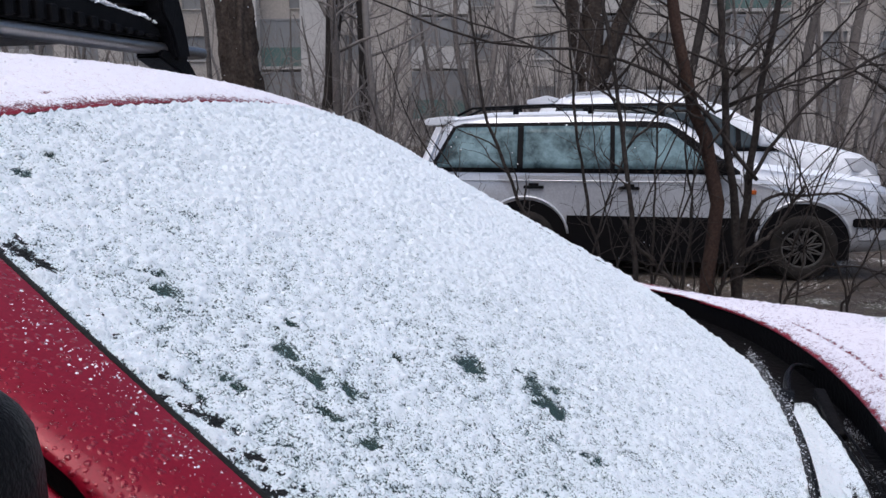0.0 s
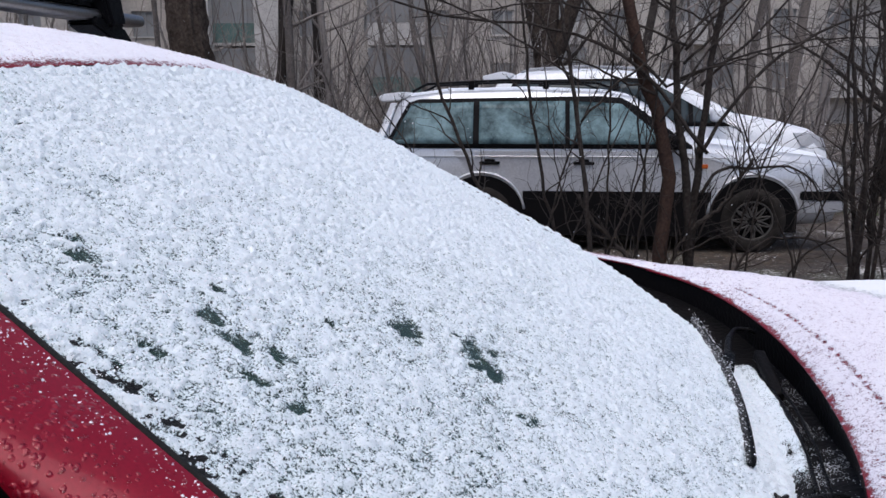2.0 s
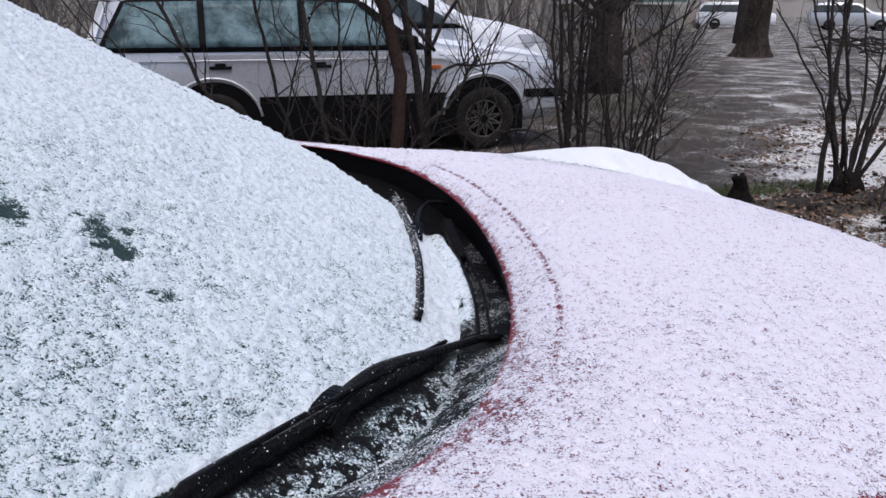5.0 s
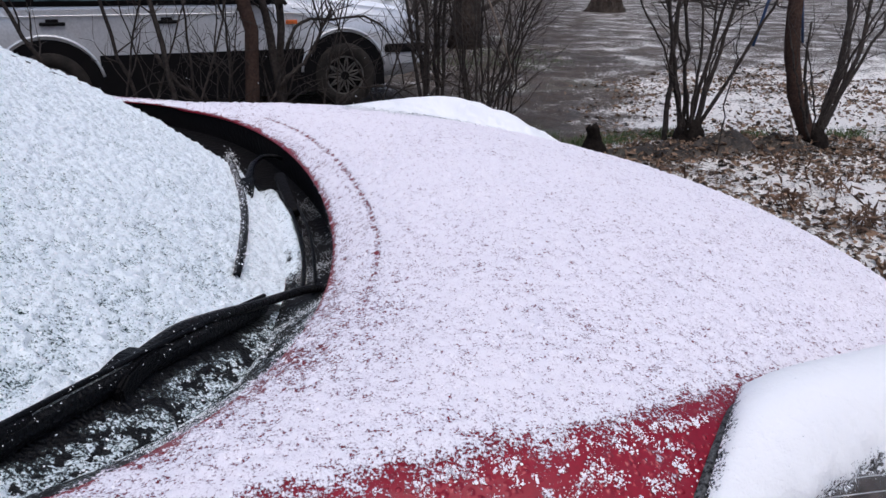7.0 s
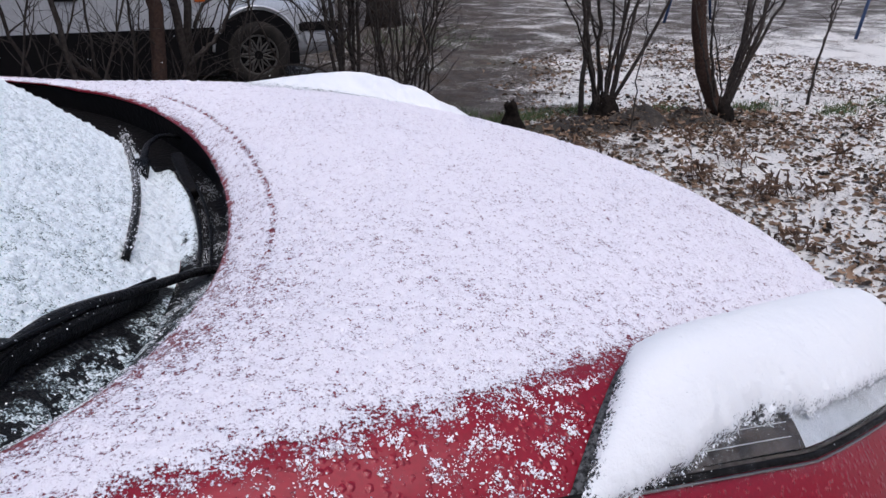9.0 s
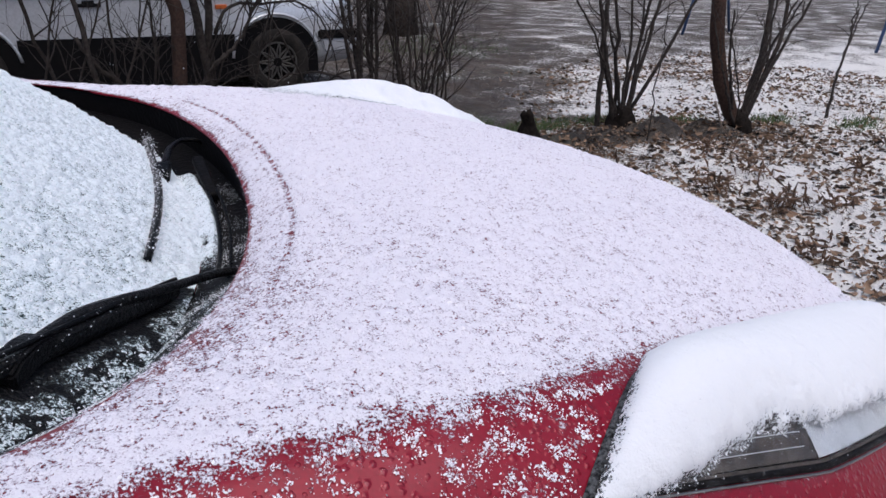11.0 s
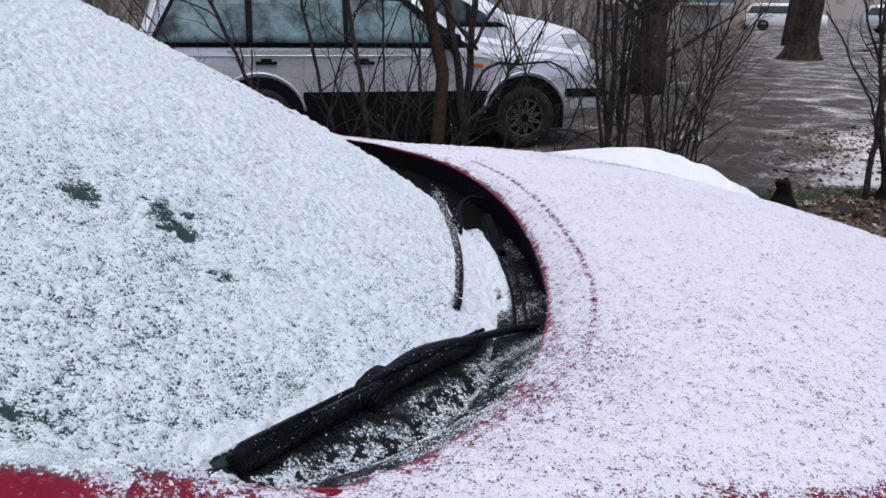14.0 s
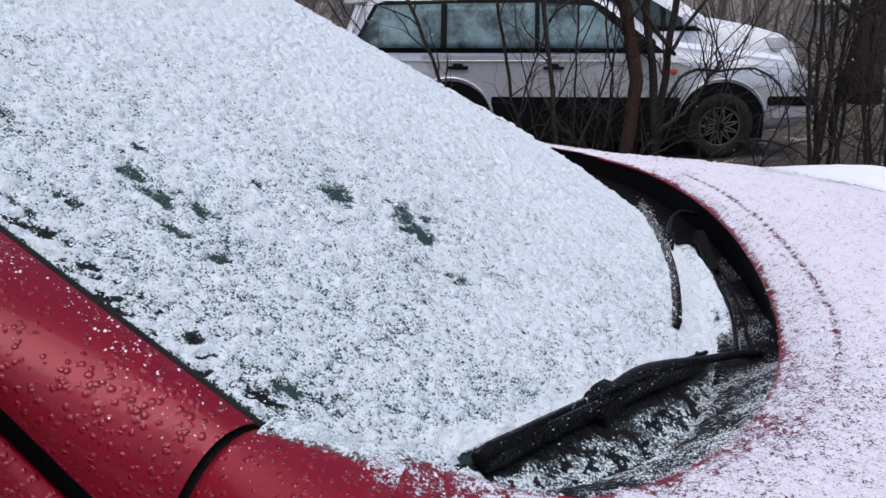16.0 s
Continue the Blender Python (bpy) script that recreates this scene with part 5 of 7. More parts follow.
rng = np.random.default_rng(21)
n = 150000
lx, ly = rng.uniform(2.2, 10.5, n), rng.uniform(-0.5, 7.0, n)
f = verge_of(lx, ly)
dens = (0.9 * np.exp(-((ly - 3.4 + 0.42 * (lx - 5.3)) / 0.25) ** 2) * (np.abs(lx - 5.3) < 1.0) + np.clip((f - 0.45) / 0.8, 0, 1)) * (0.30 + 0.95 * np.clip(1.0 - np.hypot(lx - 4.6, ly - 2.2) / 3.2, 0, 1)) * (0.6 + 0.8 * fractal(lx, ly, 0.7, 2, 4))
m = rng.random(n) < 0.72 * dens
lx, ly = lx[m], ly[m]
n = len(lx)
s = 0.006 + 0.022 * rng.random(n) ** 2
yaw = rng.uniform(0, 2 * np.pi, n)
outline = np.array([(-1.2, 0, 0.1), (-0.5, 0.55, 0.5), (0.4, 0.6, 0.6), (1.2, 0.0, 0.25), (0.4, -0.6, 0.55), (-0.5, -0.55, 0.45), (0, 0, 0.0)])
curl = rng.uniform(-0.6, 1.5, n)
tilt = rng.normal(0, 0.7, n)
v = outline[None] * np.stack([np.ones(n), 0.6 + 0.5 * rng.random(n), curl], 1)[:, None, :]
v = v * s[:, None, None] + rng.normal(0, 0.30, v.shape) * s[:, None, None]
c, si = np.cos(tilt)[:, None], np.sin(tilt)[:, None]
v = np.stack([v[..., 0], v[..., 1] * c - v[..., 2] * si, v[..., 1] * si + v[..., 2] * c], -1)
c, si = np.cos(yaw)[:, None], np.sin(yaw)[:, None]
v = np.stack([v[..., 0] * c - v[..., 1] * si, v[..., 0] * si + v[..., 1] * c, v[..., 2]], -1)
v = v + np.stack([lx, ly, ground_z(lx, ly) + 0.008], 1)[:, None, :]
k = np.arange(n) * 7
f = np.concatenate([np.stack([k + i, k + (i + 1) % 6, k + 6], 1) for i in range(6)])
tagged(mesh_object("leaf_litter", v.reshape(-1, 3), f, LEAF, smooth=False), "brown dead leaves lying on the snowy verge", "leaves", kind="stuff")

n = 5200
spots = np.array([(4.35, 4.45), (4.75, 4.45), (5.3, 4.4), (5.9, 3.95), (6.7, 3.55), (7.3, 3.0), (8.2, 2.9), (4.1, 4.8), (6.2, 9.2), (7.6, 9.8), (7.0, 8.6)])
w = rng.integers(0, len(spots), n)
gx0, gy0 = spots[w, 0] + rng.normal(0, 0.18, n) * (1 + 2.2 * (w > 7)), spots[w, 1] + rng.normal(0, 0.09, n) * (1 + 2.2 * (w > 7))
hgt = rng.uniform(0.02, 0.065, n)
ang = rng.uniform(0, 2 * np.pi, n)
base = np.stack([gx0, gy0, ground_z(gx0, gy0)], 1)
a = np.stack([np.cos(ang), np.sin(ang), 0 * ang], 1) * 0.0035
lean = rng.normal(0, 0.02, (n, 3))
lean[:, 2] = hgt
v = np.stack([base - a, base + a, base + lean], 1).reshape(-1, 3)
f = np.arange(n * 3).reshape(-1, 3)
tagged(mesh_object("grass", v, f, GRASS, smooth=False), "short green grass tufts in the mud", "grass", kind="stuff")

WEEDS = ((4.45, 2.1, 26, 0.13), (4.40, 2.55, 22, 0.12), (4.95, 2.6, 18, 0.10), (4.7, 1.95, 16, 0.10), (3.9, 3.0, 16, 0.10), (3.75, 1.55, 18, 0.10), (5.6, 2.2, 14, 0.12), (4.15, 3.35, 14, 0.10), (6.6, 2.5, 12, 0.13), (5.2, 3.2, 14, 0.10), (3.4, 2.2, 14, 0.08))

# dry brown weeds standing in the leaf litter
WEED = island_material("dry_brown_weed", (0.05, 0.028, 0.018), (0.19, 0.11, 0.065))
out = []
for wx, wy, k, tall in WEEDS:
    for _ in range(k):
        p = np.array([wx + rng.normal(0, 0.07), wy + rng.normal(0, 0.06), 0.0])
        p[2] = float(ground_z(p[0], p[1]))
        d = np.array([rng.normal(0, 0.5), rng.normal(0, 0.5), 1.0])
        h = tall * rng.uniform(0.4, 1.1)
        bend = rng.normal(0, 0.25, 3)
        q = np.array([p, p + d * h * 0.5, p + d * h + bend * h * 0.5])
        out.append(tube_arrays(q, [0.0028, 0.0022, 0.0012], 3, close=False))
        for _ in range(2):
            t = rng.uniform(0.3, 1.0)
            a = q[1] * (1 - t) + q[2] * t
            e = a + rng.normal(0, 0.035, 3)
            out.append(tube_arrays(np.array([a, (a + e) / 2 + rng.normal(0, 0.006, 3), e]), [0.004, 0.009, 0.002], 3, close=False))
tagged(quads_object("dry_weeds", out, WEED, smooth=False), "dry brown weed stalks in the leaf litter", "weeds", kind="stuff")


# ---- parked cars behind ----
def loft(stations, n=9):
    """Loops across a car: (x, floor, belt height, top height, half width at the belt, half width at the top)."""
    rows = []
    for x, zf, zb, zt, wb, wt in stations:
        half = [(wb * 0.93, zf), (wb, zf + 0.10), (wb * 1.01, (zf + zb) * 0.55), (wb, zb), ((wb + wt) / 2, (zb + zt - 0.045) / 2), (wt, zt - 0.045), (wt * 0.93, zt - 0.012), (wt * 0.6, zt + 0.012), (0, zt + 0.018)]
        loop = [(x, -a, z) for a, z in half] + [(x, a, z) for a, z in half[-2::-1]]
        rows.append(loop)
    return np.array(rows)


def shell(name, stations, mat, parent, label=""):
    P = loft(stations)
    nu, nv = P.shape[:2]
    f = [tuple(q) for q in grid_faces(nu, nv).tolist()]
    f += [tuple(range(nv)), tuple((nu - 1) * nv + j for j in range(nv))[::-1]]
    f += [(i * nv, (i + 1) * nv, (i + 1) * nv + nv - 1, i * nv + nv - 1) for i in range(nu - 1)]
    ob = mesh_object(name, P.reshape(-1, 3), f, mat, parent, label)
    bm = bmesh.new()
    bm.from_mesh(ob.data)
    bmesh.ops.recalc_face_normals(bm, faces=bm.faces[:])
    bm.to_mesh(ob.data)
    bm.free()
    return ob


def panel(name, corners, thick, mat, parent, label="", bevel=0.0):
    """A flat or slightly folded plate from its outer corners, drawn inwards along +y."""
    bm = bmesh.new()
    a = [bm.verts.new(c) for c in corners]
    b = [bm.verts.new((c[0], c[1] + thick, c[2])) for c in corners]
    n = len(a)
    bm.faces.new(a)
    bm.faces.new(b[::-1])
    for i in range(n):
        bm.faces.new((a[i], b[i], b[(i + 1) % n], a[(i + 1) % n]))
    bmesh.ops.recalc_face_normals(bm, faces=bm.faces[:])
    return part(name, bm, mat, parent, label)


def side_y(stations, x, z):
    """How far out a car's flank stands at that place."""
    st = np.array(stations)
    v = [np.interp(x, st[::-1, 0] if st[0, 0] > st[-1, 0] else st[:, 0], st[::-1, k] if st[0, 0] > st[-1, 0] else st[:, k]) for k in range(1, 6)]
    zf, zb, zt, wb, wt = v
    if z <= zb:
        return wb
    return wb + (wt - wb) * min(1, (z - zb) / (zt - 0.045 - zb))


def on_side(stations, pts, out=0.006):
    return [(x, -side_y(stations, x, z) - out, z) for x, z in pts]


def side_sheet(name, stations, xs, lo, hi, out, mat, parent, label="", thick=0.012):
    """A plate that follows the flank: xs from the front to the rear, with its lower and upper edge at each."""
    x0 = np.linspace(xs[0], xs[-1], 28)
    zl = np.interp(-x0, -np.array(xs), lo)
    zh = np.interp(-x0, -np.array(xs), hi)
    P = []
    for x, a, b in zip(x0, zl, zh):
        P.append([(x, -side_y(stations, x, z) - out, z) for z in np.linspace(a, b, 7)])
    return sheet(name, np.array(P), mat, parent, label, thick=thick)


estate = thing("estate_car", pose(3.42, 6.92, 0, 0, 0, -8) @ pose(0, 0.86, 0), "silver-grey estate car with black lower cladding, lengthened over the dark under the car and snow on top", "car")
ES = [(0.835, 0.36, 0.58, 0.68, 0.76, 0.72), (0.80, 0.30, 0.66, 0.875, 0.81, 0.76), (0.68, 0.28, 0.68, 0.925, 0.835, 0.77), (0.2, 0.25, 0.75, 0.985, 0.85, 0.77), (-0.42, 0.25, 0.96, 1.058, 0.85, 0.78),
      (-0.56, 0.25, 0.985, 1.116, 0.85, 0.74), (-0.85, 0.25, 0.99, 1.336, 0.85, 0.68), (-1.12, 0.25, 0.99, 1.499, 0.85, 0.63), (-1.4, 0.25, 0.99, 1.551, 0.85, 0.62), (-2.2, 0.25, 0.99, 1.580, 0.85, 0.62),
      (-3.0, 0.25, 0.99, 1.563, 0.85, 0.61), (-3.42, 0.26, 0.99, 1.510, 0.84, 0.60), (-3.52, 0.28, 0.99, 1.418, 0.83, 0.60), (-3.66, 0.32, 0.97, 1.093, 0.81, 0.66), (-3.74, 0.36, 0.85, 0.96, 0.78, 0.70), (-3.77, 0.40, 0.62, 0.72, 0.74, 0.70)]
shell("body", ES, SILVER, estate, "silver-grey body")
# glass, in dark frames
side_sheet("window_surround", ES, [-0.60, -0.95, -1.24, -1.5, -3.36, -3.60], [1.0, 1.0, 1.0, 1.0, 1.0, 1.0], [1.023, 1.278, 1.481, 1.499, 1.470, 1.023], 0.006, CLADDING, estate, "black window surround")
for xs, lo, hi in (([-0.90, -1.26, -1.77], [1.041] * 3, [1.116, 1.423, 1.452]), ([-1.815, -2.66], [1.041] * 2, [1.452, 1.447]), ([-2.72, -3.34, -3.52], [1.041] * 3, [1.441, 1.429, 1.093])):
    side_sheet("side_window", ES, xs, lo, hi, 0.011, CAR_GLASS, estate, "misted greenish side window")
panel("quarter_light", on_side(ES, [(-0.68, 1.023), (-0.82, 1.023), (-0.82, 1.128)], 0.012), 0.01, CLADDING, estate)
# windscreen
bm = bmesh.new()
vs = [bm.verts.new(p) for p in ((-0.50, -0.70, 1.099), (-0.50, 0.70, 1.099), (-1.13, 0.56, 1.520), (-1.13, -0.56, 1.520))]
bm.faces.new(vs)
bmesh.ops.solidify(bm, geom=bm.faces[:], thickness=-0.015)
part("windscreen", bm, DARK_GLASS, estate, "snow-edged windscreen")
# doors
for a, b in ((-0.66, -1.78), (-1.80, -2.70)):
    d = panel("door", on_side(ES, [(a, 0.52), (a, 0.975), (b, 0.975), (b, 0.52)], 0.010), 0.02, SILVER, estate, "silver-grey door")
    bm = bmesh.new()
    box(bm, (b + 0.05, -0.885, 0.845), (b + 0.25, -0.855, 0.875), 0.008)
    box(bm, (b + 0.10, -0.880, 0.86), (b + 0.20, -0.855, 0.90), 0.008)
    part("door_handle", bm, BLACK_TRIM, d, "black door handle")
panel("rear_quarter", on_side(ES, [(-2.72, 0.62), (-2.72, 0.975), (-3.62, 0.965), (-3.68, 0.62)], 0.008), 0.02, SILVER, estate)
panel("front_wing", on_side(ES, [(-0.64, 0.52), (-0.64, 0.965), (0.15, 0.74), (0.60, 0.66), (0.60, 0.52)], 0.008), 0.02, SILVER, estate)
tube("body_crease", [(0.70, -0.835, 0.845), (0.1, -0.868, 0.90), (-0.7, -0.872, 0.925), (-2.6, -0.872, 0.925), (-3.6, -0.84, 0.915)], [0.006] * 5, SILVER, estate, sides=6)
# cladding
arch = [(0.36 * math.cos(a), 0.33 + 0.385 * math.sin(a)) for a in np.linspace(0, np.pi, 15)]
for x0 in (0.0, -2.63):
    # filled black plate stands in for the shaded opening round the wheel
    bm = bmesh.new()
    outer = [(x0 + p[0] * 1.16, p[1] * 1.0 + 0.02) for p in arch]
    prism(bm, outer + [(x0 - 0.42, 0.2), (x0 + 0.42, 0.2)], -0.885, -0.80)
    part("wheel_arch", bm, CLADDING, estate, "black plate standing for the dark wheel arch opening")
    pts = [(x0 + 0.43 * math.cos(a), -0.888, 0.345 + 0.42 * math.sin(a)) for a in np.linspace(0.15, np.pi - 0.05, 18)]
    tube("arch_lip", pts, [0.014] * 18, SILVER, estate, sides=6)
    wheel(estate, pose(x0, -0.83, 0.315, 0, 0, -6 if x0 == 0 else 0), 0.315, 0.19, MUDDY_TYRE, ALLOY, 11)
    wheel(estate, pose(x0, 0.80, 0.315, 0, 0, 180), 0.315, 0.19, MUDDY_TYRE, ALLOY, 11)
# real cladding above; its lower part stands for the dark under the car
panel("lower_cladding", [(-0.40, -0.878, 0.15), (-0.40, -0.878, 0.585), (-2.22, -0.878, 0.585), (-2.22, -0.878, 0.15)], 0.08, CLADDING, estate, "black lower cladding, lengthened over the dark under the car")
panel("rear_cladding", [(-3.04, -0.868, 0.25), (-3.04, -0.868, 0.595), (-3.74, -0.80, 0.60), (-3.70, -0.80, 0.30)], 0.08, CLADDING, estate, "black rear cladding")
# bumper: black band over a grey lip
bm = bmesh.new()
prism(bm, [(0.44, 0.60), (0.84, 0.60), (0.90, 0.585), (0.905, 0.53), (0.84, 0.515), (0.44, 0.515)], -0.872, 0.872)
bmesh.ops.bevel(bm, geom=bm.edges[:], offset=0.012, segments=2, affect="EDGES")
part("bumper_band", bm, CLADDING, estate, "black bumper band")
bm = bmesh.new()
prism(bm, [(0.46, 0.51), (0.86, 0.51), (0.895, 0.49), (0.84, 0.40), (0.50, 0.38)], -0.862, 0.862)
bmesh.ops.bevel(bm, geom=bm.edges[:], offset=0.012, segments=2, affect="EDGES")
part("bumper_lip", bm, LIGHT_GREY, estate, "scuffed grey bumper lip")
bm = bmesh.new()
box(bm, (0.70, -0.79, 0.66), (0.850, -0.40, 0.82), 0.02)
part("headlamp", bm, REFLECTOR, estate, "clear headlamp")
bm = bmesh.new()
box(bm, (0.66, -0.848, 0.645), (0.835, -0.74, 0.83), 0.02)
part("corner_lamp", bm, LIGHT_GREY, estate, "grey corner lamp")
bm = bmesh.new()
box(bm, (0.80, -0.40, 0.66), (0.835, 0.40, 0.80), 0.01)
part("grille", bm, CLADDING, estate)
bm = bmesh.new()
box(bm, (-0.56, -0.882, 0.815), (-0.45, -0.86, 0.855), 0.006)
part("side_repeater", bm, AMBER, estate, "amber side repeater")
bm = bmesh.new()
box(bm, (-0.16, -0.09, -0.07), (0.06, 0.08, 0.07), 0.04, 3)
mm = part("door_mirror", bm, CLADDING, estate, "black door mirror", smooth=True)
mm.matrix_local = pose(-0.76, -0.93, 1.070)
for yy in (-0.52, 0.52):
    tube("roof_rail", [(-1.35, yy, 1.580), (-1.5, yy, 1.632), (-2.4, yy, 1.661), (-3.2, yy, 1.626), (-3.35, yy, 1.551)], [0.014] * 5, BLACK_TRIM, estate, "black roof rail")
    for px in (-2.0, -2.75):
        bm = bmesh.new()
        box(bm, (px - 0.03, yy - 0.012, 1.557), (px + 0.03, yy + 0.012, 1.650), 0.006)
        part("rail_post", bm, BLACK_TRIM, estate)
bm = bmesh.new()
prism(bm, [(-3.36, 1.510), (-3.44, 1.551), (-3.66, 1.528), (-3.70, 1.487), (-3.66, 1.447), (-3.48, 1.464)], -0.58, 0.58)
bmesh.ops.bevel(bm, geom=bm.edges[:], offset=0.012, segments=2, affect="EDGES")
part("tail_spoiler", bm, WHITE_PAINT, estate, "pale tail spoiler")
panel("tail_edge", on_side(ES, [(-3.50, 1.441), (-3.56, 1.441), (-3.74, 1.0), (-3.66, 1.0)], 0.010), 0.03, WHITE_PAINT, estate)


def car_snow(stations, x0, x1, base, seed, label, thick=0.012, wide=0.93):
    """Thin snow along the upper faces of a car between two stations."""
    st = np.array(stations)
    x = np.linspace(x0, x1, 110)[:, None]
    k = np.linspace(-1, 1, 60)[None, :]
    zt = np.interp(-x, -st[:, 0], st[:, 3])
    wt = np.interp(-x, -st[:, 0], st[:, 5])
    y = k * wt * wide
    z = zt + 0.018 - 0.030 * np.abs(k) ** 3 * wide + thick * (0.5 + 0.5 * fractal(x + 0 * y, y, 0.25, 3, seed)) * (1 - np.abs(k) ** 8)
    P = np.stack([x + 0 * y, y, z], -1)
    ob = sheet("car_snow", P, SNOW, None, flip=True)
    ob.matrix_world = base
    return tagged(ob, label, "snow", kind="stuff")


EM = estate.matrix_world.copy()
car_snow(ES, -1.18, -3.45, EM, 3, "thin snow on the estate car's roof")
car_snow(ES, 0.72, -0.50, EM, 4, "thin snow on the estate car's bonnet")

# white people carrier behind it
van = thing("people_carrier", pose(3.42, 6.92, 0, 0, 0, -8) @ pose(0.10, 2.4 + 0.88, 0), "white people carrier parked behind the estate car", "car")
VS = [(1.66, 0.4, 0.624, 0.728, 0.68, 0.62), (1.58, 0.34, 0.749, 0.936, 0.78, 0.7), (1.4, 0.3, 0.853, 1.071, 0.85, 0.74), (1, 0.28, 0.957, 1.175, 0.87, 0.76), (0.45, 0.28, 1.061, 1.269, 0.88, 0.78),
      (0.1, 0.28, 1.092, 1.477, 0.88, 0.72), (-0.3, 0.28, 1.102, 1.695, 0.88, 0.66), (-0.65, 0.28, 1.102, 1.799, 0.88, 0.64), (-1.4, 0.28, 1.102, 1.846, 0.88, 0.64), (-2.3, 0.28, 1.102, 1.799, 0.87, 0.63),
      (-2.62, 0.3, 1.102, 1.664, 0.86, 0.63), (-2.85, 0.34, 1.082, 1.206, 0.83, 0.68), (-2.92, 0.38, 0.832, 0.936, 0.8, 0.72)]
shell("body", VS, WHITE_PAINT, van, "white body")
side_sheet("window_surround", VS, [0.34, -0.42, -0.8, -2.40, -2.62], [1.123] * 5, [1.144, 1.643, 1.726, 1.706, 1.144], 0.006, CLADDING, van, "black window surround")
for xs, lo, hi in (([0.22, -0.12], [1.165] * 2, [1.186, 1.394]), ([-0.18, -0.50, -1.05], [1.165] * 3, [1.435, 1.633, 1.685]), ([-1.13, -1.95], [1.165] * 2, [1.685, 1.685]), ([-2.03, -2.35, -2.5], [1.165] * 3, [1.674, 1.654, 1.3])):
    side_sheet("side_window", VS, xs, lo, hi, 0.011, DARK_GLASS, van, "dark side window")
bm = bmesh.new()
vs = [bm.verts.new(p) for p in ((0.46, -0.72, 1.284), (0.46, 0.72, 1.284), (-0.60, 0.58, 1.804), (-0.60, -0.58, 1.804))]
bm.faces.new(vs)
bmesh.ops.solidify(bm, geom=bm.faces[:], thickness=-0.012)
part("windscreen", bm, CAR_GLASS, van, "misted windscreen")
panel("front_pillar", on_side(VS, [(0.40, 1.102), (0.50, 1.186), (-0.55, 1.758), (-0.60, 1.664)], 0.028), 0.03, WHITE_PAINT, van)
panel("headlamp", on_side(VS, [(1.14, 1.04), (1.22, 0.89), (1.58, 0.83), (1.53, 0.97), (1.38, 1.04)], 0.03), 0.05, LIGHT_GREY, van, "large clear headlamp")
bm = bmesh.new()
box(bm, (-0.10, -0.10, -0.08), (0.08, 0.08, 0.08), 0.04, 3)
mm = part("door_mirror", bm, WHITE_PAINT, van, "white door mirror", smooth=True)
mm.matrix_local = pose(0.16, -0.97, 1.269)
bm = bmesh.new()
prism(bm, [(-2.38, 1.789), (-2.55, 1.830), (-2.82, 1.768), (-2.80, 1.716), (-2.50, 1.706)], -0.55, 0.55)
bmesh.ops.bevel(bm, geom=bm.edges[:], offset=0.012, segments=2, affect="EDGES")
part("tail_spoiler", bm, WHITE_PAINT, van, "white tail spoiler")
for yy in (-0.55, 0.55):
    tube("roof_rail", [(-0.75, yy, 1.815), (-0.85, yy, 1.862), (-1.5, yy, 1.888), (-2.2, yy, 1.851), (-2.3, yy, 1.810)], [0.016] * 5, LIGHT_GREY, van, "grey roof rail")
for x0 in (0.85, -1.95):
    for sgn in (-1, 1):
        wheel(van, pose(x0, sgn * 0.81, 0.32, 0, 0, 0 if sgn < 0 else 180), 0.32, 0.2, MUDDY_TYRE, ALLOY, 8)
VM = van.matrix_world.copy()
car_snow(VS, -0.62, -2.4, VM, 6, "thin snow on the people carrier's roof")
car_snow(VS, 1.5, 0.48, VM, 7, "thin snow on the people carrier's bonnet")


# ---- shrubs and trees ----
def wander(p, d, length, n, bend, rng, up=0.0):
    """A wavering path from p along d."""
    p, d = np.array(p, float), np.array(d, float)
    d /= np.linalg.norm(d)
    pts = [p]
    for _ in range(n):
        d = d + rng.normal(0, bend, 3) + np.array([0, 0, up])
        d /= np.linalg.norm(d)
        p = p + d * length / n
        pts.append(p)
    return np.array(pts)


def twiggy(pts, radii, rng, out, count, length, depth=1, sides=4, upward=0.25, start=0.25, spreadness=0.8):
    """Side shoots along a path, each with its own shoots; appended to out as tubes."""
    n = len(pts)
    for _ in range(count):
        t = rng.uniform(start, 1.0)
        f = t * (n - 1)
        i = min(int(f), n - 2)
        p = pts[i] + (pts[i + 1] - pts[i]) * (f - i)
        r = radii[i] * (1 - (f - i)) + radii[i + 1] * (f - i)
        d = pts[i + 1] - pts[i]
        d = d / max(np.linalg.norm(d), 1e-6)
        side = rng.normal(0, 1, 3)
        side -= d * side.dot(d)
        side /= max(np.linalg.norm(side), 1e-6)
        way = d * (1 - spreadness * 0.6) + side * spreadness + np.array([0, 0, upward])
        L = length * rng.uniform(0.5, 1.3)
        q = wander(p, way, L, 5, 0.16, rng, 0.04)
        r0 = min(r * 0.55, 0.012 * length + 0.0025)
        rr = np.linspace(r0, max(r0 * 0.3, 0.0014), len(q))
        out.append(tube_arrays(q, rr, sides, close=False))
        if depth > 1:
            twiggy(q, rr, rng, out, 3, length * 0.5, depth - 1, 3, upward, 0.2, spreadness)


def smooth_path(pts, n=18):
    pts = np.array(pts, float)
    seg = np.concatenate([[0], np.cumsum(np.linalg.norm(np.diff(pts, axis=0), axis=1))])
    t = np.linspace(0, seg[-1], n)
    q = np.stack([np.interp(t, seg, pts[:, i]) for i in range(3)], 1)
    for _ in range(3):
        q[1:-1] = (q[:-2] + 2 * q[1:-1] + q[2:]) / 4
    return q


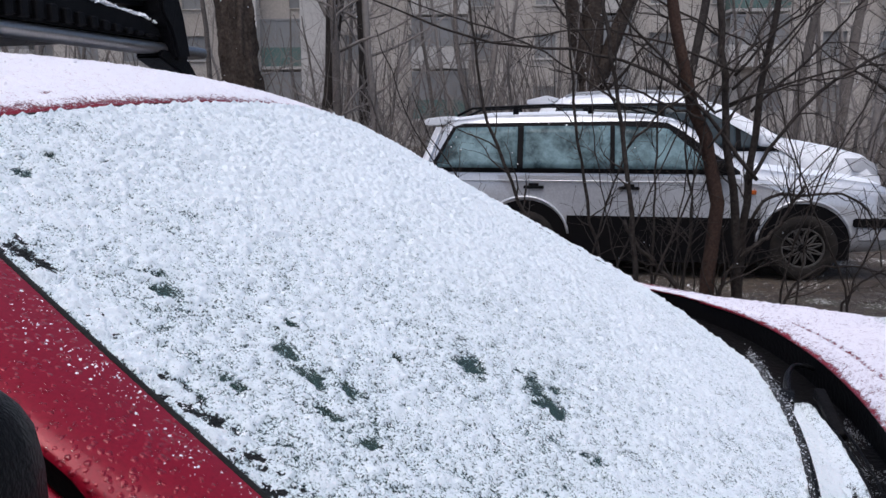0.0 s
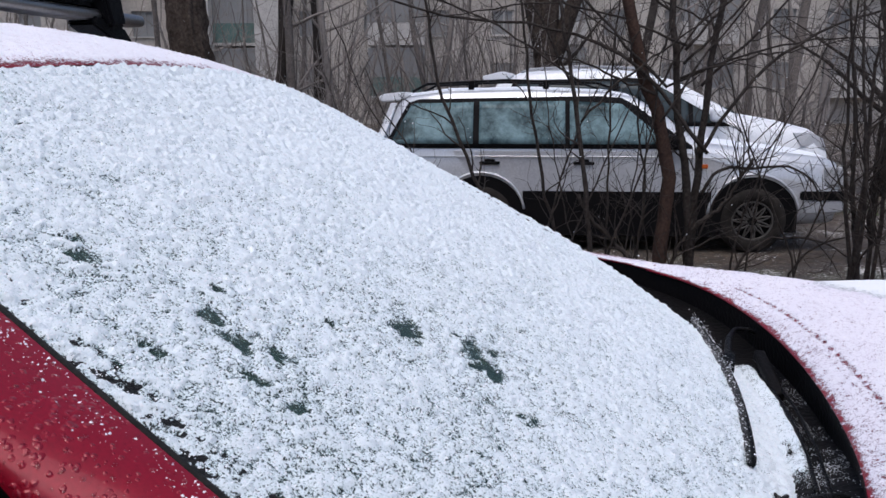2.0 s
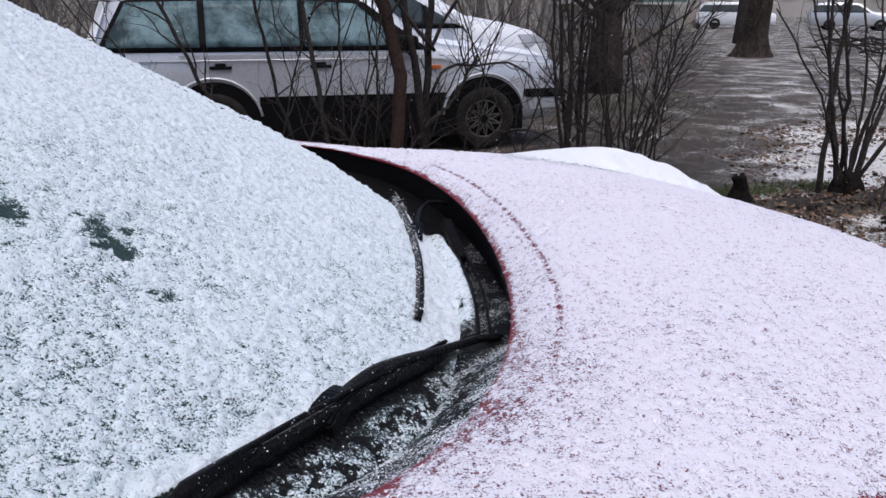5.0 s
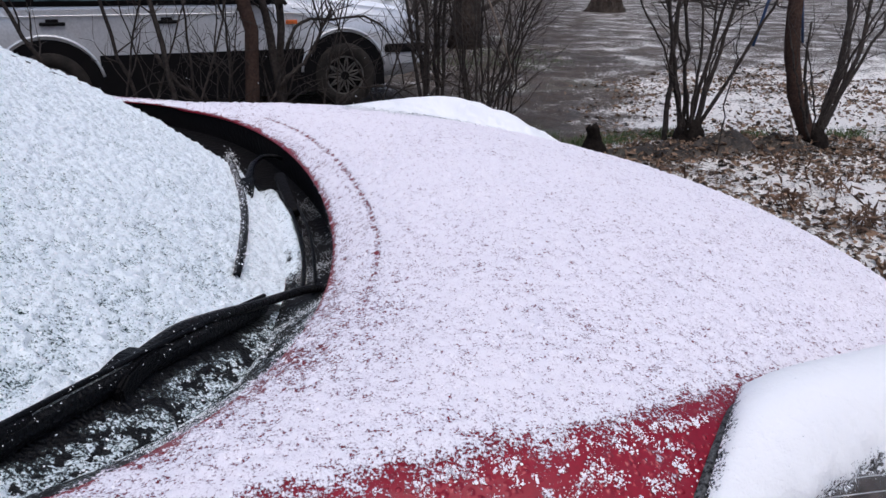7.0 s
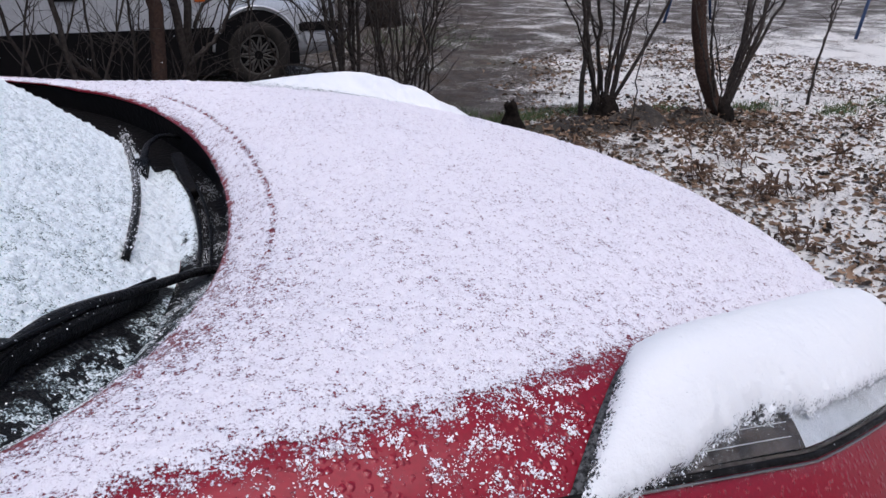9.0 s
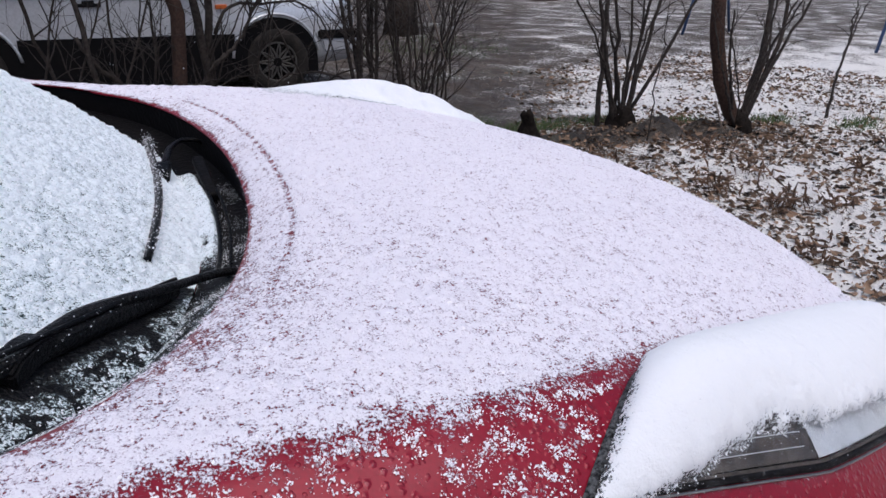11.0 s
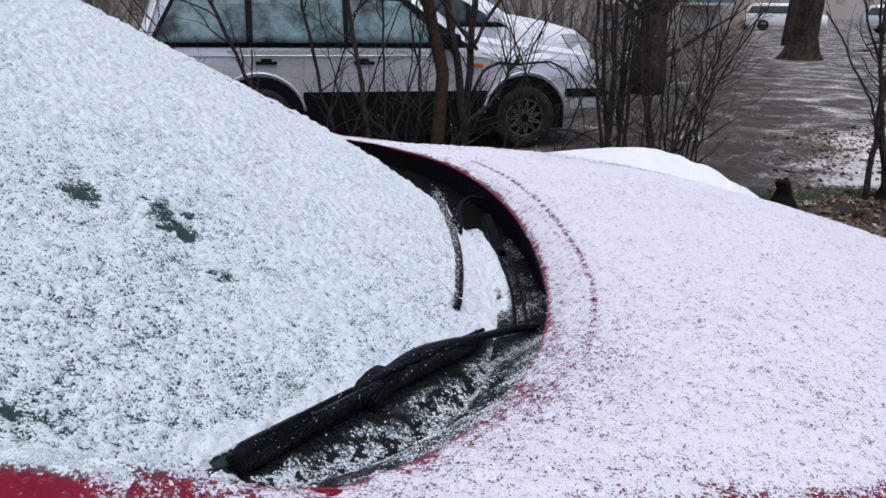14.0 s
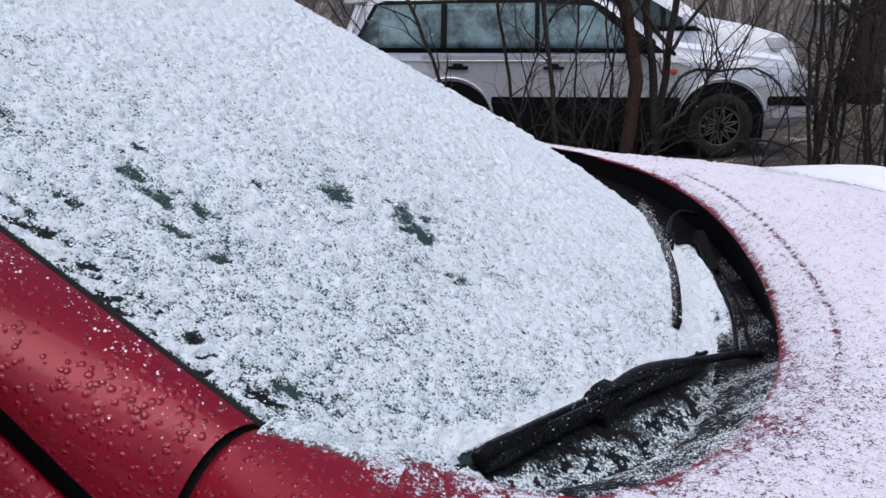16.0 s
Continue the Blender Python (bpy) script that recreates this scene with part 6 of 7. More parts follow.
def shrub(name, base, stems, label, seed, mats, twigs=5, twig_len=0.35, depth=2, category="shrub"):
    """stems: (list of points relative to base, lowest first, foot radius, tip radius)."""
    rng = np.random.default_rng(seed)
    ob = thing(name, Matrix.Translation(base), label, category)
    out = []
    for i, (pts, r0, r1) in enumerate(stems):
        q = smooth_path(pts)
        q[1:-1] += rng.normal(0, 0.006, (len(q) - 2, 3))
        rr = np.linspace(r0, r1, len(q)) * (1 + rng.normal(0, 0.04, len(q)))
        quads_object("stem", [tube_arrays(q, rr, 9 if r0 > 0.03 else 6)], mats[0] if r0 > 0.05 else mats[1], ob)
        twiggy(q, rr, rng, out, twigs, twig_len, depth)
    if out:
        tagged(quads_object("twig_mass", out, mats[2], ob, "thin bare twigs"), kind="stuff")
    return ob


# thicket in front of the estate car, its stems in the car's own plane
rng = np.random.default_rng(3)
EP = pose(3.42, 6.92, 0, 0, 0, -8)


def in_plane(stem, deep=-0.55, jitter=0.0):
    """Points (along the estate car, height) on an upright plane before it, in world axes."""
    return [tuple(EP @ Vector((a, deep + jitter * b, max(b, 0.0)))) for a, b in stem]


def rel(pts, base):
    return [tuple(np.array(p) - np.array(base)) for p in pts]


NEARER = 0.77


def drawn_near(pts):
    """The same stems in a plane nearer to the red car, rooted in the ground."""
    q = [(NEARER * a, NEARER * b, 1.52 + NEARER * (c - 1.52)) for a, b, c in pts]
    return ([(q[0][0], q[0][1], -0.02)] if q[0][2] < 0.5 else []) + q


B0 = tuple(NEARER * v for v in EP @ Vector((-0.9, -0.55, 0)))
main = [
    ([(-0.98, 0), (-0.93, 0.43), (-0.92, 0.90), (-0.98, 1.17), (-1.12, 1.51), (-1.27, 1.88), (-1.37, 2.32), (-1.45, 3.0)], 0.070, 0.045, 0.0),
    ([(-0.66, 0), (-0.70, 0.57), (-0.83, 1.21), (-0.89, 1.82), (-0.95, 2.22), (-1.0, 2.9)], 0.045, 0.024, 0.03),
    ([(-0.64, 0), (-0.63, 0.70), (-0.62, 1.21), (-0.56, 1.89), (-0.50, 2.32), (-0.42, 3.0)], 0.040, 0.022, 0.05),
    ([(-1.62, 0), (-1.66, 0.64), (-1.74, 1.14), (-1.82, 1.65), (-1.94, 2.22), (-2.05, 2.8)], 0.026, 0.013, -0.04),
    ([(-1.80, 0), (-1.98, 0.37), (-2.08, 0.97), (-2.18, 1.51), (-2.22, 2.1), (-2.3, 2.6)], 0.020, 0.009, 0.05),
    ([(-1.44, 0), (-1.45, 0.44), (-1.46, 1.65), (-1.42, 2.4)], 0.012, 0.007, 0.02),
    ([(-1.20, 0), (-1.42, 0.22), (-1.64, 0.43), (-1.72, 0.62)], 0.028, 0.016, 0.0),
    ([(-2.35, 0), (-2.62, 0.60), (-2.72, 0.97), (-2.95, 1.33), (-3.02, 1.64), (-3.15, 2.57)], 0.022, 0.011, 0.02),
    ([(-0.60, 0.6), (-0.45, 0.92), (-0.19, 0.84), (0.21, 0.905), (0.38, 0.77), (0.51, 0.43), (0.54, 0.23)], 0.016, 0.006, 0.03),
    ([(-0.62, 1.0), (-0.98, 1.43), (-1.24, 1.80), (-1.76, 2.03), (-2.17, 2.13), (-2.66, 2.13), (-3.26, 2.26), (-4.0, 2.57)], 0.018, 0.008, -0.02),
    ([(-0.66, 0.95), (-0.45, 1.35), (-0.15, 1.75), (0.3, 2.05), (0.9, 2.25), (1.5, 2.30)], 0.018, 0.007, 0.02),
    ([(-0.70, 0.3), (-0.40, 0.55), (-0.28, 0.80), (-0.20, 0.95)], 0.020, 0.014, 0.0),
    ([(-0.85, 0.05), (-0.72, 0.30), (-0.55, 0.45)], 0.024, 0.012, 0.0),
    ([(-1.15, 0), (-1.10, 0.7), (-1.22, 1.3), (-1.18, 2.0)], 0.014, 0.006, 0.03),
    ([(-0.3, 0), (-0.1, 0.2), (0.2, 0.28), (0.5, 0.20), (0.75, 0.04)], 0.016, 0.006, 0.0),
    ([(0.2, 0), (0.5, 0.22), (0.9, 0.30), (1.2, 0.12)], 0.012, 0.005, 0.0),
]
# thin shoots and long arching branches of the same thicket
for i in range(15):
    a0 = rng.uniform(-3.0, 0.5)
    q = wander((a0, 0, 0), (rng.normal(0, 0.22), 0, 1), rng.uniform(1.2, 3.0), 9, 0.09, rng, 0.01)
    main.append(([(p[0], max(p[2], 0)) for p in q], rng.uniform(0.007, 0.013), 0.004, rng.uniform(-0.05, 0.08)))
for i in range(16):
    a0, b0 = rng.choice([-1.1, -0.85, -0.62, -1.75]) + rng.normal(0, 0.06), rng.uniform(1.2, 2.4)
    sgn = -1 if rng.random() < 0.55 else 1
    q = wander((a0, 0, b0), (sgn * rng.uniform(0.5, 1.0), 0, rng.uniform(0.25, 0.9)), rng.uniform(1.2, 3.2), 9, 0.13, rng, -0.01)
    main.append(([(p[0], p[2]) for p in q], rng.uniform(0.009, 0.016), 0.004, rng.uniform(-0.05, 0.08)))
stems = [(rel(drawn_near(in_plane(s, -0.55 + j * 4)), B0), r0 * NEARER, r1 * NEARER) for s, r0, r1, j in main]
shrub("thicket", B0, stems, "bare leafless thicket with a reddish leaning trunk", 4, (BARK_RED, BARK, TWIG), twigs=9, twig_len=0.38)

# the next thicket, in front of the dark tree beside the estate car
rng = np.random.default_rng(8)
B1 = (3.12, 4.05, 0)
stems = []
for i in range(16):
    a = rng.uniform(-0.5, 0.5)
    foot = (rng.normal(0, 0.08), rng.normal(0, 0.06), 0)
    lean = np.array([a * 0.75 + 0.05, rng.normal(0, 0.15), 1.0])
    stems.append((wander(foot, lean, rng.uniform(1.3, 2.2), 8, 0.06, rng, 0.02).tolist(), rng.uniform(0.006, 0.015), 0.004))
for i in range(7):
    foot = (-0.28 + rng.normal(0, 0.09), 0.25 + rng.normal(0, 0.06), 0)
    stems.append((wander(foot, (rng.normal(0.02, 0.12), rng.normal(0, 0.1), 1), rng.uniform(1.9, 2.6), 8, 0.04, rng, 0.02).tolist(), rng.uniform(0.012, 0.022), 0.006))
shrub("thicket", B1, stems, "bare leafless thicket of thin stems", 9, (BARK, BARK, TWIG), twigs=12, twig_len=0.40)

# shrub and small tree on the verge
rng = np.random.default_rng(12)
B2 = (5.32, 4.11, 0.02)
stems = []
for lean, L, r in [((-0.30, 0, 1), 2.0, 0.020), ((-0.22, 0.1, 1), 2.2, 0.024), ((-0.12, 0.05, 1), 2.1, 0.022), ((-0.02, -0.05, 1), 2.0, 0.016), ((0.06, 0.05, 1), 2.2, 0.020), ((0.14, -0.04, 1), 2.1, 0.022),
                   ((0.24, 0.0, 1), 2.0, 0.020), ((0.34, 0.06, 1), 1.9, 0.014), ((-0.36, -0.05, 1), 1.6, 0.012), ((0.20, 0.1, 1), 1.5, 0.012), ((-0.16, -0.1, 1), 1.8, 0.016)]:
    q = wander((lean[0] * 0.22 + rng.normal(0, 0.02), rng.normal(0, 0.03), 0), lean, L, 9, 0.085, rng, 0.03)
    stems.append((q.tolist(), r, 0.006))
stems.append(([(-0.26, 0.05, 0), (-0.28, 0.05, 0.5), (-0.27, 0.05, 1.1), (-0.22, 0.05, 2.0)], 0.026, 0.014))
shrub("shrub", B2, stems, "bare many-stemmed shrub on the snowy verge", 13, (BARK, BARK, TWIG), twigs=5, twig_len=0.34, depth=2)
B3 = (5.97, 3.41, 0.03)
stems = [([(0.0, 0, -0.03), (-0.04, 0.03, 0.12), (-0.15, 0.10, 0.32), (-0.22, 0.155, 0.60), (-0.29, 0.19, 1.0), (-0.25, 0.17, 1.5), (-0.30, 0.12, 2.6)], 0.066, 0.040)]
for lean, L, r, bx in [((0.42, 0, 1), 2.2, 0.034, 0.06), ((0.52, 0.05, 1), 2.1, 0.026, 0.07), ((0.30, -0.05, 1), 2.0, 0.016, 0.05), ((0.62, 0.02, 1), 1.8, 0.014, 0.06), ((0.18, 0.03, 1), 1.8, 0.013, 0.02), ((-0.38, 0.0, 1), 1.0, 0.018, -0.05),
                       ((-0.5, -0.05, 0.9), 0.9, 0.014, -0.08), ((0.75, -0.05, 1), 1.6, 0.011, 0.07), ((0.47, 0.08, 1), 1.9, 0.012, 0.04), ((0.05, -0.1, 1), 1.2, 0.009, 0.0), ((-0.2, -0.1, 1), 0.8, 0.008, -0.05)]:
    stems.append((wander((bx, rng.normal(0, 0.02), 0.05), lean, L, 9, 0.085, rng, 0.03).tolist(), r, 0.006))
shrub("small_tree", B3, stems, "small bare tree with shoots round its foot", 15, (BARK_RED, BARK, TWIG), twigs=5, twig_len=0.32, depth=2, category="tree")
for base, r in ((B2, 0.13), (B3, 0.12)):
    rk = np.random.default_rng(int(r * 1000))
    aa = np.linspace(0, 2 * np.pi, 18, endpoint=False)
    rings = [np.stack([r * k * (1 + 0.25 * np.sin(3 * aa + z * 20) + rk.normal(0, 0.09, 18)) * np.cos(aa), r * k * (1 + rk.normal(0, 0.12, 18)) * np.sin(aa), z + rk.normal(0, 0.012, 18)], 1) for z, k in ((-0.08, 1.2), (0.02, 1.0), (0.08, 0.8), (0.13, 0.62), (0.15, 0.3))]
    V = np.concatenate(rings)
    F = [(i * 18 + j, i * 18 + (j + 1) % 18, (i + 1) * 18 + (j + 1) % 18, (i + 1) * 18 + j) for i in range(4) for j in range(18)] + [tuple(72 + j for j in range(18))]
    host = bpy.data.objects["shrub" if r > 0.125 else "small_tree"]
    mesh_object("root_stock", V, F, ROTTEN, host, "dark gnarled root stock")
q = [(0.0, 0, 0), (0.02, 0, 0.35), (0.10, 0, 0.7), (0.22, 0.02, 1.0)]
shrub("sapling", (7.29, 3.31, 0), [(q, 0.016, 0.006), ([(0.10, 0, 0.65), (0.10, 0, 0.9), (0.14, 0, 1.2)], 0.009, 0.004), ([(0.04, 0, 0.5), (0.2, 0.02, 0.8), (0.42, 0, 1.2)], 0.009, 0.004)],
      "thin bare sapling on the verge", 16, (BARK, TWIG, TWIG), twigs=3, twig_len=0.2, depth=1)
shrub("single_shoot", (4.98, 3.56, 0.03), [([(0, 0, 0), (0.02, 0, 0.4), (0.05, 0, 0.85), (0.06, 0, 1.25)], 0.007, 0.003)], "single thin upright shoot", 17, (TWIG, TWIG, TWIG), twigs=2, twig_len=0.2, depth=1)
tube("pale_stick", [(5.42, 3.30, 0.34), (5.46, 3.24, 0.16), (5.53, 3.15, 0.02)], [0.008, 0.006, 0.004], TWIG_PALE)
tagged(bpy.data.objects["pale_stick"], "pale broken stick leaning at the tree's foot", "stick")
tube("pale_stick", [(2.70, 3.52, 1.30), (2.76, 3.42, 1.05), (2.83, 3.36, 0.78)], [0.006, 0.005, 0.003], TWIG_PALE)
tagged(bpy.data.objects["pale_stick.001"], "pale bent stick hanging in the thicket", "stick")

# stump
rngs = np.random.default_rng(2)
a = np.linspace(0, 2 * np.pi, 20, endpoint=False)
rings = []
for z, r in ((-0.03, 0.11), (0.04, 0.088), (0.09, 0.066), (0.13, 0.050), (0.19, 0.052), (0.22, 0.038), (0.20, 0.015)):
    rr = r * (1 + 0.14 * np.sin(a * 3 + z * 9) + rngs.normal(0, 0.07, 20))
    rings.append(np.stack([rr * np.cos(a) - 0.03 * (z > 0.15), rr * np.sin(a), z + rngs.normal(0, 0.008, 20)], 1))
V = np.concatenate(rings)
F = [(i * 20 + j, i * 20 + (j + 1) % 20, (i + 1) * 20 + (j + 1) % 20, (i + 1) * 20 + j) for i in range(6) for j in range(20)] + [tuple(6 * 20 + j for j in range(20))]
st = mesh_object("tree_stump", V, F, ROTTEN)
st.matrix_world = pose(4.30, 4.20, 0, 0, 0, 20)
tagged(st, "small rotten black stump in the verge", "stump")


# larger trees of the wood behind
def tree(name, base, height, radius, lean, label, seed, mat, limbs=9, twigs=10, fork=None, first=0.3, limb_len=2.2):
    rng = np.random.default_rng(seed)
    ob = thing(name, Matrix.Translation(base), label, "tree")
    q = wander((0, 0, -0.05), (lean[0], lean[1], 1), height, 12, 0.05, rng, 0.01)
    rr = radius * (1.0 - 0.6 * np.linspace(0, 1, 13)) * np.concatenate([[1.35, 1.05], np.ones(11)])
    sides = 14
    if radius > 0.3:
        # deeply furrowed bark
        sides, t = 72, np.linspace(0, 1, 90)
        q2 = np.stack([np.interp(t, np.linspace(0, 1, 13), q[:, i]) for i in range(3)], 1)
        r2 = np.interp(t, np.linspace(0, 1, 13), rr) * (1 + 0.5 * np.exp(-t * height / 0.22))
        v, f = tube_arrays(q2, r2, sides)
        k = 90 * sides
        ang = np.tile(np.arange(sides) / sides * 2 * np.pi, 90)
        hz = np.repeat(t * height, sides)
        furrow = np.abs(fractal(ang * 1.0 + 0.25 * np.sin(hz * 3), hz * 0.22, 0.20, 3, 3))
        v[:k] += (v[:k] - np.repeat(q2, sides, 0)) * (0.30 * np.minimum(furrow * 2.2, 1) - 0.20)[:, None]
    else:
        v, f = tube_arrays(q, rr, sides)
        k = 13 * sides
        v[:k] += rng.normal(0, radius * 0.05, (k, 3))
    quads_object("trunk", [(v, f)], mat, ob)
    out = []
    if fork:
        for fl in fork:
            i = fl[3]
            p = wander(q[i], fl[:3], height * 0.6, 8, 0.05, rng, 0.02)
            r2 = np.linspace(rr[i] * 0.75, rr[i] * 0.2, 9)
            quads_object("limb", [tube_arrays(p, r2, 10)], mat, ob)
            twiggy(p, r2, rng, out, twigs, 0.9, 2, 4)
    for _ in range(limbs):
        t = rng.uniform(first, 0.95)
        i = int(t * 12)
        way = (rng.normal(0, 0.8), rng.normal(0, 0.5), rng.uniform(0.2, 0.9))
        p = wander(q[i], way, limb_len * rng.uniform(0.5, 1.2), 7, 0.11, rng, 0.05)
        r2 = np.linspace(min(rr[i] * 0.35, 0.05), 0.006, 8)
        out.append(tube_arrays(p, r2, 5, close=False))
        twiggy(p, r2, rng, out, twigs, 0.55, 2, 3)
    tagged(quads_object("crown", out, TWIG_GREY if radius < 0.2 else BARK, ob, "bare crown of fine twigs"), kind="stuff")
    return ob


def spot(px, dist):
    """A place on the ground that lies px across the opening view at that distance ahead."""
    k = (px - 784) / 1338.0
    return (k * dist, dist, 0)


tree("old_tree", spot(432, 11.0), 7.0, 0.36, (0.01, 0), "thick old tree with deeply furrowed mossy bark", 31, BARK_OLD, limbs=5, first=0.6)
tree("tree", spot(566, 13), 8.0, 0.12, (-0.03, 0), "bare dark tree trunk", 32, BARK)
tree("tree", spot(588, 15), 8.0, 0.14, (-0.02, 0), "bare dark tree trunk", 33, BARK)
tree("tree", spot(643, 14), 8.0, 0.115, (-0.005, 0), "slender straight bare tree", 34, BARK)
tree("forked_tree", spot(1055, 15), 8.0, 0.30, (0.02, 0), "large bare forked tree", 35, BARK_OLD, fork=((0.35, 0.1, 1, 3), (-0.15, 0, 1, 3)), limbs=6)
tree("leaning_tree", spot(1180, 12.5), 8.0, 0.085, (0.24, 0.0), "dark bare leaning tree", 36, BARK)
tree("tree", spot(1410, 19), 8.0, 0.13, (0.01, 0), "bare tree with a greenish trunk", 37, BARK_GREY)
tree("tree", spot(1478, 15), 8.0, 0.12, (0.07, 0), "bare dark leaning tree", 38, BARK_GREY)
tree("tree", (7.45, 10.75, 0), 7.0, 0.24, (0.05, 0), "thick dark tree behind the thicket", 39, BARK_OLD, fork=((0.4, 0, 1, 2), (-0.3, 0, 1, 2)), limbs=8, first=0.15)
tree("tree", (16.6, 16.9, 0), 9.0, 0.33, (0.02, 0), "stout bare tree on the far lawn", 40, BARK_OLD, limbs=5, first=0.5)
tree("tree", (22.0, 23.0, 0), 9.0, 0.30, (0.0, 0), "far stout bare tree in the yard", 41, BARK, limbs=5, first=0.4)
rng = np.random.default_rng(77)
k = 0
for i in range(78):
    ang = radians(rng.uniform(-36, 47))
    d = rng.uniform(12.5, 42)
    if ang > radians(33) and d < 22:
        continue
    if ang > radians(14) and rng.random() < 0.5:
        continue
    tree("tree", (d * math.tan(ang), d, 0), rng.uniform(5, 8), rng.uniform(0.03, 0.10), (rng.normal(0, 0.16), 0), "slim bare tree of the wood behind", 100 + i, BARK_GREY if rng.random() < 0.6 else TWIG_GREY,
         limbs=11, twigs=8, first=0.06, limb_len=2.0)
# undergrowth of fine bare twigs
for i in range(40):
    ang = radians(rng.uniform(-34, 30))
    d = rng.uniform(11.5, 22)
    base = (d * math.tan(ang), d, 0)
    stems = [(wander((rng.normal(0, 0.25), rng.normal(0, 0.25), 0), (rng.normal(0, 0.35), rng.normal(0, 0.3), 1), rng.uniform(2.0, 3.8), 8, 0.07, rng, 0.02).tolist(), rng.uniform(0.012, 0.03), 0.005) for _ in range(9)]
    shrub("thicket", base, stems, "bare brushwood under the trees", 300 + i, (BARK_GREY, BARK_GREY, TWIG_GREY), twigs=6, twig_len=0.6)


# ---- apartment house behind the trees, playground, far things ----
FACADE = material("weathered_grey_render", (0.43, 0.385, 0.34), 0.9, 0, (0.53, 0.485, 0.435), 0.12, 0.12, 0.3, 9, fine=(0.85, 1.12))
FACADE_PALE = material("pale_concrete_bay", (0.55, 0.52, 0.485), 0.9, 0, (0.47, 0.445, 0.415), 0.8, 0.25, 0.3, 9)
WIN_GLASS = material("dark_window_pane", (0.20, 0.20, 0.20), 0.3, 0, (0.28, 0.275, 0.27), 0.6, 0.3)
WIN_FRAME = material("white_window_frame", (0.28, 0.28, 0.28), 0.6)
GREEN_PANEL = material("faded_green_balcony_cladding", (0.12, 0.19, 0.17), 0.7, 0, (0.085, 0.14, 0.125), 2, 0.25)
ROOF_GREY = material("grey_roof", (0.12, 0.12, 0.12), 0.9)


def house(m, x0, x1, storeys, label, seed, pitch=3.1, bays=()):
    rng = np.random.default_rng(seed)
    ob = thing("apartment_house", m, label, "building")
    H = storeys * 2.8 + 1.2
    cols = []
    x = x0 + 1.0
    while x < x1 - 1.5:
        cols.append(x)
        x += pitch * rng.uniform(0.85, 1.15)
    # wall in strips round the openings
    wide, tall = 1.25, 1.35
    bm = bmesh.new()
    for s in range(storeys):
        z0 = 1.2 + s * 2.8
        lo, hi = z0 + 0.75, z0 + 0.75 + tall
        box(bm, (x0, 0, 0 if s == 0 else z0), (x1, 0.4, lo))
        edges = [x0] + [e for c in cols for e in (c, c + wide)] + [x1]
        for a, b in zip(edges[::2], edges[1::2]):
            box(bm, (a, 0, lo), (b, 0.4, hi))
        box(bm, (x0, 0, hi), (x1, 0.4, z0 + 2.8))
    part("wall", bm, FACADE, ob, "weathered grey rendered wall")
    bm = bmesh.new()
    box(bm, (x0 - 0.3, -0.4, H), (x1 + 0.3, 10, H + 0.3))
    part("roof", bm, ROOF_GREY, ob)
    bm = bmesh.new()
    box(bm, (x0, 9, 0), (x1, 9.4, H))
    box(bm, (x0, 0.4, 0), (x0 + 0.4, 9, H))
    box(bm, (x1 - 0.4, 0.4, 0), (x1, 9, H))
    part("back_wall", bm, FACADE, ob)
    for s in range(storeys):
        z0 = 1.2 + s * 2.8 + 0.75
        for c in cols:
            w = new("window")
            w.parent = ob
            bm = bmesh.new()
            box(bm, (c, 0.16, z0), (c + wide, 0.18, z0 + tall))
            part("pane", bm, WIN_GLASS, w)
            bm = bmesh.new()
            t = 0.075
            box(bm, (c, 0.10, z0), (c + t, 0.16, z0 + tall))
            box(bm, (c + wide - t, 0.10, z0), (c + wide, 0.16, z0 + tall))
            box(bm, (c + t, 0.10, z0), (c + wide - t, 0.16, z0 + t))
            box(bm, (c + t, 0.10, z0 + tall - t), (c + wide - t, 0.16, z0 + tall))
            box(bm, (c + wide * 0.55, 0.10, z0 + t), (c + wide * 0.55 + 0.06, 0.16, z0 + tall - t))
            part("frame", bm, WIN_FRAME if rng.random() < 0.75 else FACADE_PALE, w)
            bm = bmesh.new()
            box(bm, (c - 0.06, -0.10, z0 - 0.05), (c + wide + 0.06, 0.10, z0 - 0.004))
            part("sill", bm, FACADE_PALE, w)
    for bx, wdt, z, mat in bays:
        b = new("balcony")
        b.parent = ob
        bm = bmesh.new()
        box(bm, (bx, -1.1, z - 0.15), (bx + wdt, -0.004, z))
        part("slab", bm, FACADE_PALE, b)
        bm = bmesh.new()
        box(bm, (bx, -1.1, z), (bx + wdt, -1.05, z + 1.0))
        box(bm, (bx, -1.05, z), (bx + 0.05, -0.004, z + 1.0))
        box(bm, (bx + wdt - 0.05, -1.05, z), (bx + wdt, -0.004, z + 1.0))
        part("parapet", bm, mat, b, "clad balcony front")
        bm = bmesh.new()
        for i in range(4):
            px = bx + i * (wdt - 0.07) / 3
            box(bm, (px, -1.1, z + 1.0), (px + 0.07, -1.04, z + 2.4))
        box(bm, (bx, -1.1, z + 2.4), (bx + wdt, -0.004, z + 2.5))
        part("glazing_frame", bm, WIN_FRAME, b, "white balcony frame")
        bm = bmesh.new()
        box(bm, (bx + 0.02, -1.06, z + 1.0), (bx + wdt - 0.02, -1.05, z + 2.4))
        part("balcony_pane", bm, WIN_GLASS, b)
    return ob


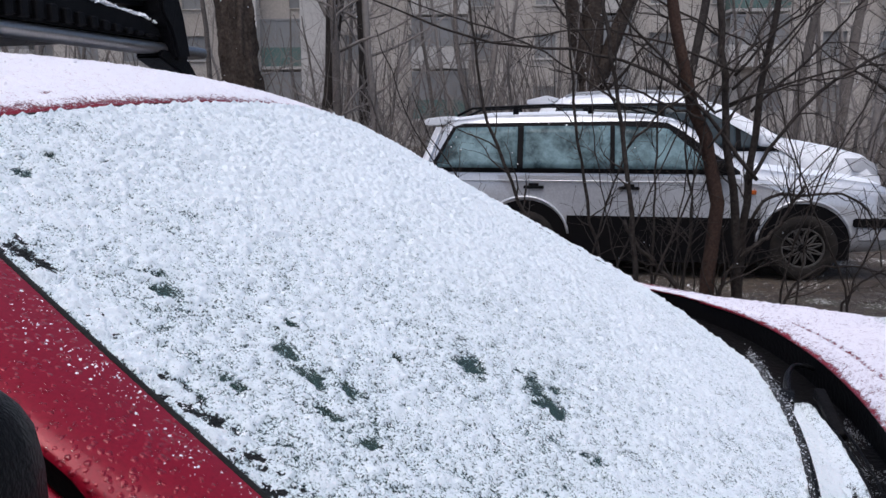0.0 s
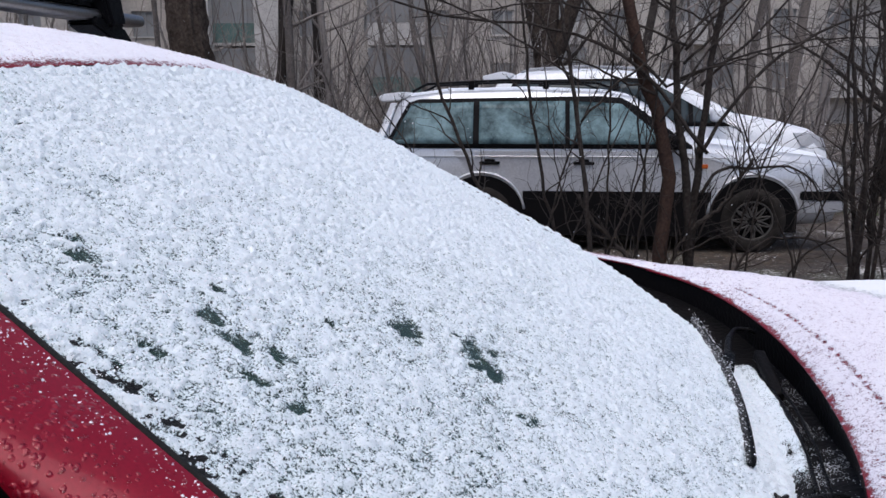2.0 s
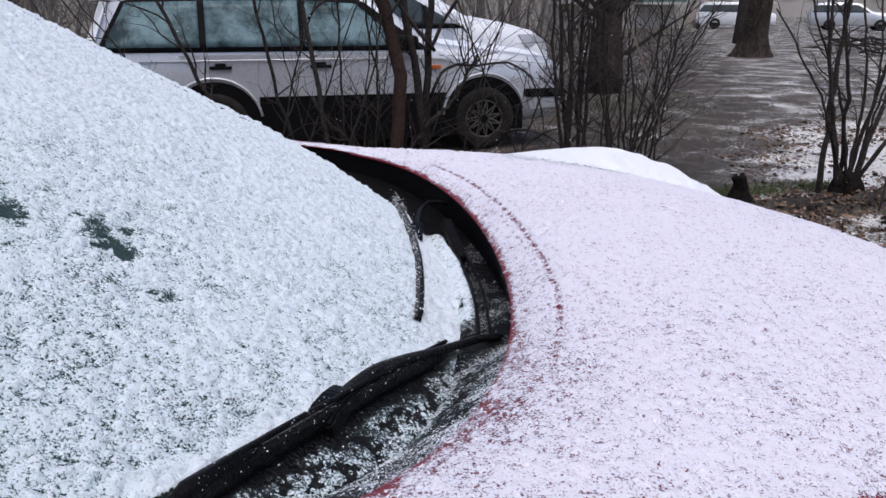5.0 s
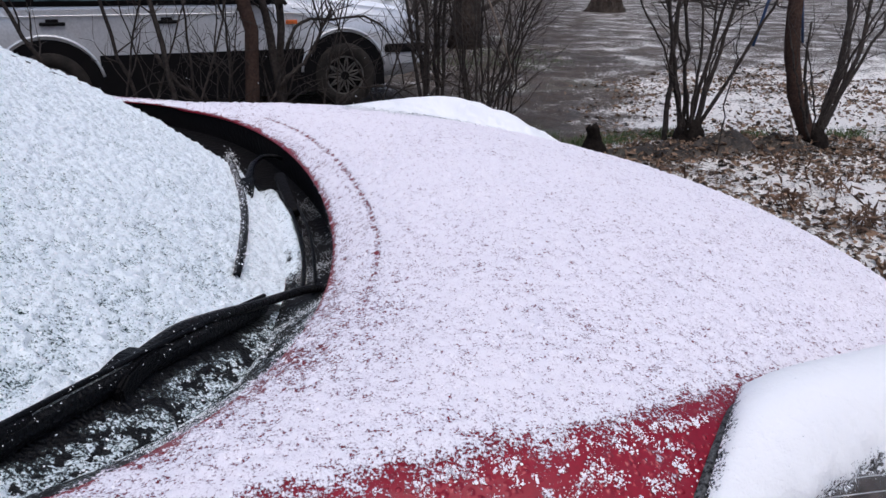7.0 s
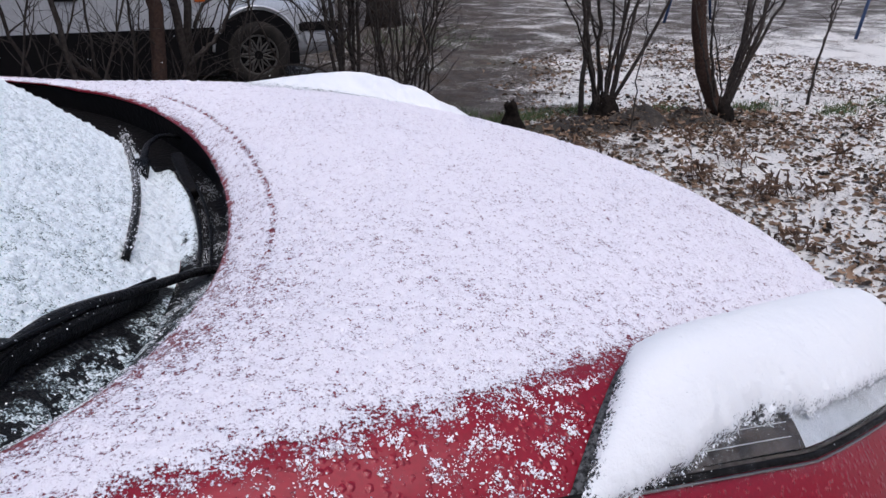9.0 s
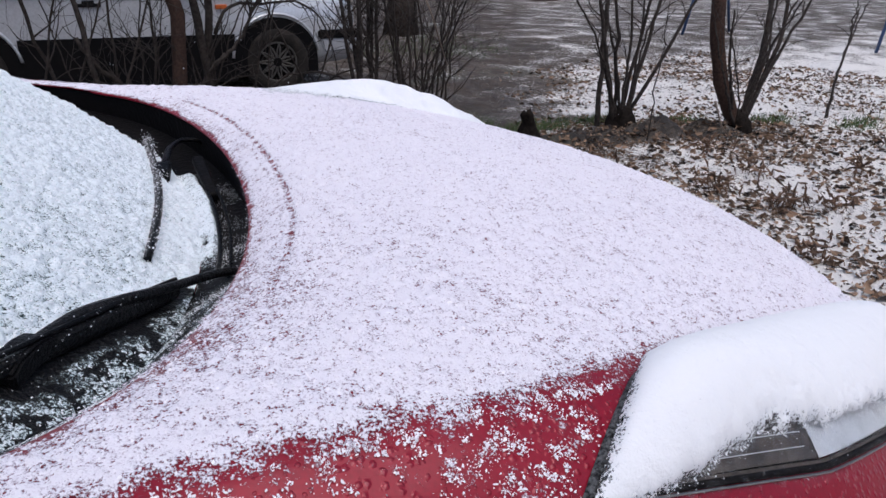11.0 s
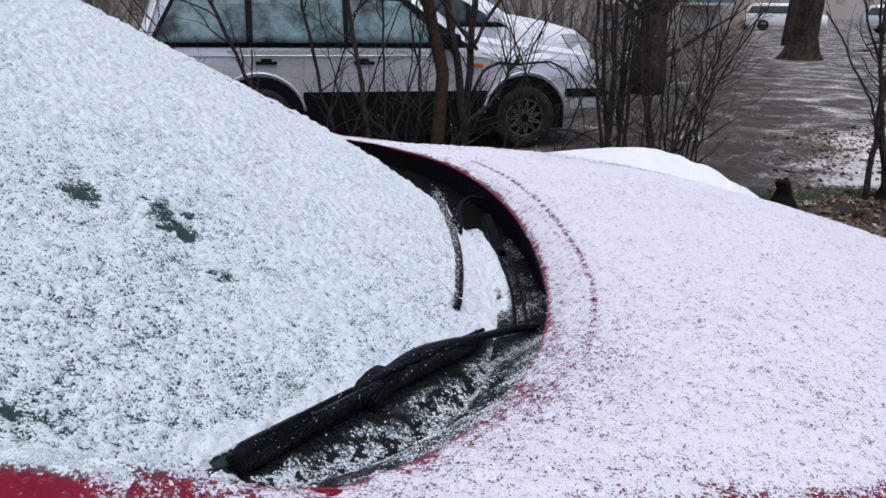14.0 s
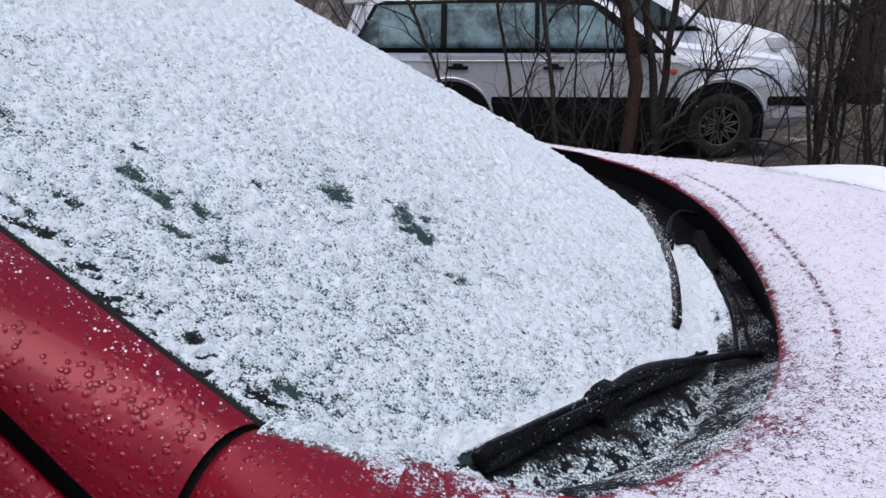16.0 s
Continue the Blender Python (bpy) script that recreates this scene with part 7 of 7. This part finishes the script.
house(pose(-4, 42, 0, 0, 0, -4), -42, 38, 4, "long grey apartment house behind bare trees", 5,
      bays=[(bx, 3.0, 1.55 + 2.8 * k, (GREEN_PANEL if (i + k) % 4 == 1 else FACADE_PALE)) for i, bx in enumerate((-38, -30, -22, -14, -6, 2.4, 11, 19, 27, 33)) for k in range(3) if (i * 7 + k * 3) % 5 < 4])
# pale stair bays of the facade
for bx in (-11.7, -7.6):
    bm = bmesh.new()
    box(bm, (bx, 40.6, 0), (bx + 1.8, 41.4, 12.4), 0.02)
    ob = part("facade_bay", bm, FACADE_PALE)
    tagged(ob, "pale concrete bay of the apartment house", "building")
house(pose(66, 78, 0, 0, 0, -38), -46, 46, 5, "far apartment house across the yard", 6, pitch=3.4)

# plain wall added out of view behind the camera to block low sky light
bm = bmesh.new()
box(bm, (-45, -24.4, 0), (45, -24, 8.5))
tagged(part("wall_south", bm, FACADE), "unseen plain grey wall added to block low sky light", "wall", kind="structure")

# swing frame of blue steel
swing = thing("swing_frame", Matrix.Translation((12.25, 8.6, 0)), "blue painted steel legs of a playground swing", "swing")
for foot, head in (((0, 0, 0), (0.75, 0.02, 2.3)), ((1.52, 0.02, 0), (0.79, 0.02, 2.3)), ((0.78, -3.12, 0), (1.45, -3.1, 2.3)), ((2.2, -3.1, 0), (1.49, -3.1, 2.3))):
    tube("leg", [foot, tuple((a + b) / 2 for a, b in zip(foot, head)), head], [0.027, 0.027, 0.027], BLUE, swing, sides=10)
tube("top_beam", [(0.77, 0.02, 2.3), (1.47, -3.1, 2.3)], [0.04, 0.04], BLUE, swing, sides=10)

# heap of branches on the lawn
rng = np.random.default_rng(44)
out = []
for i in range(60):
    p = np.array([rng.normal(0, 1.1), rng.normal(0, 0.4), rng.uniform(0.02, 0.5)])
    d = np.array([rng.normal(0, 1), rng.normal(0, 0.5), rng.normal(0, 0.12)])
    q = wander(p, d, rng.uniform(0.5, 1.6), 4, 0.1, rng)
    q[:, 2] = np.maximum(q[:, 2], 0.02)
    out.append(tube_arrays(q, np.linspace(0.03, 0.01, 5), 4, close=False))
ob = quads_object("brush_heap", out, BARK)
ob.matrix_world = pose(21.4, 16.8, 0)
tagged(ob, "low heap of cut branches dusted with snow", "branches", kind="stuff")

# far parked cars
for i, (x, y, yaw, mat) in enumerate(((36, 36.5, -40, WHITE_PAINT), (40.5, 32.0, -42, SILVER), (45, 29, -44, WHITE_PAINT))):
    c = thing("far_car", pose(x, y, 0, 0, 0, yaw), "pale parked car at the far side of the yard", "car", "far parked cars")
    shell("body", ES, mat, c)
    side_sheet("window_band", ES, [-0.60, -1.24, -3.36, -3.60], [1.0] * 4, [1.02, 1.415, 1.405, 1.02], 0.006, DARK_GLASS, c, "dark windows")
    for x0 in (0.0, -2.63):
        for sgn in (-1, 1):
            wheel(c, pose(x0, sgn * 0.82, 0.315, 0, 0, 0 if sgn < 0 else 180), 0.315, 0.19, MUDDY_TYRE, ALLOY, 5)


# ---- sparse snow in the air ----
rng = np.random.default_rng(70)
n = 1100
c = np.stack([rng.uniform(-4, 10, n), rng.uniform(2.6, 9.0, n), rng.uniform(0.15, 3.6, n)], 1)
c = c[~((np.abs((c[:, 0] - 1.6)) < 2.6) & (c[:, 1] > 6.2))]
n = len(c)
r = rng.uniform(0.0018, 0.0048, n)
octa = np.array([(1, 0, 0), (0, 1, 0), (-1, 0, 0), (0, -1, 0), (0, 0, 1), (0, 0, -1)])
v = (c[:, None, :] + octa[None] * r[:, None, None] * rng.uniform(0.7, 1.3, (n, 6, 1))).reshape(-1, 3)
k = np.arange(n) * 6
f = np.concatenate([np.stack([k + a, k + b, k + t], 1) for t in (4, 5) for a, b in ((0, 1), (1, 2), (2, 3), (3, 0))])
tagged(mesh_object("falling_snow", v, f, SNOW_FLAKE), "sparse snowflakes drifting in the air", "snow", kind="stuff")
